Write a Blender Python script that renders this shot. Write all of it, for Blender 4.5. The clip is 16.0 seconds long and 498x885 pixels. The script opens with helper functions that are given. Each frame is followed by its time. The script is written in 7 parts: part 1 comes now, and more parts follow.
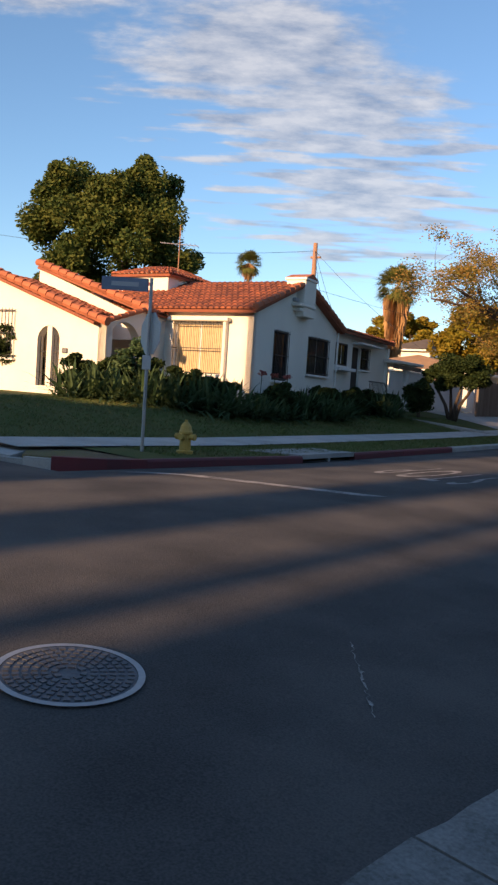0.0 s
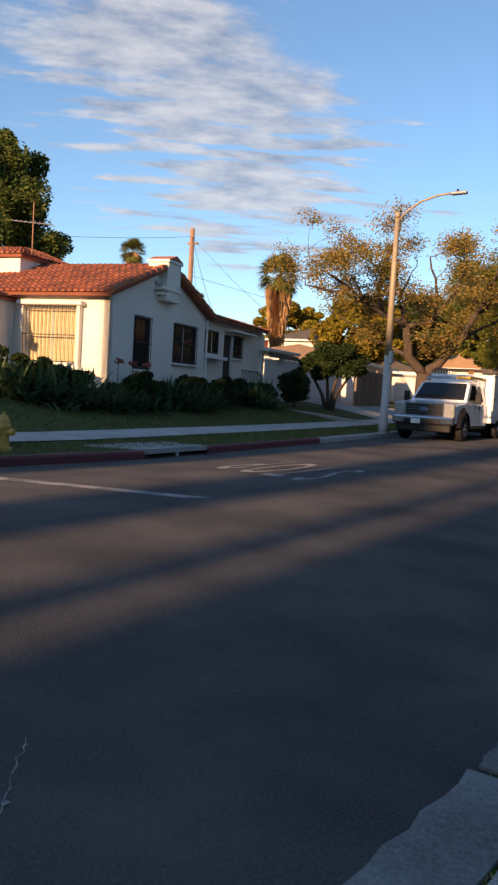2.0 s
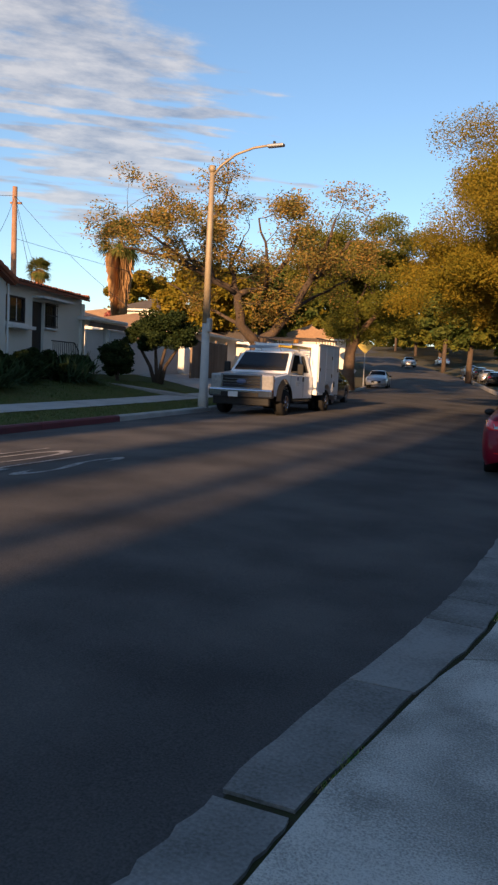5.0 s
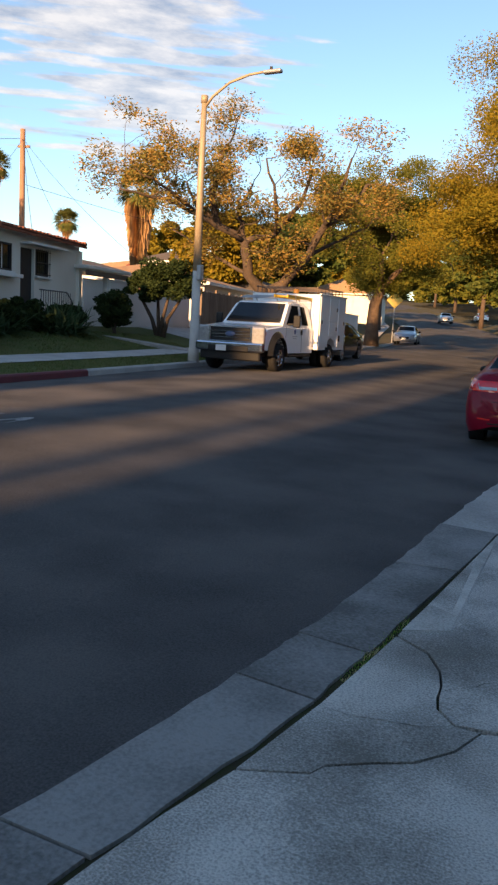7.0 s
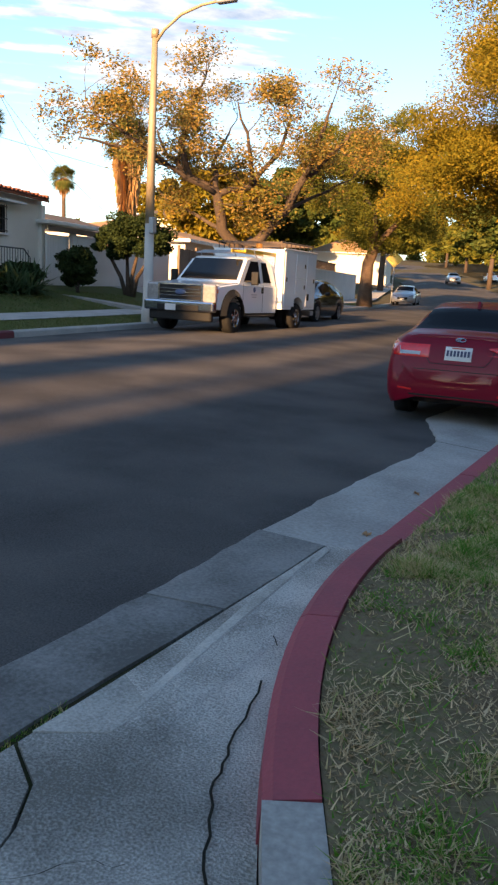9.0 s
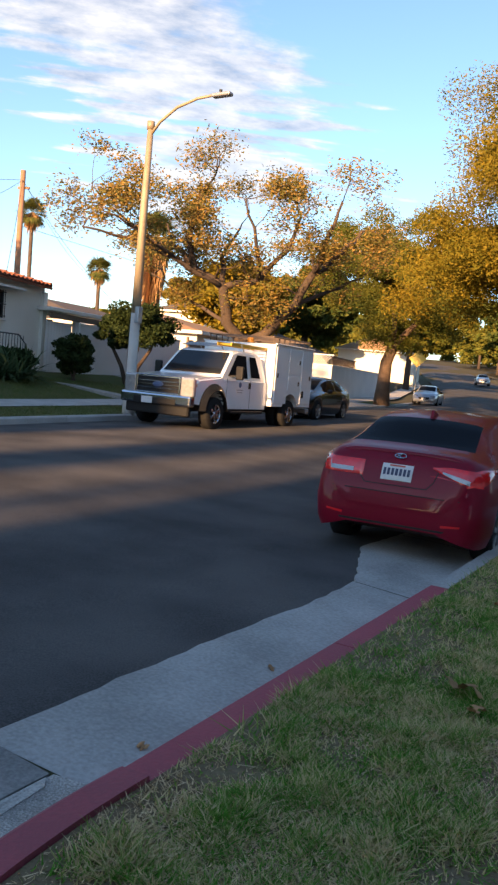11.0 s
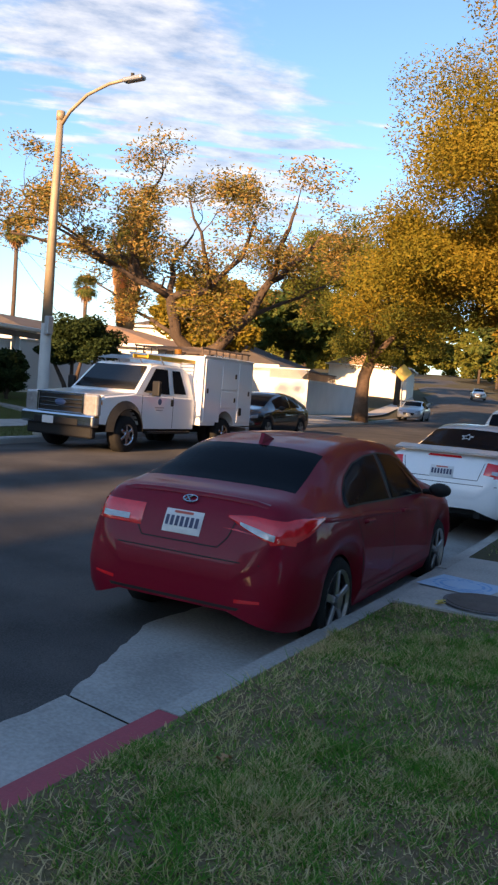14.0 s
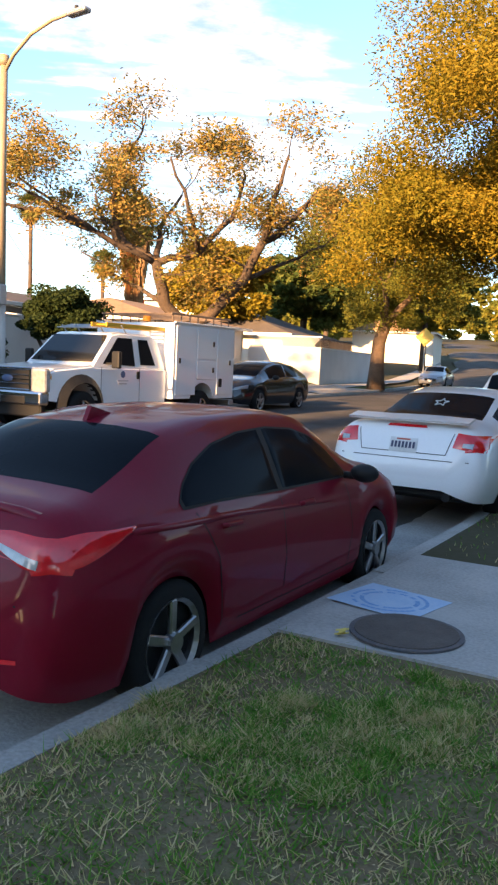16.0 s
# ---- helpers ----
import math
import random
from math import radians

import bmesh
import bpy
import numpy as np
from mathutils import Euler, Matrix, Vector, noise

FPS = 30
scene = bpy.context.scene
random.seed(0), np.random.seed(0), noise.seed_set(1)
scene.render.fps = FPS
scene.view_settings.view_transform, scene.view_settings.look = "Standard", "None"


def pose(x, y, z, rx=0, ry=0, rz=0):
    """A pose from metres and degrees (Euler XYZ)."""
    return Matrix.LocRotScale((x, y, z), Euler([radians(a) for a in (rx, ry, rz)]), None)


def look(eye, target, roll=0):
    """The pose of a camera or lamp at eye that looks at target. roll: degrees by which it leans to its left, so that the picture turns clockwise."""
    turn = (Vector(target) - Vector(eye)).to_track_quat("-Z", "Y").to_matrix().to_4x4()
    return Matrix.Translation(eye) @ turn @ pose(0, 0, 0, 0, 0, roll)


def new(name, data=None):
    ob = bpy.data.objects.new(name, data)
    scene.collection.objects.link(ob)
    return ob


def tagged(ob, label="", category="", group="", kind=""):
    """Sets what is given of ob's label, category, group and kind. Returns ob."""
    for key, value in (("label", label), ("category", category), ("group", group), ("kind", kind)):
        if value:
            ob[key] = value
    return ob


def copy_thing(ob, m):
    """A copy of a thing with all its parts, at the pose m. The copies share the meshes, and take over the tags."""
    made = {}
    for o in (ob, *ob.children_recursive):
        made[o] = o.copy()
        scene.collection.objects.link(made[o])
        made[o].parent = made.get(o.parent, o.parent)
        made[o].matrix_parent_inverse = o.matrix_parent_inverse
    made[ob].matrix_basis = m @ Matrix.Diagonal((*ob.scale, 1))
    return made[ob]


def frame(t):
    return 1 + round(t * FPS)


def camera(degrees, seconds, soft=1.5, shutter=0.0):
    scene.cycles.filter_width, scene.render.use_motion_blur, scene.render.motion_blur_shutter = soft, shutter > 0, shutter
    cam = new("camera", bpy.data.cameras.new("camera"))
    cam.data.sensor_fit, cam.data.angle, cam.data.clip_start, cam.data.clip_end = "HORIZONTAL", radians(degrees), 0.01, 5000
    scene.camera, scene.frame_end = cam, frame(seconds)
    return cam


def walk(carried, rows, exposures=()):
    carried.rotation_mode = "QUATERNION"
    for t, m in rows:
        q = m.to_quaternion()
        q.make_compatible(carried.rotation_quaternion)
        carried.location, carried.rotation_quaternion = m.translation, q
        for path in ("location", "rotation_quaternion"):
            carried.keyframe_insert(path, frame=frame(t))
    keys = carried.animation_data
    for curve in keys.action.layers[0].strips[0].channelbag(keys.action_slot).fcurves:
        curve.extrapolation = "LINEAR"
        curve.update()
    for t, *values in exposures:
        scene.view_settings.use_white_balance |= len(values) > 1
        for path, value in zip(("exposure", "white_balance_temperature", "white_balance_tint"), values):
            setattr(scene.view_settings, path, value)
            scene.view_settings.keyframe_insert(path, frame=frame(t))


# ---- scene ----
cam = camera(34.6, 16.0, soft=2.4)
PATH = [
    (0, (0.003, 0.784, 1.444), (-1.357, 2.244, 1.325), 3.8),
    (0.5, (-0.067, 1.126, 1.446), (-1.384, 2.63, 1.421), 3.9),
    (1, (-0.099, 1.718, 1.455), (-1.368, 3.264, 1.426), 2.9),
    (1.5, (-0.142, 2.109, 1.453), (-1.389, 3.67, 1.358), 3.4),
    (2, (-0.227, 2.647, 1.435), (-1.386, 4.272, 1.312), 3.3),
    (2.5, (-0.16, 3.105, 1.478), (-1.284, 4.752, 1.324), 3.1),
    (3, (-0.174, 3.518, 1.49), (-1.283, 5.175, 1.332), 2.9),
    (3.5, (-0.08, 4.047, 1.508), (-1.061, 5.786, 1.394), 2.5),
    (4, (-0.059, 4.487, 1.478), (-0.99, 6.253, 1.357), 3.2),
    (4.5, (-0.028, 5.054, 1.469), (-0.952, 6.824, 1.348), 2.8),
    (5, (0.054, 5.569, 1.518), (-0.822, 7.358, 1.343), 2.6),
    (5.2, (0.07, 5.739, 1.474), (-0.785, 7.538, 1.285), 2.5),
    (7.3, (0.541, 8.1, 1.471), (-0.429, 9.822, 1.161), 3.1),
    (7.5, (0.571, 8.285, 1.453), (-0.406, 10.0, 1.126), 3.0),
    (8, (0.678, 8.853, 1.428), (-0.301, 10.555, 1.045), 2.2),
    (8.2, (0.793, 9.091, 1.416), (-0.161, 10.804, 1.02), 1.9),
    (10.3, (1.288, 11.153, 1.509), (0.272, 12.857, 1.254), 5.7),
    (10.5, (1.347, 11.402, 1.505), (0.353, 13.123, 1.284), 6.0),
    (11, (1.444, 11.788, 1.591), (0.374, 13.471, 1.429), 5.1),
    (11.5, (1.426, 12.292, 1.645), (0.342, 13.965, 1.477), 5.0),
    (12, (1.614, 12.708, 1.693), (0.702, 14.479, 1.513), 4.0),
    (12.5, (1.664, 13.155, 1.679), (0.76, 14.935, 1.552), 2.4),
    (13, (1.707, 13.713, 1.664), (0.78, 15.481, 1.54), 2.4),
    (13.5, (1.83, 14.121, 1.701), (0.823, 15.844, 1.572), 3.7),
    (14, (1.847, 14.643, 1.713), (0.76, 16.318, 1.592), 4.5),
    (14.5, (1.969, 15.154, 1.724), (0.864, 16.815, 1.571), 3.2),
    (15, (1.909, 15.66, 1.683), (0.703, 17.24, 1.461), 2.1),
    (15.5, (1.936, 16.18, 1.681), (0.776, 17.793, 1.446), 2.9),
    (16, (1.897, 16.797, 1.688), (0.745, 18.421, 1.494), 2.5),
]
walk(cam, [(t, look(eye, target, roll)) for t, eye, target, roll in PATH],
     exposures=[(0.0, 1.0, 6300, 10), (3.5, 0.95, 6450, 10), (5.2, 0.95, 6600, 10), (7.3, 1.5, 7100, 10), (8.2, 1.65, 7300, 10), (10.3, 2.0, 7000, 10), (10.6, 1.95, 7000, 10), (11.5, 1.4, 6500, 10), (12.5, 2.05, 6900, 10), (13.0, 1.80, 6600, 10), (13.5, 1.78, 6600, 10), (14.0, 1.62, 6500, 10), (14.5, 1.72, 6600, 10), (15.0, 1.78, 6700, 10), (15.5, 2.0, 6900, 10), (16.0, 2.2, 7000, 10)])

# ---- world, sun ----
SUN_EL, SUN_AZ = 15.0, 3.5          # degrees above the horizon; where the light comes from, east of -y
world = bpy.data.worlds.new("evening_sky")
scene.world = world
world.use_nodes = True
wn = world.node_tree
wn.nodes.clear()
w_out = wn.nodes.new("ShaderNodeOutputWorld")
w_bg = wn.nodes.new("ShaderNodeBackground")
w_sky = wn.nodes.new("ShaderNodeTexSky")
w_sky.sky_type = "NISHITA"
w_sky.sun_disc = False
w_sky.sun_elevation = radians(SUN_EL)
w_sky.sun_rotation = radians(180.0 - SUN_AZ)
w_sky.altitude = 50
w_sky.air_density, w_sky.dust_density, w_sky.ozone_density = 1.0, 0.4, 2.8
w_bg.inputs["Strength"].default_value = 0.1
wn.links.new(w_sky.outputs[0], w_bg.inputs[0])
wn.links.new(w_bg.outputs[0], w_out.inputs[0])
sun_data = bpy.data.lights.new("sun", "SUN")
sun_data.energy, sun_data.angle, sun_data.color = 5.0, radians(1.0), (1.0, 0.60, 0.30)
sun = new("sun", sun_data)
s_dir = Vector((math.sin(radians(SUN_AZ)) * math.cos(radians(SUN_EL)), -math.cos(radians(SUN_AZ)) * math.cos(radians(SUN_EL)), math.sin(radians(SUN_EL))))
sun.matrix_world = look(s_dir * 60, (0, 0, 0))


# ---- materials ----
def mat(name, a, b=None, scale=3.0, rough=0.8, metal=0.0, bump=0.0, fine=40.0, spec=0.5, coat=0.0, third=None, bump_d=0.01, island=0.0, obj=0.0, lo=0.34, hi=0.66):
    """A surface that varies between the colours a and b at two scales, with fine relief."""
    b = b or tuple(c * 0.8 for c in a)
    m = bpy.data.materials.new(name)
    m.use_nodes = True
    nt = m.node_tree
    bs = nt.nodes["Principled BSDF"]
    co = nt.nodes.new("ShaderNodeTexCoord")
    n1 = nt.nodes.new("ShaderNodeTexNoise")
    n1.inputs["Scale"].default_value, n1.inputs["Detail"].default_value = scale, 6
    n2 = nt.nodes.new("ShaderNodeTexNoise")
    n2.inputs["Scale"].default_value, n2.inputs["Detail"].default_value = fine, 5
    mx = nt.nodes.new("ShaderNodeMath")
    mx.operation = "MULTIPLY_ADD"
    mx.inputs[1].default_value, mx.inputs[2].default_value = 0.45, 0.0
    ad = nt.nodes.new("ShaderNodeMath")
    ad.operation = "MULTIPLY_ADD"
    ad.inputs[1].default_value = 0.55
    rp = nt.nodes.new("ShaderNodeValToRGB")
    rp.color_ramp.elements[0].position, rp.color_ramp.elements[1].position = lo, hi
    rp.color_ramp.elements[0].color, rp.color_ramp.elements[1].color = (*a, 1), (*b, 1)
    if third:
        e = rp.color_ramp.elements.new((lo + hi) / 2)
        e.color = (*third, 1)
    nt.links.new(co.outputs["Object"], n1.inputs["Vector"])
    nt.links.new(co.outputs["Object"], n2.inputs["Vector"])
    nt.links.new(n2.outputs["Fac"], mx.inputs[0])
    nt.links.new(n1.outputs["Fac"], ad.inputs[0])
    nt.links.new(mx.outputs[0], ad.inputs[2])
    last = ad.outputs[0]
    for amount, node, sock in ((island, "ShaderNodeNewGeometry", "Random Per Island"), (obj, "ShaderNodeObjectInfo", "Random")):
        if amount:
            g = nt.nodes.new(node)
            v = nt.nodes.new("ShaderNodeMath")
            v.operation = "MULTIPLY_ADD"
            v.inputs[1].default_value = amount
            s = nt.nodes.new("ShaderNodeMath")
            s.operation = "ADD"
            s.inputs[1].default_value = -amount / 2
            nt.links.new(g.outputs[sock], v.inputs[0])
            nt.links.new(last, v.inputs[2])
            nt.links.new(v.outputs[0], s.inputs[0])
            last = s.outputs[0]
    nt.links.new(last, rp.inputs[0])
    nt.links.new(rp.outputs[0], bs.inputs["Base Color"])
    bs.inputs["Roughness"].default_value, bs.inputs["Metallic"].default_value = rough, metal
    bs.inputs["Specular IOR Level"].default_value = spec
    bs.inputs["Coat Weight"].default_value = coat
    bs.inputs["Coat Roughness"].default_value = 0.05
    if bump:
        bp = nt.nodes.new("ShaderNodeBump")
        bp.inputs["Strength"].default_value, bp.inputs["Distance"].default_value = bump, bump_d
        nt.links.new(n2.outputs["Fac"], bp.inputs["Height"])
        nt.links.new(bp.outputs[0], bs.inputs["Normal"])
    return m


def leaf_mat(name, a, b, scale=0.5, mid=None, island=0.5, fine=6.0, lo=0.34, hi=0.66):
    m = mat(name, a, b, scale=scale, rough=0.75, fine=fine, spec=0.12, island=island, third=mid, lo=lo, hi=hi)
    nt = m.node_tree
    bs = nt.nodes["Principled BSDF"]
    tr = nt.nodes.new("ShaderNodeBsdfTranslucent")
    ms = nt.nodes.new("ShaderNodeMixShader")
    ms.inputs[0].default_value = 0.3
    src = bs.inputs["Base Color"].links[0].from_socket
    nt.links.new(src, tr.inputs["Color"])
    nt.links.new(bs.outputs[0], ms.inputs[1])
    nt.links.new(tr.outputs[0], ms.inputs[2])
    nt.links.new(ms.outputs[0], nt.nodes["Material Output"].inputs["Surface"])
    return m


ASPHALT = mat("asphalt", (0.038, 0.037, 0.037), (0.108, 0.099, 0.092), scale=0.8, rough=0.88, bump=0.55, fine=90, lo=0.38, hi=0.62, spec=0.25, third=(0.071, 0.068, 0.066))
CRACK = mat("dirt_filled_crack", (0.022, 0.020, 0.017), (0.035, 0.032, 0.024), scale=6, rough=1.0, spec=0.1)
MOSS = mat("mossy_joint_dirt", (0.05, 0.04, 0.028), (0.045, 0.055, 0.02), scale=7, rough=1.0, bump=0.8, fine=50, spec=0.1)
CONCRETE = mat("concrete", (0.27, 0.26, 0.24), (0.48, 0.46, 0.43), scale=1.6, rough=0.9, bump=0.35, fine=45, spec=0.2, obj=0.2)
APRON_CONCRETE = mat("weathered_apron_concrete", (0.19, 0.18, 0.158), (0.66, 0.63, 0.575), scale=1.7, rough=0.95, bump=1.0, fine=110, spec=0.15, obj=0.06, third=(0.37, 0.355, 0.325), lo=0.37, hi=0.62, bump_d=0.012)
GUTTER_CONCRETE = mat("gutter_concrete", (0.115, 0.112, 0.105), (0.29, 0.28, 0.265), scale=2.4, rough=0.9, bump=0.5, fine=60, spec=0.2, obj=0.15, third=(0.205, 0.20, 0.19))
OLD_CONCRETE = mat("worn_concrete", (0.17, 0.165, 0.155), (0.40, 0.385, 0.36), scale=1.6, rough=0.9, bump=1.0, fine=30, spec=0.2, obj=0.2, lo=0.40, hi=0.60)
SKIM = mat("pale_cement_skim", (0.28, 0.27, 0.245), (0.66, 0.63, 0.575), scale=2.6, rough=0.95, bump=0.7, fine=90, spec=0.15)
RED_PAINT = mat("red_kerb_paint", (0.37, 0.06, 0.08), (0.26, 0.048, 0.065), scale=4, rough=0.7, bump=0.3, fine=60, obj=0.2)
RED_DARK = mat("dull_red_kerb_paint", (0.16, 0.028, 0.035), (0.11, 0.03, 0.035), scale=4, rough=0.8, bump=0.3, fine=60, obj=0.2)
GRASS_SOIL = mat("lawn_soil", (0.16, 0.105, 0.065), (0.15, 0.15, 0.06), scale=1.4, rough=1.0, bump=1.0, fine=30, spec=0.1, third=(0.21, 0.16, 0.095), bump_d=0.03)
DIRT = mat("ground_dirt", (0.10, 0.085, 0.06), (0.07, 0.07, 0.035), scale=0.3, rough=1.0, bump=0.6, fine=12, spec=0.1)
BLADE = leaf_mat("grass_blade", (0.09, 0.26, 0.03), (0.66, 0.52, 0.28), scale=1.5, mid=(0.24, 0.34, 0.075), island=0.34, fine=6.0, lo=0.39, hi=0.62)
STRAW = mat("dry_straw_blade", (0.68, 0.50, 0.28), (0.42, 0.29, 0.15), scale=2, rough=0.7, fine=8, island=0.5)
BLADE_FAR = mat("lawn_grass_blade", (0.07, 0.115, 0.025), (0.15, 0.145, 0.055), scale=0.6, rough=0.6, fine=4, spec=0.2, island=0.3)
FAR_SOIL = mat("far_lawn_soil", (0.075, 0.10, 0.03), (0.11, 0.11, 0.045), scale=1.2, rough=1.0, bump=0.8, fine=20, spec=0.1)
STUCCO = mat("cream_stucco", (0.78, 0.74, 0.66), (0.70, 0.66, 0.58), scale=0.9, rough=0.9, bump=0.35, fine=55, spec=0.2)
WHITE_WALL = mat("white_block_wall", (0.74, 0.73, 0.71), (0.62, 0.61, 0.59), scale=0.8, rough=0.9, bump=0.3, fine=40, spec=0.2)
TRIM = mat("white_trim", (0.78, 0.76, 0.72), (0.66, 0.64, 0.60), scale=3, rough=0.6)
TILE = mat("clay_roof_tile", (0.33, 0.10, 0.045), (0.20, 0.065, 0.035), scale=2.0, rough=0.85, bump=0.4, fine=25, island=0.6)
TILE_EDGE = mat("clay_tile_edge", (0.40, 0.13, 0.06), (0.25, 0.08, 0.04), scale=3, rough=0.85, bump=0.4, fine=25, island=0.5)
SHINGLE = mat("tan_shingle", (0.36, 0.22, 0.12), (0.26, 0.16, 0.09), scale=3, rough=0.95, bump=0.5, fine=20)
DARK_ROOF = mat("dark_shingle", (0.07, 0.06, 0.055), (0.11, 0.09, 0.08), scale=2, rough=0.95, bump=0.4, fine=20)
IRON = mat("black_iron", (0.02, 0.02, 0.022), (0.035, 0.033, 0.03), scale=6, rough=0.5, spec=0.4)
DARK_GLASS = mat("dark_window_glass", (0.012, 0.014, 0.017), (0.02, 0.022, 0.025), scale=2, rough=0.06, spec=0.6)
WOOD = mat("weathered_wood", (0.12, 0.085, 0.06), (0.20, 0.15, 0.11), scale=1.5, rough=0.9, bump=0.5, fine=30, obj=0.3)
POLE_WOOD = mat("pole_wood", (0.36, 0.20, 0.12), (0.25, 0.14, 0.085), scale=2, rough=0.9, bump=0.5, fine=25)
BARK = mat("bark", (0.105, 0.072, 0.05), (0.05, 0.036, 0.028), scale=3, rough=0.95, bump=0.9, fine=18, bump_d=0.03)
PALE_BARK = mat("pale_bark", (0.18, 0.12, 0.08), (0.09, 0.06, 0.042), scale=3, rough=0.95, bump=0.8, fine=18, bump_d=0.03)
LEAF_GOLD = leaf_mat("golden_green_leaf", (0.15, 0.135, 0.016), (0.27, 0.185, 0.022), island=0.28)
LEAF_OLIVE = leaf_mat("olive_leaf", (0.095, 0.12, 0.022), (0.18, 0.16, 0.028), island=0.28)
LEAF_SPARSE = leaf_mat("thinning_leaf", (0.34, 0.21, 0.06), (0.17, 0.16, 0.045), island=0.7)
LEAF_DARK = leaf_mat("dark_green_leaf", (0.05, 0.08, 0.02), (0.11, 0.125, 0.03))
LEAF_HEDGE = leaf_mat("hedge_leaf", (0.022, 0.04, 0.014), (0.045, 0.065, 0.02), scale=2)
LEAF_AGAVE = leaf_mat("strap_leaf", (0.045, 0.085, 0.035), (0.10, 0.15, 0.07), scale=2)
PALM_SKIRT = mat("dry_palm_skirt", (0.50, 0.30, 0.13), (0.34, 0.19, 0.09), scale=2, rough=0.9, fine=10, island=0.4)
PALM_LEAF = leaf_mat("palm_leaf", (0.085, 0.12, 0.03), (0.20, 0.18, 0.05), scale=1)
GALV = mat("galvanised_steel", (0.42, 0.43, 0.44), (0.32, 0.33, 0.34), scale=4, rough=0.5, metal=0.7)
LAMP_CONC = mat("lamp_post_concrete", (0.50, 0.49, 0.46), (0.42, 0.40, 0.37), scale=4, rough=0.85, bump=0.2, fine=60)
LAMP_PAINT = mat("lamp_post_tan_paint", (0.36, 0.29, 0.19), (0.28, 0.22, 0.15), scale=5, rough=0.6, metal=0.2)
YELLOW = mat("hydrant_yellow", (0.55, 0.36, 0.07), (0.42, 0.27, 0.06), scale=6, rough=0.55, bump=0.1)
MAROON = mat("maroon_car_paint", (0.20, 0.004, 0.020), (0.18, 0.0035, 0.017), scale=1.0, rough=0.45, metal=0.0, coat=0.35, spec=0.1)
WHITE_CAR = mat("white_car_paint", (0.84, 0.85, 0.86), (0.80, 0.81, 0.82), scale=1.2, rough=0.3, coat=0.9)
SILVER_CAR = mat("silver_car_paint", (0.45, 0.46, 0.48), (0.40, 0.41, 0.43), scale=1.2, rough=0.3, metal=0.5, coat=0.9)
BLACK_CAR = mat("black_car_paint", (0.012, 0.013, 0.017), (0.009, 0.010, 0.013), scale=1.2, rough=0.25, coat=1.0)
TAN_CAR = mat("tan_car_paint", (0.42, 0.36, 0.25), (0.38, 0.32, 0.22), scale=1.2, rough=0.3, metal=0.3, coat=0.8)
BRIGHT_RED = mat("red_car_paint", (0.45, 0.03, 0.02), (0.38, 0.025, 0.02), scale=1.2, rough=0.3, coat=0.9)
TINT = mat("tinted_car_glass", (0.008, 0.010, 0.013), (0.010, 0.012, 0.016), scale=1, rough=0.08, spec=0.02)
TYRE = mat("tyre_rubber", (0.012, 0.012, 0.013), (0.02, 0.02, 0.02), scale=8, rough=0.85, spec=0.2)
ALLOY = mat("alloy_wheel", (0.50, 0.50, 0.51), (0.40, 0.40, 0.41), scale=5, rough=0.3, metal=0.9)
DARK_CHROME = mat("dull_chrome", (0.55, 0.57, 0.61), (0.46, 0.48, 0.52), scale=3, rough=0.15, metal=1.0)
CHROME = mat("chrome", (0.60, 0.62, 0.66), (0.50, 0.52, 0.56), scale=3, rough=0.2, metal=1.0)
BLACK_PLASTIC = mat("black_plastic", (0.011, 0.011, 0.012), (0.018, 0.018, 0.018), scale=6, rough=0.55, spec=0.25)
RED_LENS = mat("red_lamp_lens", (0.80, 0.014, 0.022), (0.65, 0.012, 0.018), scale=7, rough=0.12, coat=1.0)
CLEAR_LENS = mat("clear_lamp_lens", (0.42, 0.42, 0.42), (0.26, 0.26, 0.27), scale=14, rough=0.12, coat=1.0, metal=0.3)
PLATE = mat("plate_white", (0.70, 0.70, 0.69), (0.62, 0.62, 0.62), scale=12, rough=0.5)
PLATE_INK = mat("plate_ink", (0.03, 0.04, 0.10), (0.05, 0.06, 0.12), scale=8, rough=0.5)
PLATE_RED = mat("plate_red", (0.55, 0.10, 0.06), (0.5, 0.1, 0.07), scale=8, rough=0.5)
ORANGE = mat("amber_lens", (0.75, 0.30, 0.03), (0.65, 0.25, 0.03), scale=8, rough=0.3)
YELLOW_LADDER = mat("yellow_fibreglass", (0.62, 0.38, 0.03), (0.5, 0.3, 0.03), scale=6, rough=0.5)
ROAD_WHITE = mat("worn_road_paint", (0.36, 0.34, 0.32), (0.11, 0.11, 0.11), scale=3.5, rough=0.85, bump=0.4, fine=30, lo=0.42, hi=0.60)
CAST_IRON = mat("cast_iron", (0.10, 0.105, 0.115), (0.17, 0.17, 0.18), scale=10, rough=0.6, metal=0.5, bump=0.4, fine=60)
RUST_IRON = mat("rusty_iron_cover", (0.10, 0.085, 0.075), (0.15, 0.13, 0.115), scale=7, rough=0.75, metal=0.3, bump=0.4, fine=60)
CHALK = mat("blue_chalk_paint", (0.35, 0.52, 0.72), (0.48, 0.60, 0.74), scale=5, rough=0.9)
CHALK_DARK = mat("blue_paint", (0.16, 0.36, 0.66), (0.28, 0.46, 0.70), scale=6, rough=0.9)
SIGN_BLUE = mat("street_sign_blue", (0.05, 0.09, 0.20), (0.07, 0.11, 0.22), scale=5, rough=0.5)
SIGN_BACK = mat("sign_back_aluminium", (0.42, 0.43, 0.45), (0.36, 0.37, 0.39), scale=5, rough=0.55, metal=0.4)
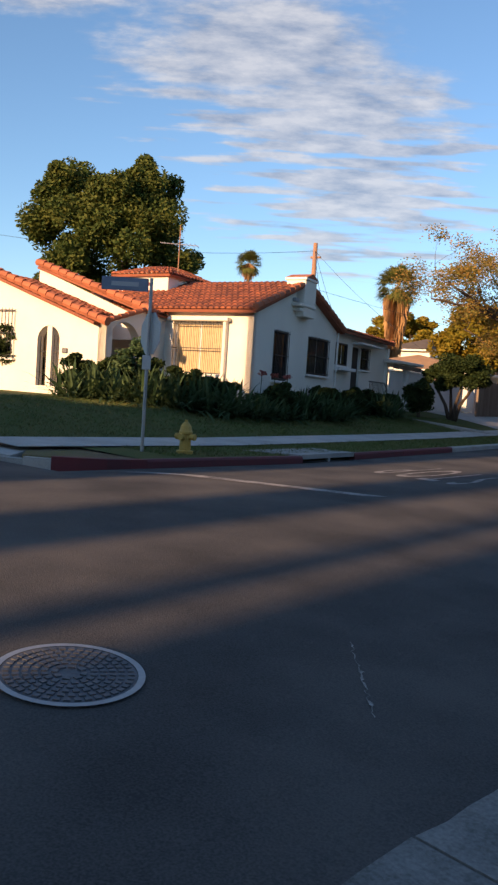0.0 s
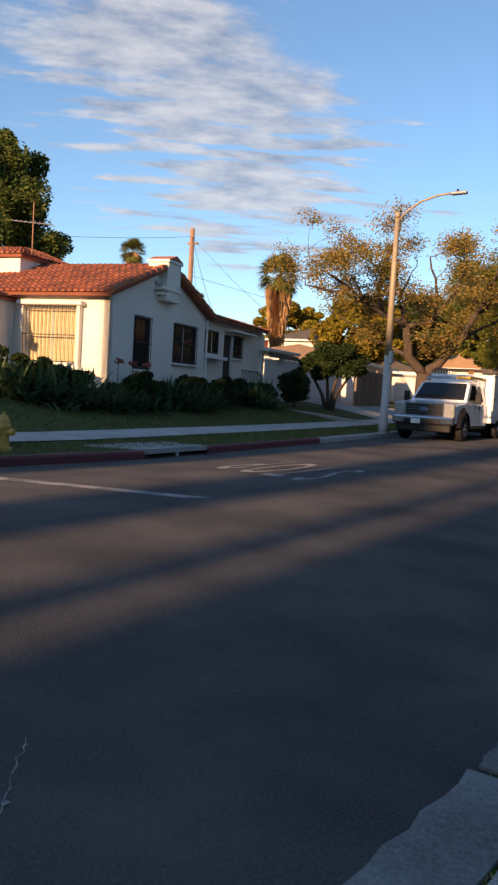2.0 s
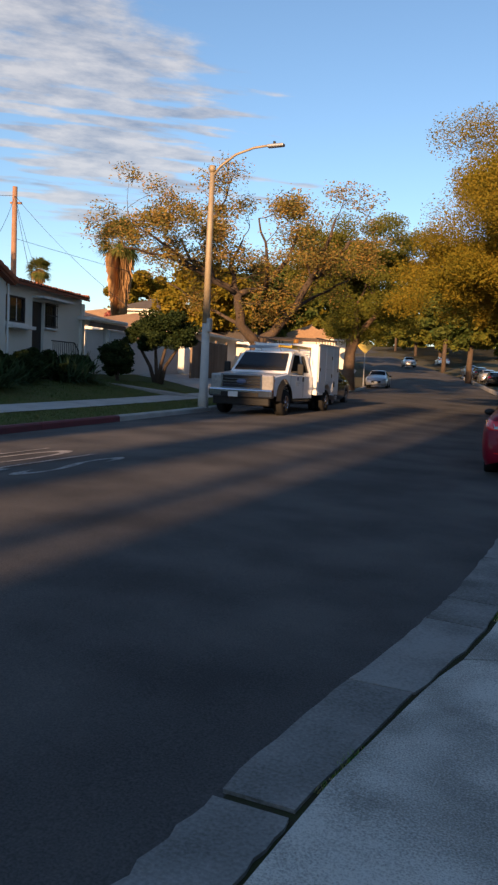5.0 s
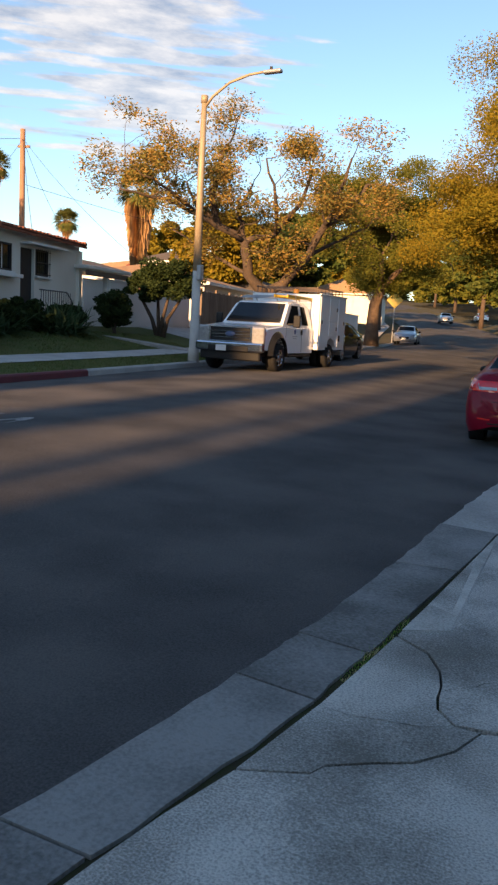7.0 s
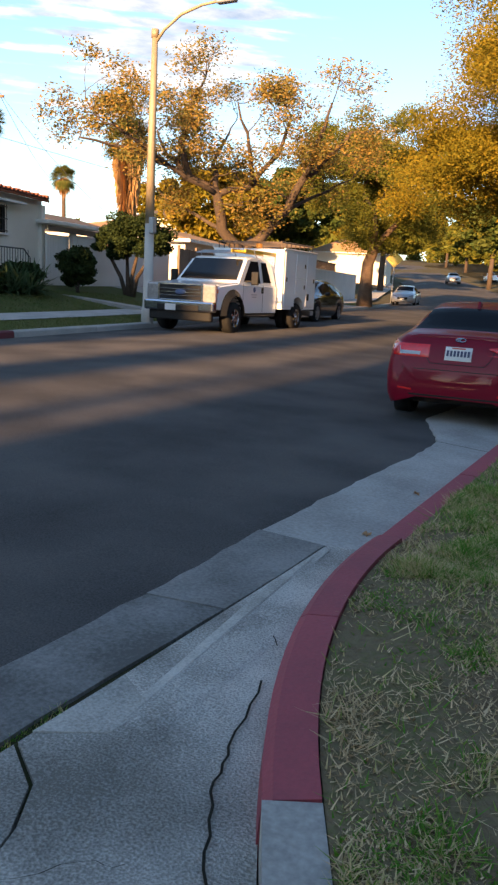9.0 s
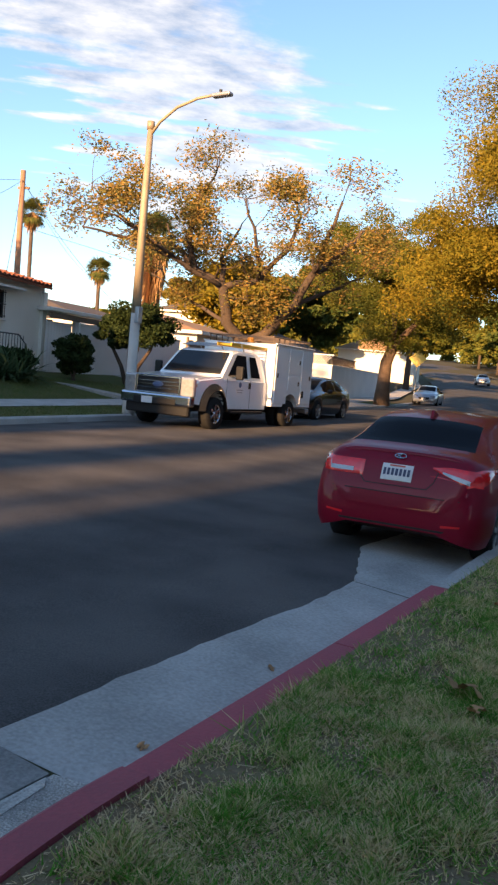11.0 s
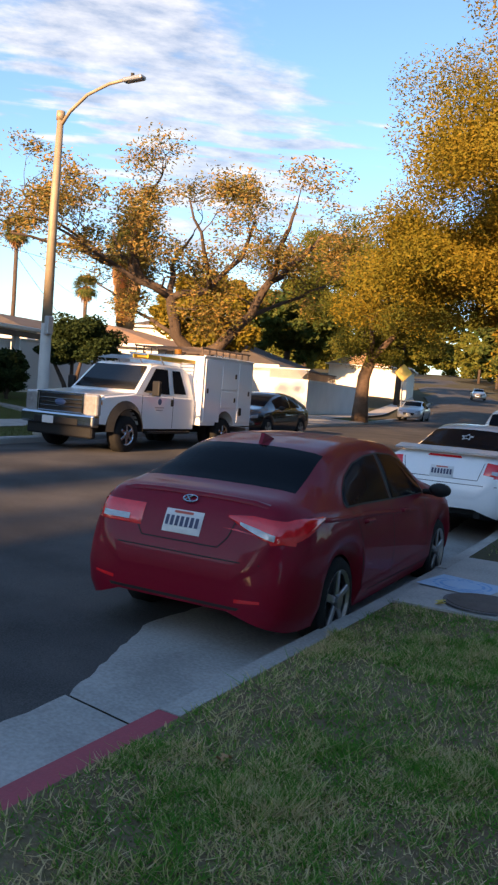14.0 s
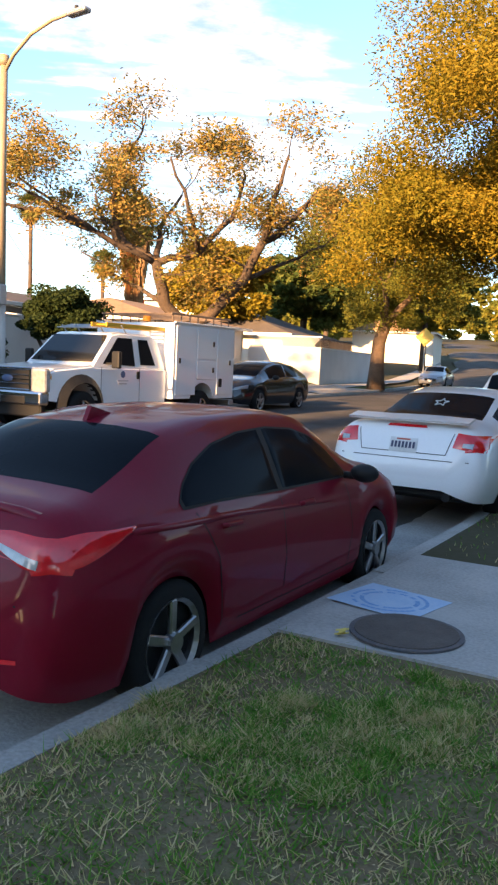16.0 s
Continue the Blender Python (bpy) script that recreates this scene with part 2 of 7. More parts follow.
BLADE_BLUE = mat("faded_blue_sign", (0.13, 0.17, 0.25), (0.18, 0.22, 0.29), scale=5, rough=0.5)
SIGN_YELLOW = mat("warning_sign_yellow", (0.75, 0.55, 0.12), (0.68, 0.48, 0.10), scale=5, rough=0.5)
FLOWER = mat("red_flower", (0.26, 0.05, 0.04), (0.30, 0.10, 0.08), scale=5, rough=0.7)
DRY_LEAF = mat("dry_leaf", (0.46, 0.25, 0.11), (0.30, 0.16, 0.07), scale=9, rough=0.8)
YELLOW_LEAF = mat("yellow_leaf", (0.80, 0.66, 0.18), (0.7, 0.55, 0.14), scale=20, rough=0.7)
CURTAIN = mat("pale_curtain", (0.62, 0.50, 0.30), (0.48, 0.37, 0.21), scale=6, rough=0.9)


# ---- mesh helpers ----
def part(name, bm, material, parent=None, label="", smooth=False):
    """Links a bmesh as one mesh object, under a thing or a part where one is given."""
    me = bpy.data.meshes.new(name)
    if smooth:
        for f in bm.faces:
            f.smooth = True
    bm.to_mesh(me)
    bm.free()
    me.materials.append(material)
    ob = new(name, me)
    ob.parent = parent
    return tagged(ob, label)


def thing(name, label, category, m=None, group="", kind=""):
    """An Empty at the base of a thing with parts."""
    ob = new(name)
    ob.empty_display_size = 0.2
    if m is not None:
        ob.matrix_basis = m
    return tagged(ob, label, category, group, kind)


def raw(name, verts, faces, material, parent=None, label="", smooth=False):
    me = bpy.data.meshes.new(name)
    me.from_pydata(verts, [], faces)
    me.materials.append(material)
    if smooth:
        me.polygons.foreach_set("use_smooth", [True] * len(me.polygons))
    ob = new(name, me)
    ob.parent = parent
    return tagged(ob, label)


def box(bm, c, s, bevel=0.0, m=None, seg=1):
    """A box with centre c and size s, edges rounded by bevel."""
    mm = (m or Matrix()) @ Matrix.Translation(c) @ Matrix.Diagonal((*s, 1))
    r = bmesh.ops.create_cube(bm, size=1, matrix=mm)
    if bevel:
        es = list({e for v in r["verts"] for e in v.link_edges})
        bmesh.ops.bevel(bm, geom=es, offset=bevel, segments=seg, affect="EDGES", profile=0.5)
    return bm


def B(c, s, bevel=0.0, m=None, seg=1):
    return box(bmesh.new(), c, s, bevel, m, seg)


def tube(bm, pts, radii, seg=8, cap=True):
    """A tapered tube along points."""
    pts = [Vector(p) for p in pts]
    rings = []
    up = Vector((0.12, 0.93, 0.35)).normalized()
    for i, p in enumerate(pts):
        d = (pts[min(i + 1, len(pts) - 1)] - pts[max(i - 1, 0)])
        d = d.normalized() if d.length > 1e-9 else Vector((0, 0, 1))
        a = d.cross(up)
        if a.length < 0.05:
            a = d.cross(Vector((1, 0, 0)))
        a.normalize()
        b = d.cross(a)
        r = radii[i] if hasattr(radii, "__len__") else radii
        rings.append([bm.verts.new(p + (a * math.cos(k * 2 * math.pi / seg) + b * math.sin(k * 2 * math.pi / seg)) * r) for k in range(seg)])
    for r0, r1 in zip(rings, rings[1:]):
        for k in range(seg):
            bm.faces.new((r0[k], r1[k], r1[(k + 1) % seg], r0[(k + 1) % seg]))
    if cap:
        bm.faces.new(rings[0])
        bm.faces.new(rings[-1][::-1])
    return bm


def prism(bm, poly, x0, x1, m=None, narrow=None):
    """The side outline poly (y, z), drawn out from x0 to x1; narrow(z) scales x."""
    m = m or Matrix()
    f = narrow or (lambda z: 1.0)
    a = [bm.verts.new(m @ Vector((x0 * f(z), y, z))) for y, z in poly]
    b = [bm.verts.new(m @ Vector((x1 * f(z), y, z))) for y, z in poly]
    n = len(poly)
    for i in range(n):
        bm.faces.new((a[i], a[(i + 1) % n], b[(i + 1) % n], b[i]))
    bm.faces.new(a[::-1])
    bm.faces.new(b)
    bmesh.ops.recalc_face_normals(bm, faces=bm.faces[:])
    return bm


def slab(bm, poly, z0, z1):
    """A flat slab over the plan outline poly (x, y); z0, z1 numbers or functions of x, y."""
    g0 = z0 if callable(z0) else (lambda x, y: z0)
    g1 = z1 if callable(z1) else (lambda x, y: z1)
    a = [bm.verts.new((x, y, g0(x, y))) for x, y in poly]
    b = [bm.verts.new((x, y, g1(x, y))) for x, y in poly]
    n = len(poly)
    for i in range(n):
        bm.faces.new((a[i], a[(i + 1) % n], b[(i + 1) % n], b[i]))
    bm.faces.new(a[::-1])
    bm.faces.new(b)
    bmesh.ops.recalc_face_normals(bm, faces=bm.faces[:])
    return bm


def disc(bm, c, r, h, seg=24, axis="Z", r2=None):
    rot = {"Z": Matrix(), "X": Matrix.Rotation(math.pi / 2, 4, "Y"), "Y": Matrix.Rotation(-math.pi / 2, 4, "X")}[axis]
    bmesh.ops.create_cone(bm, cap_ends=True, segments=seg, radius1=r, radius2=r if r2 is None else r2, depth=h, matrix=Matrix.Translation(c) @ rot)
    return bm


# ---- plan of the street ----
def table(ys, vs):
    return lambda y: float(np.interp(y, ys, vs))


near_x = table((-60, 14, 18, 20, 22.5, 25, 40, 56, 68, 100, 200, 400), (-0.42, -0.42, -0.585, -0.68, -0.83, -1.02, -3.3, -6.4, -9.2, -19, -62, -155))
far_x = table((-60, 13.5, 22, 27.5, 40, 56, 68, 100, 200, 400), (-8.6, -10.3, -11.6, -12.25, -14.3, -17.1, -20.0, -30, -73, -166))
grade = table((-200, 14, 22, 27, 37, 56, 72, 100, 150, 210, 300, 600), (0, 0, 0.04, 0.1, 0.22, 0.42, 0.65, 2.0, 5.2, 9.2, 14, 20))


sag = table((5.5, 9.5, 13.0, 14.0), (-0.055, -0.04, -0.035, 0.0))


def road_z(x, y):
    """The road's height: a crown over the middle, and the rise of the street."""
    a, b = near_x(y) - 0.02, far_x(y)
    u = min(max((a - x) / (a - b), 0.0), 1.0)
    dip = sag(y) * max(0.0, 1 - 3 * u)
    return dip + grade(y) + float(np.interp(u, (0, 0.06, 0.25, 0.4, 0.55, 0.85, 1.0), (-0.06, -0.02, 0.01, 0.09, 0.18, 0.19, 0.11)))


def far_lawn_z(x, y):
    """Lawn behind the far kerb: it climbs to the houses."""
    d = far_x(y) - x
    return grade(y) + 0.11 + float(np.interp(d, (0, 0.2, 1.9, 3.4, 6.5, 8.5, 30, 90), (0.15, 0.16, 0.19, 0.24, 0.78, 0.92, 1.1, 1.4)))


def near_lawn_z(x, y):
    return grade(y) + 0.12 + 0.015 * min(max(x - near_x(y), 0), 3)


def ground_z(x, y):
    if x > near_x(y):
        return grade(y) + (-0.05 if y < 13.2 else 0.06)
    if x < far_x(y):
        return far_lawn_z(x, y) - (0.05 if y > 9 else 0.3)
    return road_z(x, y)


def grid_mesh(name, ys, xs_of, zf, material, parent=None):
    verts, faces = [], []
    n = None
    for j, y in enumerate(ys):
        xs = xs_of(y)
        n = len(xs)
        verts += [(x, y, zf(x, y)) for x in xs]
    for j in range(len(ys) - 1):
        for i in range(n - 1):
            faces.append((j * n + i, j * n + i + 1, (j + 1) * n + i + 1, (j + 1) * n + i))
    return raw(name, verts, faces, material, parent, smooth=True)


YS = list(np.concatenate([[-600, -300, -150, -80, -50, -30], np.arange(-20, 60, 1.0), np.arange(60, 120, 4.0), np.arange(120, 420, 15.0), [600, 1000, 2000]]))


def lerp(a, b, u):
    return a + (b - a) * u


# one sheet of earth to the horizon; the paving lies on it
def earth_xs(y):
    a, b = near_x(y), far_x(y)
    return [-2000, -600, -200, -90, -60, -45, -35, -28] + [lerp(-25, b - 0.3, u) for u in (0, .15, .3, .45, .6, .75, .87, 1.0)] + [lerp(b, a, u) for u in (0.02, .5, .98)] + [a + 0.3, a + 1, a + 3, a + 8, 30, 90, 300, 1500]


def earth_z(x, y):
    a, b = near_x(y), far_x(y)
    if b < x < a:
        return road_z(x, y) - 0.25
    return ground_z(x, y) - 0.08


ground = tagged(grid_mesh("ground", YS, earth_xs, earth_z, DIRT), "dry brown earth under lawns and paving", "ground", kind="structure")
road = grid_mesh("road", YS, lambda y: [lerp(far_x(y) - 0.02, near_x(y) - (0.6 if y < 17.8 else 0.45), u) for u in (0, .03, .08, .15, .25, .35, .45, .55, .65, .75, .85, .92, 1.0)], road_z, ASPHALT)
tagged(road, "dark grey worn asphalt street climbing away", "road", kind="structure")
# mouth of the cross street on the near corner of the far side
cross = raw("road", [(-9.0, -20, .11), (-9.0, 7.6, .12), (-60, 7.6 - 4.0, .35), (-60, -20, .3)], [(0, 1, 2, 3)], ASPHALT)
tagged(cross, "dark asphalt side street joining the main street", "road", kind="structure")

# far side: kerb pieces, pavement and lawn
kerb_far = thing("kerb", "concrete street kerb, painted dull red near the hydrant", "kerb", kind="structure")


def kerb_piece(y0, y1, xf, side, material, h=0.15, w=0.17, parent=None, zf=None):
    """A kerb stone along the street between y0 and y1; its face lies on the road's edge."""
    bm = bmesh.new()
    n = max(1, int((y1 - y0) / 0.8))
    rows = []
    for i in range(n + 1):
        y = lerp(y0 + 0.006, y1 - 0.006, i / n)
        x = xf(y)
        z = zf(x, y)
        s = side
        rows.append([bm.verts.new(p) for p in ((x - s * 0.02, y, z - 0.2), (x, y, z + h - 0.035), (x + s * 0.03, y, z + h), (x + s * w, y, z + h), (x + s * w, y, z - 0.2))])
    for a, b in zip(rows, rows[1:]):
        for k in range(4):
            bm.faces.new((a[k], a[k + 1], b[k + 1], b[k]))
    bm.faces.new(rows[0][::-1])
    bm.faces.new(rows[-1])
    bmesh.ops.recalc_face_normals(bm, faces=bm.faces[:])
    return part("kerb_stone", bm, material, parent)


gut_far = lambda x, y: grade(y) + 0.11
for y0, y1, mt in [(9.3, 13.5, RED_DARK), (15.8, 18.5, RED_DARK), (18.5, 22.0, RED_DARK)]:
    kerb_piece(y0, y1, far_x, -1, mt, parent=kerb_far, zf=gut_far)
yy = 22.0
while yy < 100:
    kerb_piece(yy, yy + 3.0, far_x, -1, CONCRETE, parent=kerb_far, zf=gut_far)
    yy += 3.0
# corner where the kerb turns into the side street
pts = [(far_x(9.3), 9.3)] + [(far_x(9.3) - 2.6 * (1 - math.cos(a)), 9.3 - 2.0 * math.sin(a)) for a in np.linspace(0.15, math.pi / 2, 8)] + [(-20, 6.4), (-60, 3.2)]
for i, ((xa, ya), (xb, yb)) in enumerate(zip(pts, pts[1:])):
    d = Vector((xb - xa, yb - ya)).normalized()
    nn = Vector((d.y, -d.x)) * 0.17
    if nn.y < 0 and abs(d.x) > 0.5:
        nn = -nn
    if i < 5 and nn.x > 0:
        nn = -nn
    part("kerb_stone", slab(bmesh.new(), [(xa, ya), (xb, yb), (xb + nn.x, yb + nn.y), (xa + nn.x, ya + nn.y)], 0.0, 0.26 if i < 4 else lerp(0.22, 0.14, min(1, (i - 4) / 2))), RED_DARK if i < 4 else CONCRETE, kerb_far)
corner_grass = part("lawn", slab(bmesh.new(), [(p[0] - 0.13, p[1] + 0.06) for p in pts[:6]] + [(-12.1, 8.2), (-12.1, 9.36)], 0.0, 0.245), GRASS_SOIL)
tagged(corner_grass, "dry grass corner behind the dull red kerb", "lawn", kind="structure")

far_walk = grid_mesh("pavement", [y for y in YS if 8 <= y <= 130], lambda y: [far_x(y) - 3.35, far_x(y) - 2.6, far_x(y) - 1.9], lambda x, y: far_lawn_z(x, y) + 0.012, CONCRETE)
tagged(far_walk, "pale concrete pavement between lawn and parkway strip", "pavement", kind="structure")
corner_pad = part("pavement", slab(bmesh.new(), [(-11.7, 7.65), (-12.5, 7.4), (-19, 6.7), (-40, 4.9), (-40, 6.6), (-19, 8.3), (-14.5, 9.1), (-13.9, 10.2), (-12.15, 10.2), (-12.12, 9.3), (-12.12, 8.2)], 0.0, lambda x, y: float(np.interp(-x, (11.7, 12.6, 14.5, 40), (0.20, 0.27, 0.32, 0.55)))), CONCRETE)
tagged(corner_pad, "pale concrete corner ramp and side pavement", "pavement", kind="structure")
lawn_far = grid_mesh("lawn", [y for y in YS if 8 <= y <= 60], lambda y: [far_x(y) - d for d in (22, 16, 12, 9, 8, 7, 6, 5, 4.2, 3.4)], lambda x, y: far_lawn_z(x, y) - 0.01, FAR_SOIL)
tagged(lawn_far, "sloping green lawn before the white house", "lawn", kind="structure")
strip_far = grid_mesh("lawn", [9.32] + [y for y in YS if 9.6 <= y <= 60], lambda y: [far_x(y) - d for d in (1.92, 1.4, 0.8, 0.17)], lambda x, y: far_lawn_z(x, y) - 0.015, FAR_SOIL)
tagged(strip_far, "thin dry grass strip behind the far kerb", "lawn", kind="structure")

# near side: gutter, kerb, lawn, driveway slab, alley apron
near_z = lambda x, y: grade(y) - 0.04
kerb_near = thing("kerb", "concrete kerb with faded red paint beside the lawn", "kerb", kind="structure")
kerb_joints = [14.0, 15.9, 17.7]
KX, KY, KR = 4.58, 14.0, 5.0
for y0, y1 in zip(kerb_joints, kerb_joints[1:]):
    kerb_piece(y0, y1, near_x, 1, RED_PAINT, parent=kerb_near, zf=near_z, w=0.19)
yy = 17.7
while yy < 100:
    if not 19.9 <= yy < 22.3:
        kerb_piece(yy, yy + 2.3, near_x, 1, CONCRETE, parent=kerb_near, zf=near_z, w=0.16)
    else:
        kerb_piece(yy, yy + 2.3, near_x, 1, CONCRETE, parent=kerb_near, zf=near_z, w=0.16, h=0.14)
    yy += 2.3


def kerb_arc(a0, a1, cx, cy, r, material, n=8):
    bm = bmesh.new()
    rows = []
    for i in range(n + 1):
        a = lerp(a0, a1, i / n)
        rows.append([bm.verts.new((cx - (r - k) * math.cos(a), cy - (r - k) * math.sin(a), z)) for k, z in ((-0.03, -0.3), (0, 0.10), (0.03, 0.12), (0.16, 0.13), (0.16, -0.3))])
    for a, b in zip(rows, rows[1:]):
        for k in range(4):
            bm.faces.new((a[k], a[k + 1], b[k + 1], b[k]))
    bm.faces.new(rows[0])
    bm.faces.new(rows[-1])
    bmesh.ops.recalc_face_normals(bm, faces=bm.faces[:])
    return part("kerb_stone", bm, material, kerb_near)


kerb_arc(0.0, 0.255, KX, KY, KR, RED_PAINT)
kerb_arc(0.257, 0.51, KX, KY, KR, RED_PAINT)
kerb_straight = bmesh.new()
ax0, ay0 = KX - KR * math.cos(0.512), KY - KR * math.sin(0.512)
slab(kerb_straight, [(ax0, ay0), (ax0 + 0.14, ay0 + 0.08), (ax0 + 0.14 + 2.45, ay0 + 0.08 - 4.35), (ax0 + 2.45, ay0 - 4.35)], -0.3, 0.125)
part("kerb_stone", kerb_straight, CONCRETE, kerb_near, "bare pale kerb stone")

# gutter pan slabs
gutter = thing("gutter", "grey concrete gutter slabs along the kerb", "gutter", kind="structure")
rnd = random.Random(5)
gj = [-3.0, 0.6, 3.2, 4.6, 5.83, 6.28, 7.42, 8.09, 9.4, 10.70, 11.29, 12.8, 13.97]
gi = table((2, 6.5, 8.4, 9.4, 10.2, 10.7, 14), (-1.0, -0.96, -0.925, -0.84, -0.75, -0.715, -0.69))
go = table((3, 6, 8.4, 9.4, 10.4, 11.4, 14, 17), (-1.34, -1.27, -1.25, -1.19, -1.12, -1.09, -1.13, -1.15))
for i, (y0, y1) in enumerate(zip(gj, gj[1:])):
    ga, gb = (0.03 if 5.5 < y0 < 8.3 else 0.008), (0.03 if 5.5 < y1 < 8.3 else 0.008)
    ka, kb = 0.07 * math.sin(y0 * 7.0), 0.07 * math.sin(y1 * 7.0)
    edge = [(go(lerp(y0, y1, k / 8)) + rnd.uniform(-0.014, 0.014), lerp(y0 + ga, y1 - gb, k / 8)) for k in range(9)]
    bm = slab(bmesh.new(), edge + [(gi(lerp(y1, y0, k / 8)) - rnd.uniform(0.0, 0.02), lerp(y1 - gb + kb, y0 + ga + ka, k / 8)) for k in range(9)], -0.2, lambda x, y: 0.012 + sag(y))
    part("slab", bm, GUTTER_CONCRETE, gutter)
rnd = random.Random(5)
gj2 = [13.97, 17.72, 20.0, 23.0, 26.0, 30.0, 35.0, 40.0]
for y0, y1 in zip(gj2, gj2[1:]):
    bm = bmesh.new()
    n = 26
    wide = (lambda y: float(np.interp(y, (13.5, 15.4, 16.9, 17.7, 18.1, 19, 21, 24), (0.74, 0.69, 0.61, 0.61, 0.76, 1.1, 1.0, 0.6))))
    rows = []
    for k in range(n + 1):
        y = lerp(y0 + 0.008, y1 - 0.008, k / n)
        xl, xr = near_x(y) - wide(y) + rnd.uniform(-0.014, 0.014), near_x(y) + 0.01
        xs = [xl] + [lerp(xl, xr, u) for u in (0, 0.25, 0.5, 0.75, 1.0)]
        rows.append([bm.verts.new((x, y, road_z(x, y) + (0.016 if i else -0.15))) for i, x in enumerate(xs)])
    for ra_, rb_ in zip(rows, rows[1:]):
        for k in range(5):
            bm.faces.new((ra_[k], ra_[k + 1], rb_[k + 1], rb_[k]))
    part("slab", bm, CONCRETE, gutter)

# alley apron of cracked slabs, split by wandering cracks
apron = thing("driveway", "cracked grey concrete alley apron", "driveway", kind="structure")


def wander(p, q, amp, seed, n=10):
    r = random.Random(seed)
    d = Vector((q[0] - p[0], q[1] - p[1]))
    nn = Vector((-d.y, d.x)).normalized()
    out = []
    for i in range(n + 1):
        k = 0 if i in (0, n) else r.uniform(-amp, amp)
        out.append((p[0] + d.x * i / n + nn.x * k, p[1] + d.y * i / n + nn.y * k))
    return out


cuts = [-3.0, 1.4, 3.6, 4.9, 5.8, 6.2, 7.46]
lines = [wander((gi(c) + 0.012, c), (3.6, c - 1.6 - 0.35 * (i % 3 == 1)), 0.07, 40 + i, 12) for i, c in enumerate(cuts)]
for i, (la, lb) in enumerate(zip(lines, lines[1:])):
    split = lerp(0.25, 0.42, (i * 0.37) % 1)
    k = max(2, int(12 * split))
    mid = wander(la[k], lb[k], 0.05, 70 + i, 6)
    for poly in (la[:k + 1] + mid[1:-1] + lb[:k + 1][::-1], la[k:] + lb[k:][::-1] + mid[1:-1][::-1]):
        c = Vector((sum(p[0] for p in poly) / len(poly), sum(p[1] for p in poly) / len(poly)))
        shrunk = []
        for p in poly:
            d = c - Vector(p)
            shrunk.append((p[0] + d.x / d.length * 0.012, p[1] + d.y / d.length * 0.012))
        tilt = rnd.uniform(-0.006, 0.006)
        part("slab", slab(bmesh.new(), shrunk, -0.25, lambda x, y: 0.014 + 0.012 * max(x + 0.7, 0) + tilt + sag(y)), APRON_CONCRETE, apron)
last = lines[-1]
gap_a = [(-0.74, 10.03), (-0.51, 10.15), (-0.49, 10.22), (-0.35, 10.33), (-0.22, 10.42), (-0.12, 10.58), (-0.073, 10.766)]
gap_b = [(-0.70, 10.643), (-0.56, 10.62), (-0.42, 10.66), (-0.28, 10.69), (-0.176, 10.769), (-0.073, 10.766)]
gap_c = [(-0.176, 10.769), (-0.27, 10.87), (-0.30, 10.98), (-0.32, 11.1), (-0.37, 11.245), (-0.48, 11.42), (-0.68, 11.55)]
gap_d = [(-0.073, 10.766), (0.15, 10.85), (0.36, 10.82), (0.52, 10.78), (0.645, 10.76)]
kerb_foot = [(KX - KR * math.cos(a), KY - KR * math.sin(a)) for a in np.linspace(0.51, 0, 9)]
for poly in (last + [(2.57, 7.35)] + gap_d[::-1] + gap_a[::-1][1:] + [(gi(y) + 0.008, y) for y in (9.7, 9.4, 8.9, 8.4, 7.9)], gap_a + gap_b[::-1][1:], gap_b[:-1] + gap_c[1:], gap_c[::-1] + gap_d[1:] + kerb_foot + [(-0.68, 13.95)]):
    c = Vector((sum(p[0] for p in poly) / len(poly), sum(p[1] for p in poly) / len(poly)))
    shrunk = [(p[0] + (c.x - p[0]) / math.hypot(c.x - p[0], c.y - p[1]) * 0.010, p[1] + (c.y - p[1]) / math.hypot(c.x - p[0], c.y - p[1]) * 0.010) for p in poly]
    lift_ = rnd.uniform(-0.004, 0.004)
    part("slab", slab(bmesh.new(), shrunk, -0.25, lambda x, y: 0.012 + sag(y) + 0.010 * max(x + 0.7, 0) + lift_), APRON_CONCRETE, apron)
dip = lambda x, y: -0.004 + sag(y)
grid_mesh("joint_fill", list(np.arange(-3.0, 11.1, 0.5)), lambda y: list(np.linspace(go(y) + 0.03, 3.6, 10)), dip, MOSS, apron)
grid_mesh("joint_fill", [11.0, 12.0, 13.0, 13.97], lambda y: [go(y) + 0.03, -0.7, -0.42], dip, MOSS, apron)

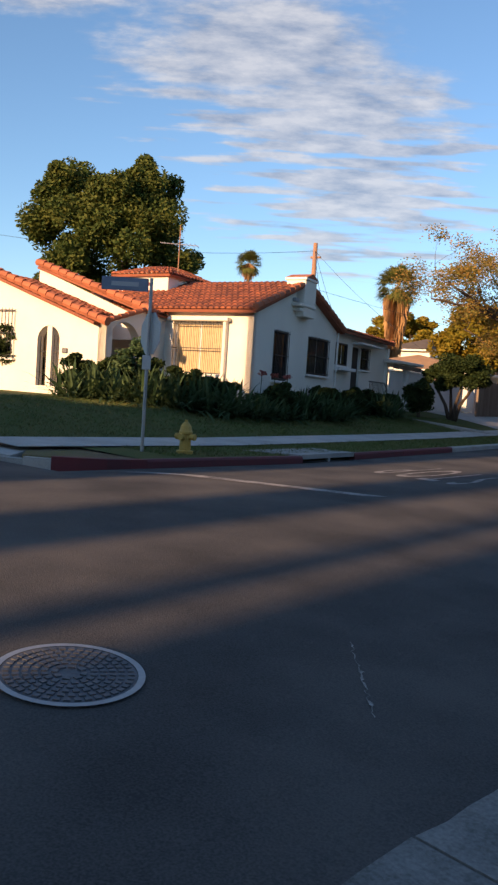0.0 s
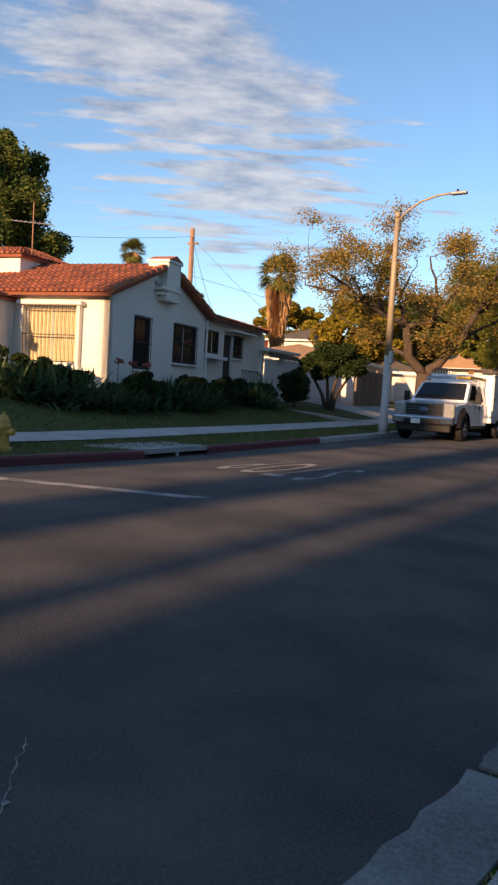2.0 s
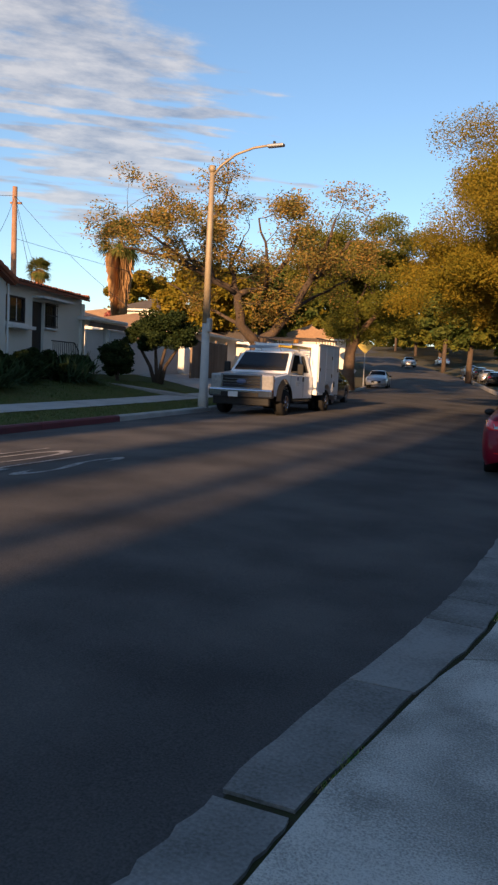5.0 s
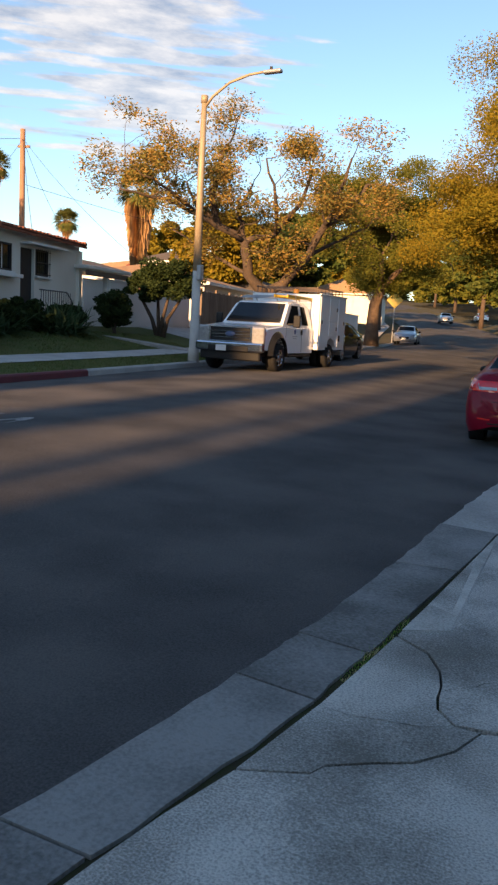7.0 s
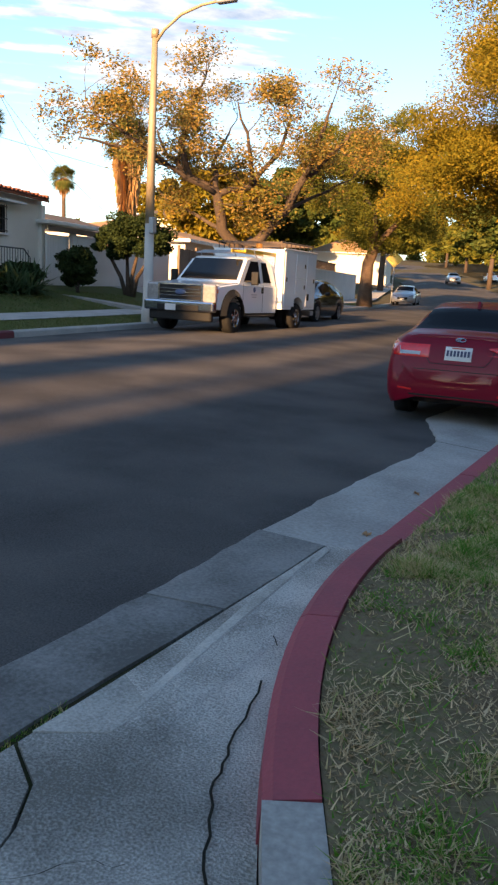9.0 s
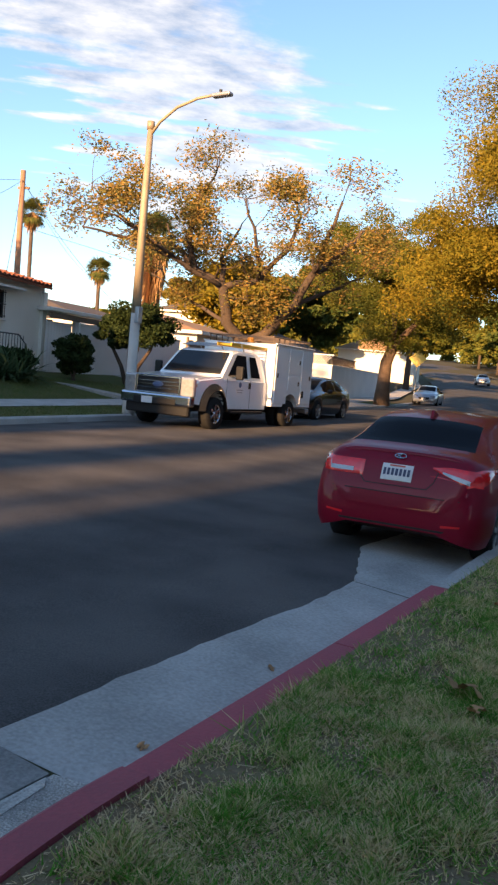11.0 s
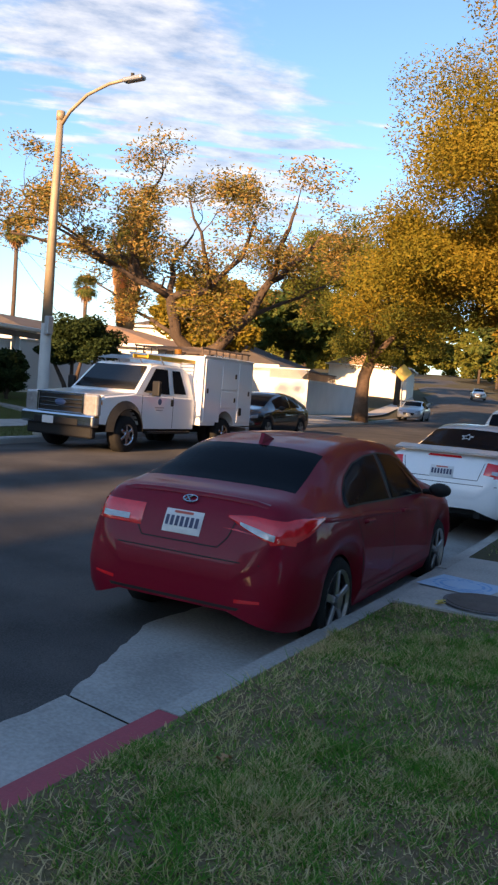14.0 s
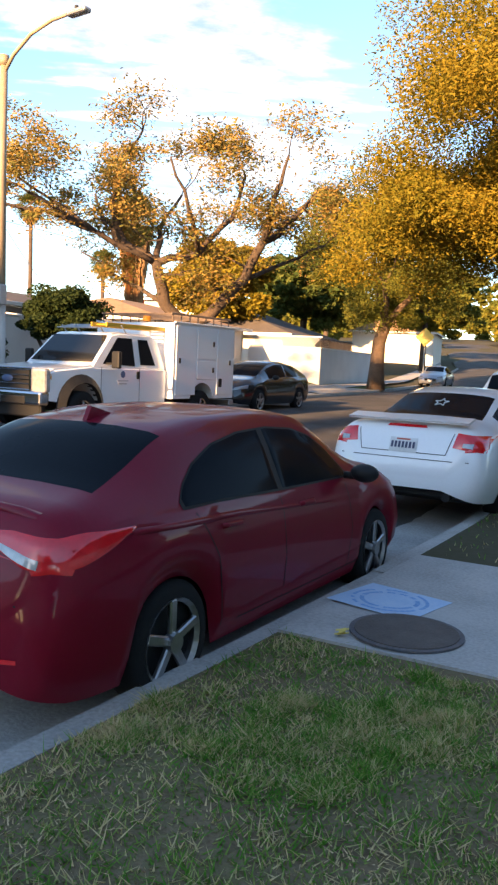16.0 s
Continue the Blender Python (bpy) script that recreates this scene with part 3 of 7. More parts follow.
# pale cement skim beside the gutter, and the joint that follows the kerb
skim = slab(bmesh.new(), [(-0.672, 11.62), (-0.672, 12.6), (-0.675, 13.9), (-0.63, 13.85), (-0.55, 13.0), (-0.47, 12.4), (-0.43, 12.1), (-0.46, 11.75)], -0.1, lambda x, y: 0.019 + sag(y) + 0.010 * max(x + 0.7, 0))
part("skim", skim, SKIM, apron, "paler cement skim")
for k, jl in enumerate(([(-0.22, 12.35), (-0.09, 11.9), (-0.01, 11.67), (0.15, 11.39), (0.33, 11.1), (0.47, 10.88)], [(-0.30, 11.02), (-0.12, 11.25), (0.0, 11.3)], [(-0.55, 12.9), (-0.38, 12.75), (-0.30, 12.62)])):
    cr = bmesh.new()
    rows = []
    for p, q in zip(jl, jl[1:]):
        for x, y in wander(p, q, 0.012, 330 + k, 5)[:-1]:
            w = 0.004 if k == 0 else 0.002
            rows.append([cr.verts.new((x + g_ * w, y + g_ * w * 0.5, 0.021 + sag(y) + 0.010 * max(x + 0.7, 0))) for g_ in (-1, 1)])
    for ra_, rb_ in zip(rows, rows[1:]):
        cr.faces.new((ra_[0], ra_[1], rb_[1], rb_[0]))
    part("crack", cr, CRACK, apron)

# near lawn and driveway slab
def lawn_edge(y):
    """Where the lawn meets the back of the kerb."""
    if y >= KY:
        return near_x(y) + 0.165
    if y > 11.64:
        return KX - math.sqrt((KR - 0.165) ** 2 - (KY - y) ** 2)
    return 0.36 + (11.64 - y) * 0.563


lawn_near = grid_mesh("lawn", list(np.arange(10.2, 20.85, 0.2)), lambda y: [lerp(lawn_edge(y), 12, u ** 1.6) for u in np.linspace(0, 1, 14)], lambda x, y: near_lawn_z(x, y) - 0.012, GRASS_SOIL)
tagged(lawn_near, "patchy green and straw-coloured lawn beside the kerb", "lawn", kind="structure")
lawn_beyond = grid_mesh("lawn", list(np.arange(23.0, 60, 1.0)), lambda y: [near_x(y) + d for d in (0.16, 0.5, 1.2, 2.2, 14)], lambda x, y: near_lawn_z(x, y) - 0.012, DIRT)
tagged(lawn_beyond, "bare earth and grass beyond the driveway slab", "lawn", kind="structure")

drive_slab = part("driveway", slab(bmesh.new(), [(near_x(20.6) + 0.165, 20.62), (0.45, 20.7), (7, 21.3), (7, 23.6), (near_x(22.95) + 0.165, 22.95)], 0.0, lambda x, y: near_lawn_z(x, y) + 0.006), CONCRETE)
tagged(drive_slab, "clean pale concrete walkway slab across the lawn", "walkway", kind="structure")
vault = thing("utility_cover", "round dark rusty utility cover set in the slab", "utility cover", pose(0.07, 21.03, near_lawn_z(0.04, 21.08) + 0.014))
part("ring", disc(bmesh.new(), (0, 0, 0.004), 0.33, 0.012, 40), CAST_IRON, vault)
part("lid", disc(bmesh.new(), (0, 0, 0.008), 0.30, 0.014, 40), RUST_IRON, vault)
mark = thing("pavement_marking", "pale blue painted survey square with ring", "marking", pose(-0.29, 21.56, near_lawn_z(-0.3, 21.62) + 0.016, 0, 0, -6))
part("square", B((0, 0, 0.001), (0.62, 0.56, 0.002)), CHALK, mark)
ring = bmesh.new()
for k in range(40):
    a, b = k * math.pi / 20, (k + 0.9) * math.pi / 20
    for r0, r1 in ((0.17, 0.20), (0.235, 0.26)):
        if random.random() < 0.85:
            ring.faces.new([ring.verts.new((r * math.cos(t), r * math.sin(t) * 0.95, 0.004)) for r, t in ((r0, a), (r1, a), (r1, b), (r0, b))])
part("ring", ring, CHALK_DARK, mark)


# ---- white stucco house on the corner ----
HOUSE = pose(-17.60, 19.53, 0, 0, 0, 14.5)
BASE = 0.85
house = thing("house", "white stucco bungalow with red clay tile roofs", "house", HOUSE)


def weld(bm):
    """Joins touching blocks into one shell."""
    bmesh.ops.remove_doubles(bm, verts=bm.verts[:], dist=0.0008)
    seen = {}
    for f in bm.faces:
        seen.setdefault(tuple(sorted(v.index for v in f.verts)), []).append(f)
    bmesh.ops.delete(bm, geom=[f for fs in seen.values() if len(fs) > 1 for f in fs], context="FACES_ONLY")
    bmesh.ops.recalc_face_normals(bm, faces=bm.faces[:])
    return bm


def wall_open(name, length, z0, top, openings, m, thick=0.2, parent=None, material=STUCCO):
    """A wall along local y from 0 to length, outer face at local x = 0. top: outline points (y, z) of its upper edge. openings: (y0, y1, z0, z1)."""
    cuts_y = sorted({0, length, *[o[0] for o in openings], *[o[1] for o in openings], *[p[0] for p in top]})
    tf = lambda y: float(np.interp(y, [p[0] for p in top], [p[1] for p in top]))
    bm = bmesh.new()
    for a, b in zip(cuts_y, cuts_y[1:]):
        ops = sorted([o for o in openings if o[0] <= a + 1e-6 and o[1] >= b - 1e-6], key=lambda o: o[2])
        z = z0
        spans = []
        for o in ops:
            if o[2] > z:
                spans.append((z, z, o[2], o[2]))
            z = o[3]
        spans.append((z, z, tf(a), tf(b)))
        for za0, zb0, za1, zb1 in spans:
            vs = [bm.verts.new(m @ Vector(p)) for p in ((0, a, za0), (0, b, zb0), (0, b, zb1), (0, a, za1), (-thick, a, za0), (-thick, b, zb0), (-thick, b, zb1), (-thick, a, za1))]
            for q in ((0, 1, 2, 3), (7, 6, 5, 4), (0, 4, 5, 1), (2, 6, 7, 3), (0, 3, 7, 4), (1, 5, 6, 2)):
                bm.faces.new([vs[k] for k in q])
    return part(name, weld(bm), material, parent)


def tile_roof(name, p00, p10, p01, p11, parent, material=TILE, pitch=0.22, thick=0.05):
    """Rows of half-round clay tiles over the slope p00-p10 (eave), p01-p11 (ridge)."""
    p00, p10, p01, p11 = map(Vector, (p00, p10, p01, p11))
    n = (p10 - p00).cross(p01 - p00).normalized()
    if n.z < 0:
        n = -n
    wide, deep = (p10 - p00).length, (p01 - p00).length
    cols, rows = max(2, int(wide / pitch)), max(2, int(deep / 0.38))
    verts, faces = [], []
    base = len(verts)
    verts += [tuple(p - n * 0.10) for p in (p00, p10, p11, p01)] + [tuple(p - n * 0.01) for p in (p00, p10, p11, p01)]
    faces += [(0, 1, 2, 3), (7, 6, 5, 4), (0, 4, 5, 1), (1, 5, 6, 2), (2, 6, 7, 3), (3, 7, 4, 0)]
    r = random.Random(int(wide * 100) + int(deep * 10))
    arc = [(-0.5, 0.0), (-0.32, 0.7), (0, 1.0), (0.32, 0.7), (0.5, 0.0)]
    for i in range(cols):
        for j in range(rows):
            v0, v1 = j / rows, min((j + 1.12) / rows, 1.0)
            jit = r.uniform(-0.008, 0.008)
            o = len(verts)
            for v, lift in ((v0, 0.03), (v1, 0.0)):
                for a, h in arc:
                    u = (i + 0.5 + a * 0.86) / cols
                    p = (p00.lerp(p10, u)).lerp(p01.lerp(p11, u), v)
                    verts.append(tuple(p + n * (h * 0.075 + lift + jit)))
            for k in range(4):
                faces.append((o + k, o + k + 1, o + 6 + k, o + 5 + k))
            faces.append((o, o + 1, o + 2, o + 3, o + 4))
    return raw(name, verts, faces, material, parent)


def rake_tiles(p, q, parent, size=0.13):
    """Barrel tiles along a gable edge."""
    bm = bmesh.new()
    p, q = Vector(p), Vector(q)
    n = max(2, int((q - p).length / 0.36))
    for i in range(n):
        a, b = p.lerp(q, i / n), p.lerp(q, (i + 1.08) / n)
        tube(bm, [a + Vector((0, 0, 0.03)), b], [size, size * 0.82], 7)
    return part("edge_tiles", bm, TILE_EDGE, parent)


def barred_window(parent, m, w, h, glass=DARK_GLASS, bars=7, frame_mat=IRON, split=1, bars_out=0.09):
    """A window in the wall plane of m (x out, y along, z up from its lower left corner) with its sill, panes and iron bars."""
    win = part("window", B((-0.1, w / 2, h / 2), (0.05, w, h)), TRIM, parent)
    win.matrix_basis = m
    for i in range(split):
        a, b = w * i / split, w * (i + 1) / split
        part("pane", B((-0.07, (a + b) / 2, h / 2), (0.02, b - a - 0.08, h - 0.1)), glass, win)
    fr = bmesh.new()
    for c, s in (((-0.04, 0.03, h / 2), (0.09, 0.06, h)), ((-0.04, w - 0.03, h / 2), (0.09, 0.06, h)), ((-0.04, w / 2, h - 0.03), (0.09, w - 0.12, 0.06)), ((-0.04, w / 2, 0.03), (0.09, w - 0.12, 0.06))):
        box(fr, c, s)
    part("window_frame", fr, frame_mat, win)
    part("window_sill", B((0.05, w / 2, -0.05), (0.16, w + 0.12, 0.07), 0.01), TRIM, win)
    if bars:
        one = part("bar", tube(bmesh.new(), [(0, 0, -0.02), (0, 0, h + 0.02)], 0.011, 5), IRON, win)
        for i in range(bars):
            ob = one if i == 0 else new("bar", one.data)
            ob.parent = win
            ob.matrix_basis = pose(bars_out, lerp(0.04, w - 0.04, i / (bars - 1)), 0)
        for z in (0.06, h * 0.5, h - 0.06):
            part("bar_rail", B((bars_out, w / 2, z), (0.025, w + 0.02, 0.03)), IRON, win)
        for y in (0.02, w - 0.02):
            for z in (0.06, h - 0.06):
                part("bar_stay", B((bars_out / 2, y, z), (bars_out, 0.02, 0.02)), IRON, win)
    return win


# street-side gable wall, then the lower rear part set back
APEX, EAVE, REAR = 5.50, 4.22, 4.22
SET = -0.15
wall_open("wall", 6.85, BASE - 0.6, [(0, EAVE), (3.43, APEX), (6.85, EAVE + 0.05)], [(1.48, 2.53, 2.0, 3.68), (4.23, 6.06, 2.35, 3.72)], Matrix(), parent=house)
barred_window(house, pose(0, 1.48, 2.0), 1.05, 1.68, bars=10)
barred_window(house, pose(0, 4.23, 2.35), 1.83, 1.37, bars=15, split=2)
wall_open("wall", 6.55, BASE - 0.6, [(0, REAR), (6.55, REAR - 0.05)], [(0.15, 1.65, 2.88, 3.78), (2.2, 3.12, 1.55, 3.74), (3.2, 4.12, 2.85, 3.76)], pose(SET, 6.85, 0), parent=house)
barred_window(house, pose(SET, 7.0, 2.88), 1.5, 0.9, bars=0, split=3)
barred_window(house, pose(SET, 10.05, 2.85), 0.92, 0.91, bars=7)
side_door = part("door", B((SET - 0.12, 9.51, 2.645), (0.05, 0.90, 2.18), 0.01), IRON, house, "black iron security door")
part("door_handle", B((SET - 0.07, 9.15, 2.55), (0.05, 0.03, 0.14), 0.008), CHROME, side_door)
part("step", B((0.40, 10.0, 1.28), (1.1, 2.4, 0.5), 0.02), CONCRETE, house)
part("step", B((0.40, 8.55, 1.05), (1.1, 0.5, 0.5), 0.02), CONCRETE, house)
rail = bmesh.new()
for i in range(14):
    y = 8.7 + i * 0.16
    tube(rail, [(0.85, y, 1.5), (0.85, y, 2.3)], 0.012, 5)
tube(rail, [(0.85, 8.6, 2.32), (0.85, 10.5, 2.32), (0.85, 10.9, 2.05), (0.85, 10.95, 1.2)], 0.022, 6)
tube(rail, [(0.85, 8.6, 1.6), (0.85, 10.9, 1.6)], 0.015, 6)
part("railing", rail, IRON, house, "black iron step railing")
part("awning", prism(bmesh.new(), [(9.0, 3.92), (9.0, 3.85), (11.6, 3.85), (11.6, 3.92)], SET, 0.32), TRIM, house)
part("window_box", B((SET + 0.2, 7.75, 2.72), (0.4, 1.7, 0.12), 0.01), TRIM, house)
part("wall", B((SET + 0.06, 13.3, 2.3), (0.14, 0.25, 3.4)), STUCCO, house)
wall_open("wall", 7, BASE - 0.6, [(0, REAR - 0.05), (7, REAR - 0.05)], [], pose(SET, 13.4, 0, 0, 0, 90), parent=house)
part("gutter_pipe", tube(bmesh.new(), [(0.05, 6.92, 1.1), (0.05, 6.92, 4.1)], 0.04, 8), TRIM, house, "white rain pipe")
# chimney
CH = 3.48
ch = part("chimney", B((-0.05, CH, 4.95), (0.75, 0.95, 1.3), 0.03), STUCCO, house)
part("shoulder", B((0.12, CH - 0.2, 4.68), (0.5, 1.3, 0.12), 0.03), STUCCO, ch)
part("shoulder", B((0.10, CH - 0.2, 4.53), (0.4, 1.0, 0.12), 0.03), STUCCO, ch)
part("cap", B((-0.05, CH, 5.62), (0.85, 1.05, 0.1), 0.02), TRIM, ch)
capb = bmesh.new()
prism(capb, [(CH - 0.5, 5.67), (CH, 5.84), (CH + 0.5, 5.67)], -0.48, 0.38)
part("cap_tiles", capb, TILE_EDGE, ch)
for k in range(2):
    part("wall_light", B((0.08, CH - 0.75 + 0.16 * k, 4.86), (0.16, 0.09, 0.12), 0.02), SIGN_BACK, house)
# main roof
tile_roof("roof", (0.25, -0.35, EAVE - 0.10), (-8.2, -0.35, EAVE - 0.10), (0.25, 3.43, APEX + 0.04), (-8.2, 3.43, APEX + 0.04), house)
tile_roof("roof", (0.25, 7.1, EAVE - 0.07), (-8.2, 7.1, EAVE - 0.07), (0.25, 3.43, APEX + 0.04), (-8.2, 3.43, APEX + 0.04), house)
rake_tiles((0.22, -0.35, EAVE - 0.04), (0.22, 2.95, APEX - 0.12), house)
rake_tiles((0.22, 7.1, EAVE - 0.01), (0.22, 4.0, APEX - 0.16), house)
tile_roof("roof", (0.30, 6.9, REAR + 0.02), (0.30, 13.2, REAR - 0.03), (-3.2, 6.9, 4.95), (-3.2, 13.2, 4.85), house, pitch=0.25)
rake_tiles((0.25, 13.15, REAR), (-3.2, 13.15, 4.9), house, 0.1)
# lit front wall with the bay window
FRONT = Matrix(((0, -1, 0, 0), (-1, 0, 0, 0), (0, 0, 1, 0), (0, 0, 0, 1)))
wall_open("wall", 8.0, BASE - 0.6, [(0, EAVE - 0.1), (8, EAVE - 0.1)], [(1.05, 2.95, 2.0, 3.72)], FRONT, parent=house)
bay = bmesh.new()
for c, s in (((0.07, 0.98, 2.85), (0.22, 0.12, 1.9)), ((0.07, 3.02, 2.85), (0.22, 0.12, 1.9)), ((0.10, 2.0, 3.82), (0.32, 2.35, 0.12)), ((0.10, 2.0, 1.88), (0.32, 2.3, 0.12))):
    box(bay, c, s, 0.02, m=FRONT)
part("window_surround", bay, STUCCO, house)
barred_window(house, FRONT @ pose(0, 1.05, 2.0), 1.9, 1.72, glass=CURTAIN, bars=14, split=2, bars_out=0.2, frame_mat=TRIM)
# low tower over the middle, with a tiled hip
part("tower", B((-6.0, 3.7, 5.1), (2.4, 3.4, 1.3), 0.02), STUCCO, house)
TX0, TX1, TY0, TY1 = -7.35, -4.65, 1.85, 5.55
for a, b in (((TX1, TY0), (TX0, TY0)), ((TX1, TY1), (TX1, TY0)), ((TX0, TY1), (TX1, TY1)), ((TX0, TY0), (TX0, TY1))):
    top_a, top_b = (lerp(a[0], -6.0, 0.75), lerp(a[1], 3.7, 0.75)), (lerp(b[0], -6.0, 0.75), lerp(b[1], 3.7, 0.75))
    tile_roof("roof", (*a, 5.68), (*b, 5.68), (*top_a, 6.12), (*top_b, 6.12), house)
for i in range(3):
    part("vent", disc(bmesh.new(), (-5.9 + (i - 1) * 0.22, 1.99, 5.32), 0.07, 0.04, 10, "Y"), TILE, house)
# front wing with the arched openings
WX, WY = -3.4, -3.12


def arch_wall(name, length, z0, tops, arches, m, thick, parent, material=STUCCO, seg=12):
    """A wall along local y with round-headed openings (centre, half width, sill, spring)."""
    bm = bmesh.new()
    tf = lambda y: float(np.interp(y, [p[0] for p in tops], [p[1] for p in tops]))
    edges = [0, length] + [p[0] for p in tops]
    for c, hw, sill, spring in arches:
        edges += list(c - hw * np.cos(np.linspace(0, math.pi, seg + 1)))
    edges = sorted({round(e, 5) for e in edges if 0 <= e <= length})
    for a, b in zip(edges, edges[1:]):
        ar = [q for q in arches if q[0] - q[1] - 1e-4 <= a and b <= q[0] + q[1] + 1e-4]
        head = lambda y, q: q[3] + math.sqrt(max(q[1] ** 2 - (y - q[0]) ** 2, 0))
        spans = [(z0, z0, tf(a), tf(b))] if not ar else [(head(a, ar[0]), head(b, ar[0]), tf(a), tf(b))] + ([(z0, z0, ar[0][2], ar[0][2])] if ar[0][2] > z0 else [])
        for za0, zb0, za1, zb1 in spans:
            vs = [bm.verts.new(m @ Vector(p)) for p in ((0, a, za0), (0, b, zb0), (0, b, zb1), (0, a, za1), (-thick, a, za0), (-thick, b, zb0), (-thick, b, zb1), (-thick, a, za1))]
            for q in ((0, 1, 2, 3), (7, 6, 5, 4), (0, 4, 5, 1), (2, 6, 7, 3), (0, 3, 7, 4), (1, 5, 6, 2)):
                bm.faces.new([vs[k] for k in q])
    return part(name, weld(bm), material, parent)


arch_wall("wall", 3.1, BASE - 0.6, [(0, 3.32), (1.95, 3.93), (3.1, 3.93)], [(0.93, 0.85, 0.4, 2.62)], pose(WX, WY, 0), 0.3, house)
arch_wall("wall", 7.0, BASE - 0.6, [(0, 3.25), (5.0, 4.93), (7.0, 4.3)], [(2.32, 0.47, 1.3, 2.76)], pose(WX, WY, 0) @ FRONT, 0.3, house)
barred_window(house, pose(WX, WY, 0) @ FRONT @ pose(0.02, 3.79, 2.15), 1.3, 1.6, glass=CURTAIN, bars=9, split=2, frame_mat=TRIM)
gate = bmesh.new()
for i in range(9):
    tube(gate, [(-0.15, 1.86 + i * 0.115, 1.3), (-0.15, 1.86 + i * 0.115, 2.95)], 0.012, 5)
box(gate, (-0.15, 2.32, 2.4), (0.03, 0.94, 0.04))
for v in gate.verts:
    v.co = pose(WX, WY, 0) @ FRONT @ v.co
part("iron_gate", gate, IRON, house)
part("wall", B((WX - 2.3, -1.6, 2.1), (0.2, 3.0, 3.0)), STUCCO, house)
part("wall", B((WX - 2.7, WY + 0.9, 2.1), (2.8, 0.2, 2.2)), CURTAIN, house)
part("floor", B((WX - 1.6, -1.5, 0.9), (3.0, 2.9, 0.5)), CONCRETE, house)
tile_roof("roof", (WX - 0.25, WY - 0.3, 3.36), (WX - 0.25, WY + 0.5, 3.36), (WX - 5.0, WY - 0.3, 4.98), (WX - 5.0, WY + 0.5, 4.98), house)
tile_roof("roof", (WX - 1.3, WY + 0.45, 3.74), (WX - 1.3, -1.16, 3.74), (WX - 5.0, WY + 0.45, 4.98), (WX - 5.0, -1.16, 4.98), house)
tile_roof("roof", (WX + 0.12, -1.16, 3.92), (WX + 0.12, 0.2, 3.92), (WX - 4.8, -1.16, 5.5), (WX - 4.8, 0.2, 5.5), house)
rake_tiles((WX + 0.2, WY - 0.2, 3.34), (WX - 5.0, WY - 0.2, 5.10), house, 0.15)
rake_tiles((WX + 0.2, -1.16, 3.98), (WX - 4.8, -1.16, 5.62), house, 0.15)
rake_tiles((WX + 0.06, WY - 0.2, 3.36), (WX + 0.06, -1.16, 4.0), house, 0.09)
part("wall", prism(bmesh.new(), [(WX - 0.32, 3.0), (WX - 0.32, 3.75), (WX - 4.8, 5.4), (WX - 4.8, 3.0)], -1.06, -0.9, m=Matrix(((0, 1, 0, 0), (1, 0, 0, 0), (0, 0, 1, 0), (0, 0, 0, 1)))), STUCCO, house)
part("plaque", B((WX - 1.6, WY - 0.03, 2.45), (0.22, 0.04, 0.16), 0.02), CAST_IRON, house)
# garden wall by the front window
part("garden_wall", B((-0.9, -1.3, 1.3), (0.9, 0.22, 1.4), 0.02), STUCCO, house)

# yard wall with the gate, behind the side door
yard = thing("yard_wall", "white rendered yard wall with a plank gate and roofed passage", "wall", pose(-18.2, 20.26, 0, 0, 0, 10))
gt = part("gate", B((-0.45, 13.1, 2.0), (0.05, 1.5, 2.0), 0.01), WHITE_WALL, yard)
for i in range(9):
    part("board", B((-0.41, 12.45 + i * 0.165, 2.0), (0.02, 0.155, 1.98), 0.004), WHITE_WALL, gt)
part("roof", B((-1.3, 13.9, 3.42), (2.4, 3.6, 0.14), 0.02), TRIM, yard)
part("fascia", B((-0.2, 13.9, 3.2), (0.06, 3.4, 0.2)), WOOD, yard)
part("post", B((-0.4, 14.1, 2.1), (0.2, 0.2, 2.4), 0.01), WHITE_WALL, yard)
part("wall", B((-0.35, 18.3, 1.75), (0.2, 8.2, 2.5), 0.01), WHITE_WALL, yard)
part("coping", B((-0.35, 18.3, 3.03), (0.28, 8.2, 0.06), 0.01), TRIM, yard)
part("back_wall", B((-2.4, 13.6, 2.0), (0.2, 3.2, 2.4), 0.01), DARK_ROOF, yard)


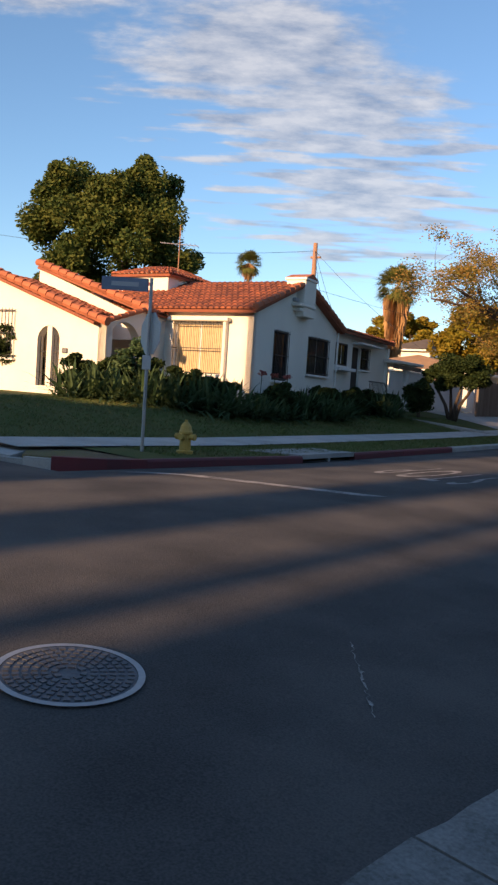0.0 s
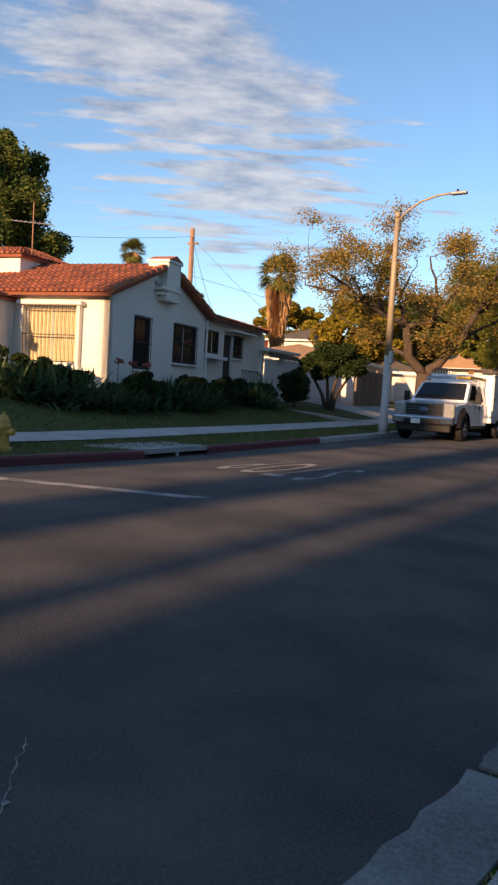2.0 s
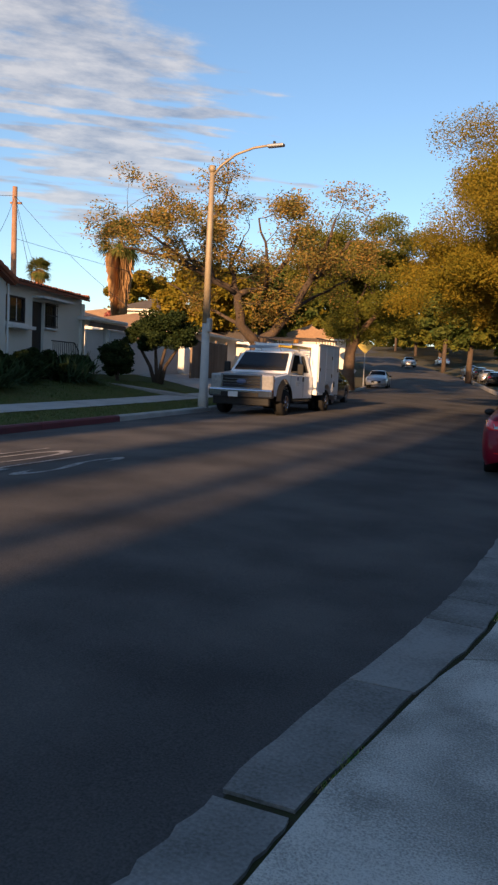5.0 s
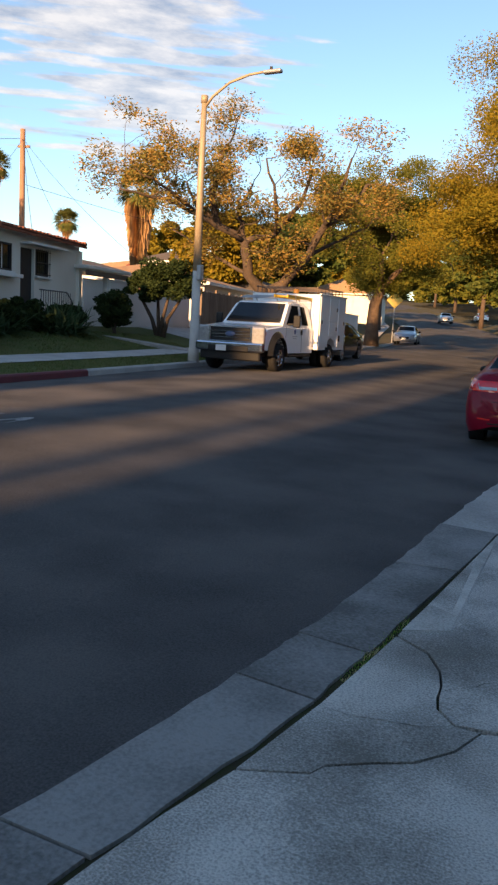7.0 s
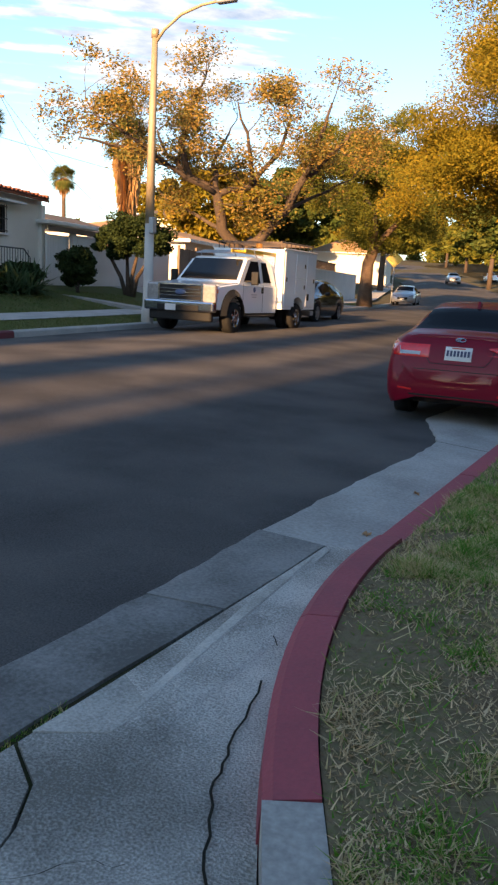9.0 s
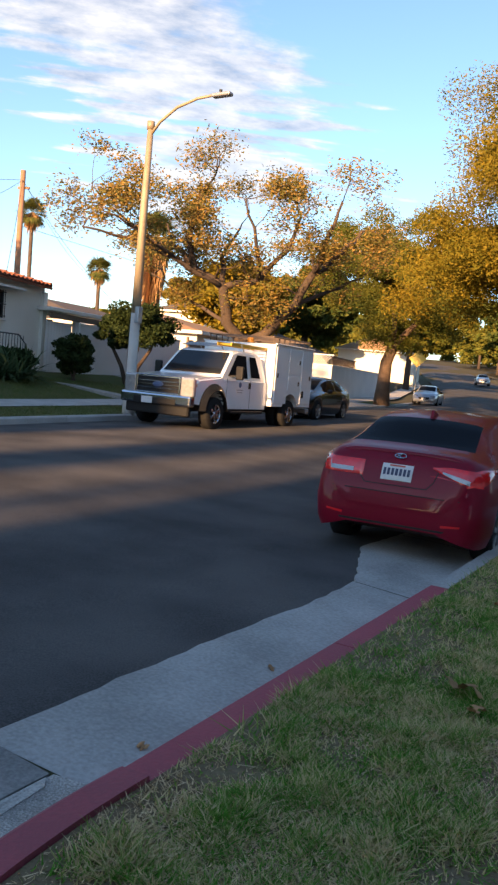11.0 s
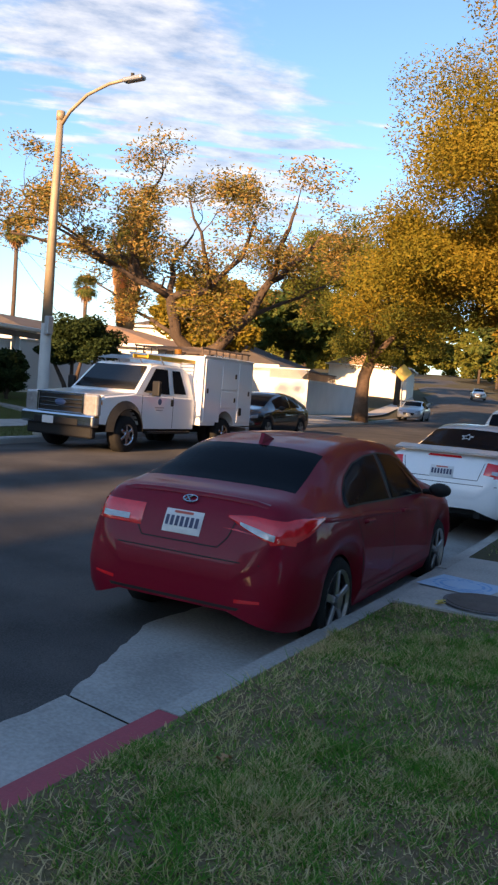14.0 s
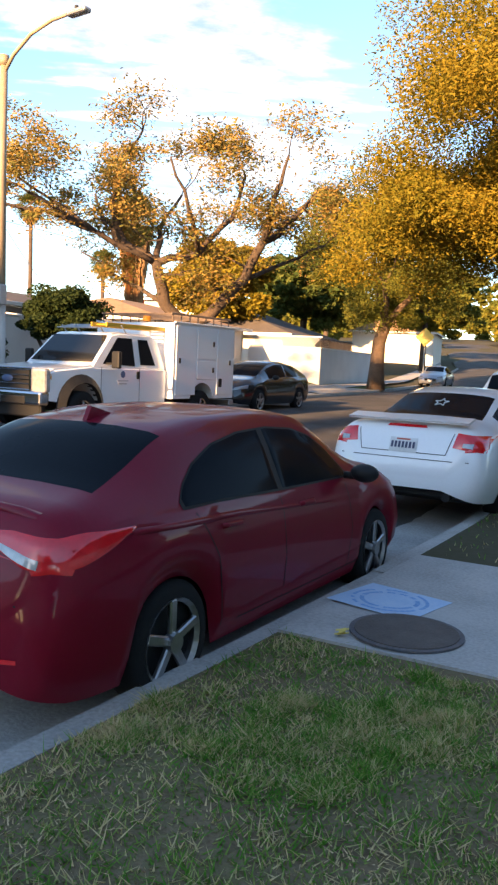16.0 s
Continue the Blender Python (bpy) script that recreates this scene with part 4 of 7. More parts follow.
# ---- vehicles ----
def wheel(parent, x, y, r, w, side, spokes=5, rim=ALLOY, rim_r=0.72):
    wh = part("wheel", disc(bmesh.new(), (0, 0, 0), r * rim_r * 0.96, w * 0.5, 24, "X"), BLACK_PLASTIC, parent)
    wh.matrix_basis = pose(x, y, r)
    t = bmesh.new()
    prof = [(-0.5, rim_r), (-0.5, 0.93), (-0.36, 1.0), (0.36, 1.0), (0.5, 0.93), (0.5, rim_r)]
    n = 28
    rings = [[t.verts.new((a * w, r * b * math.cos(k * 2 * math.pi / n), r * b * math.sin(k * 2 * math.pi / n))) for a, b in prof] for k in range(n)]
    for k in range(n):
        for i in range(len(prof) - 1):
            t.faces.new((rings[k][i], rings[k][i + 1], rings[(k + 1) % n][i + 1], rings[(k + 1) % n][i]))
    bmesh.ops.recalc_face_normals(t, faces=t.faces[:])
    part("tyre", t, TYRE, wh, smooth=True)
    rm = bmesh.new()
    f = side * w * 0.44
    for k in range(spokes):
        a = k * 2 * math.pi / spokes
        mm = Matrix.Rotation(a, 4, "X")
        box(rm, (f, 0, r * rim_r * 0.5), (0.03, r * 0.17, r * rim_r * 0.95), 0.008, m=mm)
    disc(rm, (f + side * 0.012, 0, 0), r * 0.17, 0.05, 14, "X")
    n = 24
    ring = [[rm.verts.new((f + dx, r * b * math.cos(k * 2 * math.pi / n), r * b * math.sin(k * 2 * math.pi / n))) for dx, b in ((0, rim_r * 0.9), (side * 0.02, rim_r * 1.0), (-side * 0.06, rim_r * 1.0))] for k in range(n)]
    for k in range(n):
        for i in range(2):
            rm.faces.new((ring[k][i], ring[k][i + 1], ring[(k + 1) % n][i + 1], ring[(k + 1) % n][i]))
    part("rim", rm, rim, wh)
    return wh


def sedan(name, label, m, paint, spec, rear_plate=True, group="", detail=True):
    """A saloon car, its tail at y = 0 and nose towards +y. spec: rows (y, half width, belt height, top height, top half width, sill)."""
    car = thing(name, label, "car", m, group)
    ys = [r[0] for r in spec["rows"]]
    col = lambda k: (lambda y: float(np.interp(y, ys, [r[k] for r in spec["rows"]])))
    hw, belt, top, tw, sill = (col(k) for k in range(1, 6))
    L = ys[-1]
    ra, fa, wr = spec["rear_axle"], spec["front_axle"], spec["wheel_r"]
    st = [0.0, 0.012, 0.03, 0.05, 0.075, 0.10, 0.13, 0.165, 0.21, 0.26] + list(np.arange(0.31, L - 0.28, 0.05)) + [L - 0.24, L - 0.18, L - 0.13, L - 0.09, L - 0.055, L - 0.03, L - 0.012, L]

    def smooth(f, y):
        d = min(0.12, y * 0.35, (L - y) * 0.35)
        return (f(y - d) + 2 * f(y) + f(y + d)) / 4 if d > 0.004 else f(y)

    def section(y):
        w, zb, zt, wt = smooth(hw, y), smooth(belt, y), smooth(top, y), smooth(tw, y)
        z0 = sill(y)
        for ax in (ra, fa):
            d = abs(y - ax)
            R = wr * 1.11
            if d < R:
                z0 = max(z0, wr + math.sqrt(R * R - d * d) - 0.02)
        drop = min(0.06, max(zt - zb, 0.0) * 0.25)
        cab = zt - zb > 0.2
        p = [(w - 0.07, z0), (w - 0.02, lerp(z0, zb, 0.18)), (w, lerp(z0, zb, 0.48)), (w - 0.015, lerp(z0, zb, 0.70)), (w - 0.035, lerp(z0, zb, 0.86)), (w - 0.075, zb)]
        a, b = Vector((w - 0.075, zb)), Vector((wt, zt - drop))
        p += [tuple(a.lerp(b, 0.10)), tuple(a.lerp(b, 0.55) + Vector((0.012, 0))), tuple(a.lerp(b, 0.90) + Vector((0.006, 0))), tuple(b + Vector((-0.03, drop * 0.35)))]
        p += [(wt * 0.82, zt - drop * 0.35), (wt * 0.45, zt - drop * 0.08), (0, zt)]
        return p, cab

    secs = [section(y) for y in st]
    n = len(secs[0][0])
    groups = {k: ([], [], {}) for k in ("body", "rear_window", "windscreen", *["side_window %d %d" % (s, i) for s in (1, -1) for i in range(len(spec["side_glass"]))])}
    rg, wsn = spec["rear_glass"], spec["windscreen"]

    def put(kind, q):
        vs, fs, seen = groups[kind]
        idx = []
        for key, co in q:
            if key not in seen:
                seen[key] = len(vs)
                vs.append(co)
            idx.append(seen[key])
        fs.append(tuple(idx))

    for i in range(len(st) - 1):
        ym = (st[i] + st[i + 1]) / 2
        cab = secs[i][1] and secs[i + 1][1]
        for j in range(n - 1):
            kind = "body"
            if 9 <= j and rg[0] < ym < rg[1]:
                kind = "rear_window"
            elif 9 <= j and wsn[0] < ym < wsn[1]:
                kind = "windscreen"
            elif j in (6, 7) and any(a < ym < b for a, b in spec["side_glass"]):
                kind = "side_window"
            for s in (1, -1):
                if kind.startswith("side_window"):
                    kind = "side_window %d %d" % (s, [a < ym < b for a, b in spec["side_glass"]].index(True))
                q = [((s if j2 < n - 1 else 0, i2, j2), (s * secs[i2][0][j2][0], st[i2], secs[i2][0][j2][1])) for i2, j2 in ((i, j), (i + 1, j), (i + 1, j + 1), (i, j + 1))]
                put(kind, q if s > 0 else q[::-1])
    # close the tail, the nose
    for i in (0, len(st) - 1):
        for j in range(n - 1):
            a, b = secs[i][0][j], secs[i][0][j + 1]
            q = [((1 if j < n - 1 else 0, i, j), (a[0], st[i], a[1])), ((1 if j + 1 < n - 1 else 0, i, j + 1), (b[0], st[i], b[1])), ((-1 if j + 1 < n - 1 else 0, i, j + 1), (-b[0], st[i], b[1])), ((-1, i, j), (-a[0], st[i], a[1]))]
            if j + 1 == n - 1:
                q = [q[0], q[1], q[3]]
            put("body", q)
    obs = {}
    for kind, (vs, fs, _) in groups.items():
        if fs:
            bm = bmesh.new()
            bv = [bm.verts.new(v) for v in vs]
            for f in fs:
                try:
                    bm.faces.new([bv[k] for k in f])
                except ValueError:
                    pass
            bmesh.ops.recalc_face_normals(bm, faces=bm.faces[:])
            obs[kind] = part(kind.split()[0], bm, paint if kind == "body" else TINT, car, smooth=True)
    under = bmesh.new()
    box(under, (0, L / 2, 0.34), (hw(L / 2) * 1.72, L - 0.9, 0.22))
    part("underbody", under, BLACK_PLASTIC, car)
    tr = spec["track"]
    for y in (ra, fa):
        for s in (-1, 1):
            wheel(car, s * tr, y, wr, 0.21, s, spec.get("spokes", 5))
    return car, section, obs


ELANTRA = dict(rows=[(0.0, 0.50, 0.50, 0.56, 0.42, 0.34), (0.02, 0.64, 0.58, 0.66, 0.52, 0.29), (0.06, 0.74, 0.66, 0.78, 0.62, 0.26), (0.12, 0.80, 0.78, 0.95, 0.66, 0.24), (0.20, 0.835, 0.88, 1.055, 0.67, 0.22), (0.32, 0.865, 0.95, 1.07, 0.67, 0.21), (0.48, 0.882, 0.985, 1.09, 0.65, 0.21),
                     (1.10, 0.89, 0.985, 1.365, 0.575, 0.20), (1.55, 0.89, 0.97, 1.43, 0.585, 0.20), (2.1, 0.888, 0.955, 1.445, 0.59, 0.20), (2.65, 0.885, 0.935, 1.41, 0.58, 0.20), (3.50, 0.88, 0.905, 1.03, 0.62, 0.20), (3.95, 0.86, 0.84, 0.95, 0.64, 0.20), (4.3, 0.78, 0.72, 0.80, 0.6, 0.22), (4.53, 0.55, 0.50, 0.58, 0.42, 0.26)],
               rear_glass=(0.50, 1.12), windscreen=(2.75, 3.47), side_glass=[], rear_axle=0.89, front_axle=3.59, wheel_r=0.315, track=0.735)
CAR_M = pose(-1.39, 18.82, -0.03, 0, 0, 5.0)
red_car, red_section, red_obs = sedan("car", "dark maroon saloon car parked at the kerb, tinted windows", CAR_M, MAROON, ELANTRA)
ACCORD = dict(rows=[(0.0, 0.52, 0.52, 0.58, 0.44, 0.40), (0.02, 0.66, 0.60, 0.68, 0.54, 0.35), (0.07, 0.77, 0.70, 0.84, 0.62, 0.31), (0.13, 0.83, 0.82, 1.0, 0.65, 0.29), (0.20, 0.865, 0.90, 1.065, 0.66, 0.28), (0.5, 0.90, 0.965, 1.08, 0.66, 0.25), (0.9, 0.905, 0.97, 1.12, 0.62, 0.22),
                    (1.65, 0.905, 0.96, 1.38, 0.56, 0.20), (2.2, 0.905, 0.95, 1.44, 0.58, 0.20), (2.8, 0.90, 0.935, 1.40, 0.57, 0.20), (3.55, 0.89, 0.91, 1.02, 0.64, 0.20), (4.1, 0.87, 0.84, 0.94, 0.66, 0.20), (4.55, 0.80, 0.72, 0.80, 0.6, 0.22), (4.8, 0.55, 0.50, 0.58, 0.42, 0.26)],
              rear_glass=(0.86, 1.62), windscreen=(2.85, 3.52), side_glass=[(1.15, 2.0), (2.1, 3.1)], rear_axle=1.05, front_axle=3.72, wheel_r=0.32, track=0.785)
white_car, white_section, white_obs = sedan("car", "white saloon car with a star sticker parked behind", pose(-1.62, 24.5, 0.09, 0, 0, 4.5), WHITE_CAR, ACCORD)
HATCH = dict(rows=[(0.0, 0.70, 0.85, 1.00, 0.58, 0.36), (0.07, 0.80, 0.93, 1.14, 0.62, 0.30), (0.25, 0.86, 0.97, 1.20, 0.60, 0.26), (0.9, 0.88, 0.97, 1.38, 0.56, 0.22), (1.7, 0.88, 0.95, 1.47, 0.57, 0.20), (2.3, 0.88, 0.93, 1.46, 0.57, 0.20),
                   (2.8, 0.875, 0.915, 1.34, 0.57, 0.20), (3.5, 0.87, 0.89, 1.00, 0.62, 0.20), (4.0, 0.83, 0.80, 0.90, 0.62, 0.20), (4.35, 0.72, 0.66, 0.76, 0.55, 0.22), (4.54, 0.5, 0.5, 0.58, 0.42, 0.26)],
             rear_glass=(0.3, 1.2), windscreen=(2.5, 3.45), side_glass=[(0.95, 1.75), (1.83, 2.95)], rear_axle=0.95, front_axle=3.65, wheel_r=0.32, track=0.765)
black_car, black_section, black_obs = sedan("car", "black hatchback parked behind the utility truck", pose(-12.35, 38.9, 0.36, 0, 0, 188), BLACK_CAR, HATCH)
silver_car, silver_section, silver_obs = sedan("car", "silver saloon car parked below the yellow warning sign", pose(-19.7, 70.2, 0.72, 0, 0, 193), SILVER_CAR, ACCORD)
SUV = dict(rows=[(0.0, 0.55, 0.60, 0.66, 0.48, 0.42), (0.03, 0.74, 0.75, 0.88, 0.60, 0.36), (0.10, 0.84, 0.95, 1.10, 0.66, 0.34), (0.22, 0.89, 1.02, 1.36, 0.62, 0.32), (0.5, 0.905, 1.03, 1.60, 0.60, 0.28), (1.2, 0.91, 1.02, 1.68, 0.61, 0.26),
                 (2.2, 0.91, 1.0, 1.70, 0.62, 0.25), (2.8, 0.905, 0.99, 1.62, 0.61, 0.25), (3.5, 0.89, 0.97, 1.10, 0.66, 0.25), (4.1, 0.86, 0.90, 1.02, 0.66, 0.25), (4.4, 0.76, 0.75, 0.85, 0.6, 0.28), (4.55, 0.55, 0.55, 0.62, 0.44, 0.32)],
           rear_glass=(0.17, 0.46), windscreen=(2.82, 3.45), side_glass=[(0.75, 1.7), (1.8, 2.95)], rear_axle=0.95, front_axle=3.6, wheel_r=0.35, track=0.79)
white_suv, suv_section, suv_obs = sedan("car", "white crossover car parked at the near kerb", pose(-2.35, 30.8, 0.17, 0, 0, 7), WHITE_CAR, SUV)
red_suv, rsuv_section, rsuv_obs = sedan("car", "bright red crossover car parked under the trees", pose(-3.3, 36.9, 0.24, 0, 0, 9.5), BRIGHT_RED, SUV)

# ---- lamps, plates and trim laid on the car bodies ----
from mathutils.bvhtree import BVHTree


def body_tree(obs):
    verts, polys = [], []
    for ob in obs.values():
        o = len(verts)
        verts += [v.co.copy() for v in ob.data.vertices]
        polys += [[o + k for k in p.vertices] for p in ob.data.polygons]
    return BVHTree.FromPolygons(verts, polys)


def decal(name, bvh, corners, view, material, parent, lift=0.006, nu=12, nv=5, label="", edge=0.0):
    """A thin fitted piece on a body: four corners (u, v), seen from the rear (x, z), front (x, z), a side (y, z) or above (x, y)."""
    org = {"rear": lambda u, v: (Vector((u, -3, v)), Vector((0, 1, 0))), "front": lambda u, v: (Vector((u, 9, v)), Vector((0, -1, 0))),
           "right": lambda u, v: (Vector((4, u, v)), Vector((-1, 0, 0))), "left": lambda u, v: (Vector((-4, u, v)), Vector((1, 0, 0))), "top": lambda u, v: (Vector((u, v, 5)), Vector((0, 0, -1)))}[view]
    c = [Vector(p) for p in corners]
    bm = bmesh.new()
    grid = []
    for i in range(nu + 1):
        row = []
        for j in range(nv + 1):
            p = c[0].lerp(c[1], i / nu).lerp(c[3].lerp(c[2], i / nu), j / nv)
            o, d = org(p.x, p.y)
            hit, normal, _, _ = bvh.ray_cast(o, d)
            if hit is None:
                row.append(None)
                continue
            if normal.dot(d) > 0:
                normal = -normal
            inner = 0 < i < nu and 0 < j < nv
            row.append(bm.verts.new(hit + normal * (lift if inner or not edge else edge)))
        grid.append(row)
    for i in range(nu):
        for j in range(nv):
            q = (grid[i][j], grid[i + 1][j], grid[i + 1][j + 1], grid[i][j + 1])
            if None not in q:
                bm.faces.new(q)
    return part(name, bm, material, parent, label, smooth=True)


def ribbon(name, bvh, low, high, view, material, parent, lift=0.006, nu=28, nv=5, label="", edge=0.0):
    """A thin fitted piece between a lower and an upper curve, each a row of (u, v)."""
    org = {"rear": lambda u, v: (Vector((u, -3, v)), Vector((0, 1, 0))), "right": lambda u, v: (Vector((4, u, v)), Vector((-1, 0, 0))), "left": lambda u, v: (Vector((-4, u, v)), Vector((1, 0, 0)))}[view]
    lo_, hi_ = (lambda u: float(np.interp(u, [p[0] for p in low], [p[1] for p in low]))), (lambda u: float(np.interp(u, [p[0] for p in high], [p[1] for p in high])))
    bm, grid = bmesh.new(), []
    for i in range(nu + 1):
        u = lerp(low[0][0], low[-1][0], i / nu)
        row = []
        for j in range(nv + 1):
            o, d = org(u, lerp(lo_(u), hi_(u), j / nv))
            hit, normal, _, _ = bvh.ray_cast(o, d)
            if hit is None:
                row.append(None)
                continue
            if normal.dot(d) > 0:
                normal = -normal
            inner = 0 < i < nu and 0 < j < nv
            row.append(bm.verts.new(hit + normal * (lift if inner or not edge else edge)))
        grid.append(row)
    for i in range(nu):
        for j in range(nv):
            q = (grid[i][j], grid[i + 1][j], grid[i + 1][j + 1], grid[i][j + 1])
            if None not in q:
                bm.faces.new(q)
    return part(name, bm, material, parent, label, smooth=True)


def rear_dress(car, obs, plate_z, lamp, lamp_side, plate_w=0.15):
    """Tail lamps, number plate with bars for its writing, bumper and lid seams."""
    t = body_tree(obs)
    for s, side in ((1, "right"), (-1, "left")) if lamp else ():
        q = [(s * u, v) for u, v in lamp]
        a = decal("tail_lamp", t, q, "rear", RED_LENS, car, 0.008, edge=0.003)
        b = [lerp(lamp[0][k], lamp[3][k], 0.5) for k in (0, 1)], [lerp(lamp[1][k], lamp[2][k], 0.62) for k in (0, 1)]
        mid = lambda u, v: tuple(lerp(lerp(lamp[0][k], lamp[1][k], u), lerp(lamp[3][k], lamp[2][k], u), v) for k in (0, 1))
        q = [mid(0.30, 0.14), mid(0.62, 0.14), mid(0.62, 0.46), mid(0.30, 0.40)]
        decal("reversing_lens", t, [(s * u, v) for u, v in q], "rear", CLEAR_LENS, a, 0.012, label="clear reversing lens")
        decal("tail_lamp", t, lamp_side, side, RED_LENS, car, 0.008, edge=0.003)
    pl = decal("number_plate", t, [(-plate_w, plate_z - 0.075), (plate_w, plate_z - 0.075), (plate_w, plate_z + 0.075), (-plate_w, plate_z + 0.075)], "rear", PLATE, car, 0.014, edge=0.004)
    for k in range(7):
        u = -plate_w * 0.78 + k * plate_w * 0.26
        decal("plate_bar", t, [(u - 0.013, plate_z - 0.032), (u + 0.013, plate_z - 0.032), (u + 0.013, plate_z + 0.032), (u - 0.013, plate_z + 0.032)], "rear", PLATE_INK, pl, 0.017, 2, 2)
    decal("plate_bar", t, [(-plate_w * 0.5, plate_z + 0.048), (plate_w * 0.5, plate_z + 0.048), (plate_w * 0.5, plate_z + 0.064), (-plate_w * 0.5, plate_z + 0.064)], "rear", PLATE_RED, pl, 0.017, 4, 2)
    return t


def seams(car, t, lines, side_lines):
    for view, pts in lines + [(s, p) for s in ("right", "left") for p in side_lines]:
        for (a, b) in zip(pts, pts[1:]):
            d = (Vector(b) - Vector(a)).normalized()
            n = Vector((-d.y, d.x)) * 0.004
            decal("seam", t, [tuple(Vector(a) - n), tuple(Vector(b) - n), tuple(Vector(b) + n), tuple(Vector(a) + n)], view, BLACK_PLASTIC, car, 0.0025, 8, 1)


tr = rear_dress(red_car, red_obs, 0.85, None, None)
for s, side in ((1, "right"), (-1, "left")):
    rl = ribbon("tail_lamp", tr, [(s * u, v) for u, v in ((0.33, 0.925), (0.45, 0.875), (0.62, 0.815), (0.79, 0.79))], [(s * u, v) for u, v in ((0.33, 0.938), (0.5, 0.955), (0.79, 0.935))], "rear", RED_LENS, red_car, 0.010, 20, 6, edge=0.003)
    ribbon("reversing_lens", tr, [(s * u, v) for u, v in ((0.43, 0.888), (0.55, 0.846), (0.68, 0.812))], [(s * u, v) for u, v in ((0.43, 0.905), (0.55, 0.882), (0.68, 0.85))], "rear", CLEAR_LENS, rl, 0.014, 12, 4, "clear reversing lens")
    ribbon("tail_lamp", tr, [(0.09, 0.79), (0.25, 0.82), (0.42, 0.88), (0.58, 0.945)], [(0.09, 0.925), (0.3, 0.955), (0.58, 0.955)], side, RED_LENS, red_car, 0.010, 20, 6, edge=0.003)
hit, nrm, _, _ = tr.ray_cast(Vector((0, -3, 1.0)), Vector((0, 1, 0)))
bdg = bmesh.new()
bm_m = Matrix.Translation(hit + nrm * 0.004) @ nrm.to_track_quat("Z", "Y").to_matrix().to_4x4()
ell = [bm_m @ Vector((0.055 * math.cos(k * math.pi / 12), 0.03 * math.sin(k * math.pi / 12), 0.004)) for k in range(25)]
tube(bdg, ell, 0.006, 6)
tube(bdg, [ell[9], ell[19]], 0.006, 6)
tube(bdg, [ell[5], ell[15]], 0.006, 6)
part("badge", bdg, CHROME, red_car)
for s in (1, -1):
    decal("reflector", tr, [(s * 0.48, 0.405), (s * 0.65, 0.42), (s * 0.65, 0.438), (s * 0.48, 0.43)], "rear", RED_LENS, red_car, 0.006)
seams(red_car, tr, [("rear", [(-0.40, 0.93), (-0.36, 0.80), (-0.30, 0.73), (0.30, 0.73), (0.36, 0.80), (0.40, 0.93)]), ("rear", [(-0.62, 0.66), (0.62, 0.66)])],
      [[(1.98, 0.93), (2.0, 0.30)], [(1.05, 0.95), (1.22, 0.70), (1.3, 0.30)], [(2.98, 0.90), (3.02, 0.60), (3.0, 0.30)], [(1.22, 0.30), (3.2, 0.30)]])
for s, side in ((1, "right"), (-1, "left")):
    for y in (1.28, 2.2):
        h = decal("door_handle", tr, [(y, 0.835), (y + 0.2, 0.83), (y + 0.2, 0.862), (y, 0.867)], side, MAROON, red_car, 0.03, edge=0.004)
    mir = bmesh.new()
    bmesh.ops.create_uvsphere(mir, u_segments=16, v_segments=10, radius=1, matrix=Matrix.Translation((s * 0.98, 2.95, 0.99)) @ Matrix.Diagonal((0.105, 0.075, 0.066, 1)))
    box(mir, (s * 0.87, 2.98, 0.96), (0.12, 0.05, 0.05), 0.01)
    part("mirror", mir, BLACK_PLASTIC, red_car, smooth=True)
# curved side glass in two panes, black pillar between, and the rising crease along the doors
GLASS_HI = [(0.96, 0.995), (1.05, 1.075), (1.2, 1.165), (1.45, 1.255), (1.75, 1.305), (2.1, 1.32), (2.45, 1.295), (2.7, 1.235), (2.9, 1.135), (3.08, 0.955)]
GLASS_LO = [(0.96, 0.985), (1.3, 0.985), (2.1, 0.965), (3.08, 0.945)]
cut_ = lambda c, a, b: [(a, float(np.interp(a, [p[0] for p in c], [p[1] for p in c])))] + [p for p in c if a < p[0] < b] + [(b, float(np.interp(b, [p[0] for p in c], [p[1] for p in c])))]
for side in ("right", "left"):
    ribbon("window_surround", tr, [(u, v - 0.012) for u, v in GLASS_LO], [(u, v + 0.012) for u, v in GLASS_HI], side, BLACK_PLASTIC, red_car, 0.004, 44, 6)
    for a, b in ((0.99, 1.98), (2.04, 3.04)):
        ribbon("side_window", tr, cut_(GLASS_LO, a, b), cut_(GLASS_HI, a, b), side, TINT, red_car, 0.009, 36, 6, edge=0.005)
    ribbon("door_crease", tr, [(0.55, 0.915), (1.5, 0.875), (2.75, 0.80)], [(0.55, 0.945), (1.5, 0.91), (2.75, 0.812)], side, MAROON, red_car, 0.010, 40, 4, edge=0.0005)
fin = bmesh.new()
prism(fin, [(1.13, 1.36), (1.34, 1.40), (1.17, 1.445)], -0.016, 0.016)
part("antenna_fin", fin, MAROON, red_car)
decal("spoiler_lip", tr, [(-0.58, 0.195), (0.58, 0.195), (0.58, 0.235), (-0.58, 0.235)], "top", MAROON, red_car, 0.02, 12, 3, edge=0.002)
decal("bumper_valance", tr, [(-0.50, 0.355), (0.50, 0.355), (0.52, 0.375), (-0.52, 0.375)], "rear", BLACK_PLASTIC, red_car, 0.004)

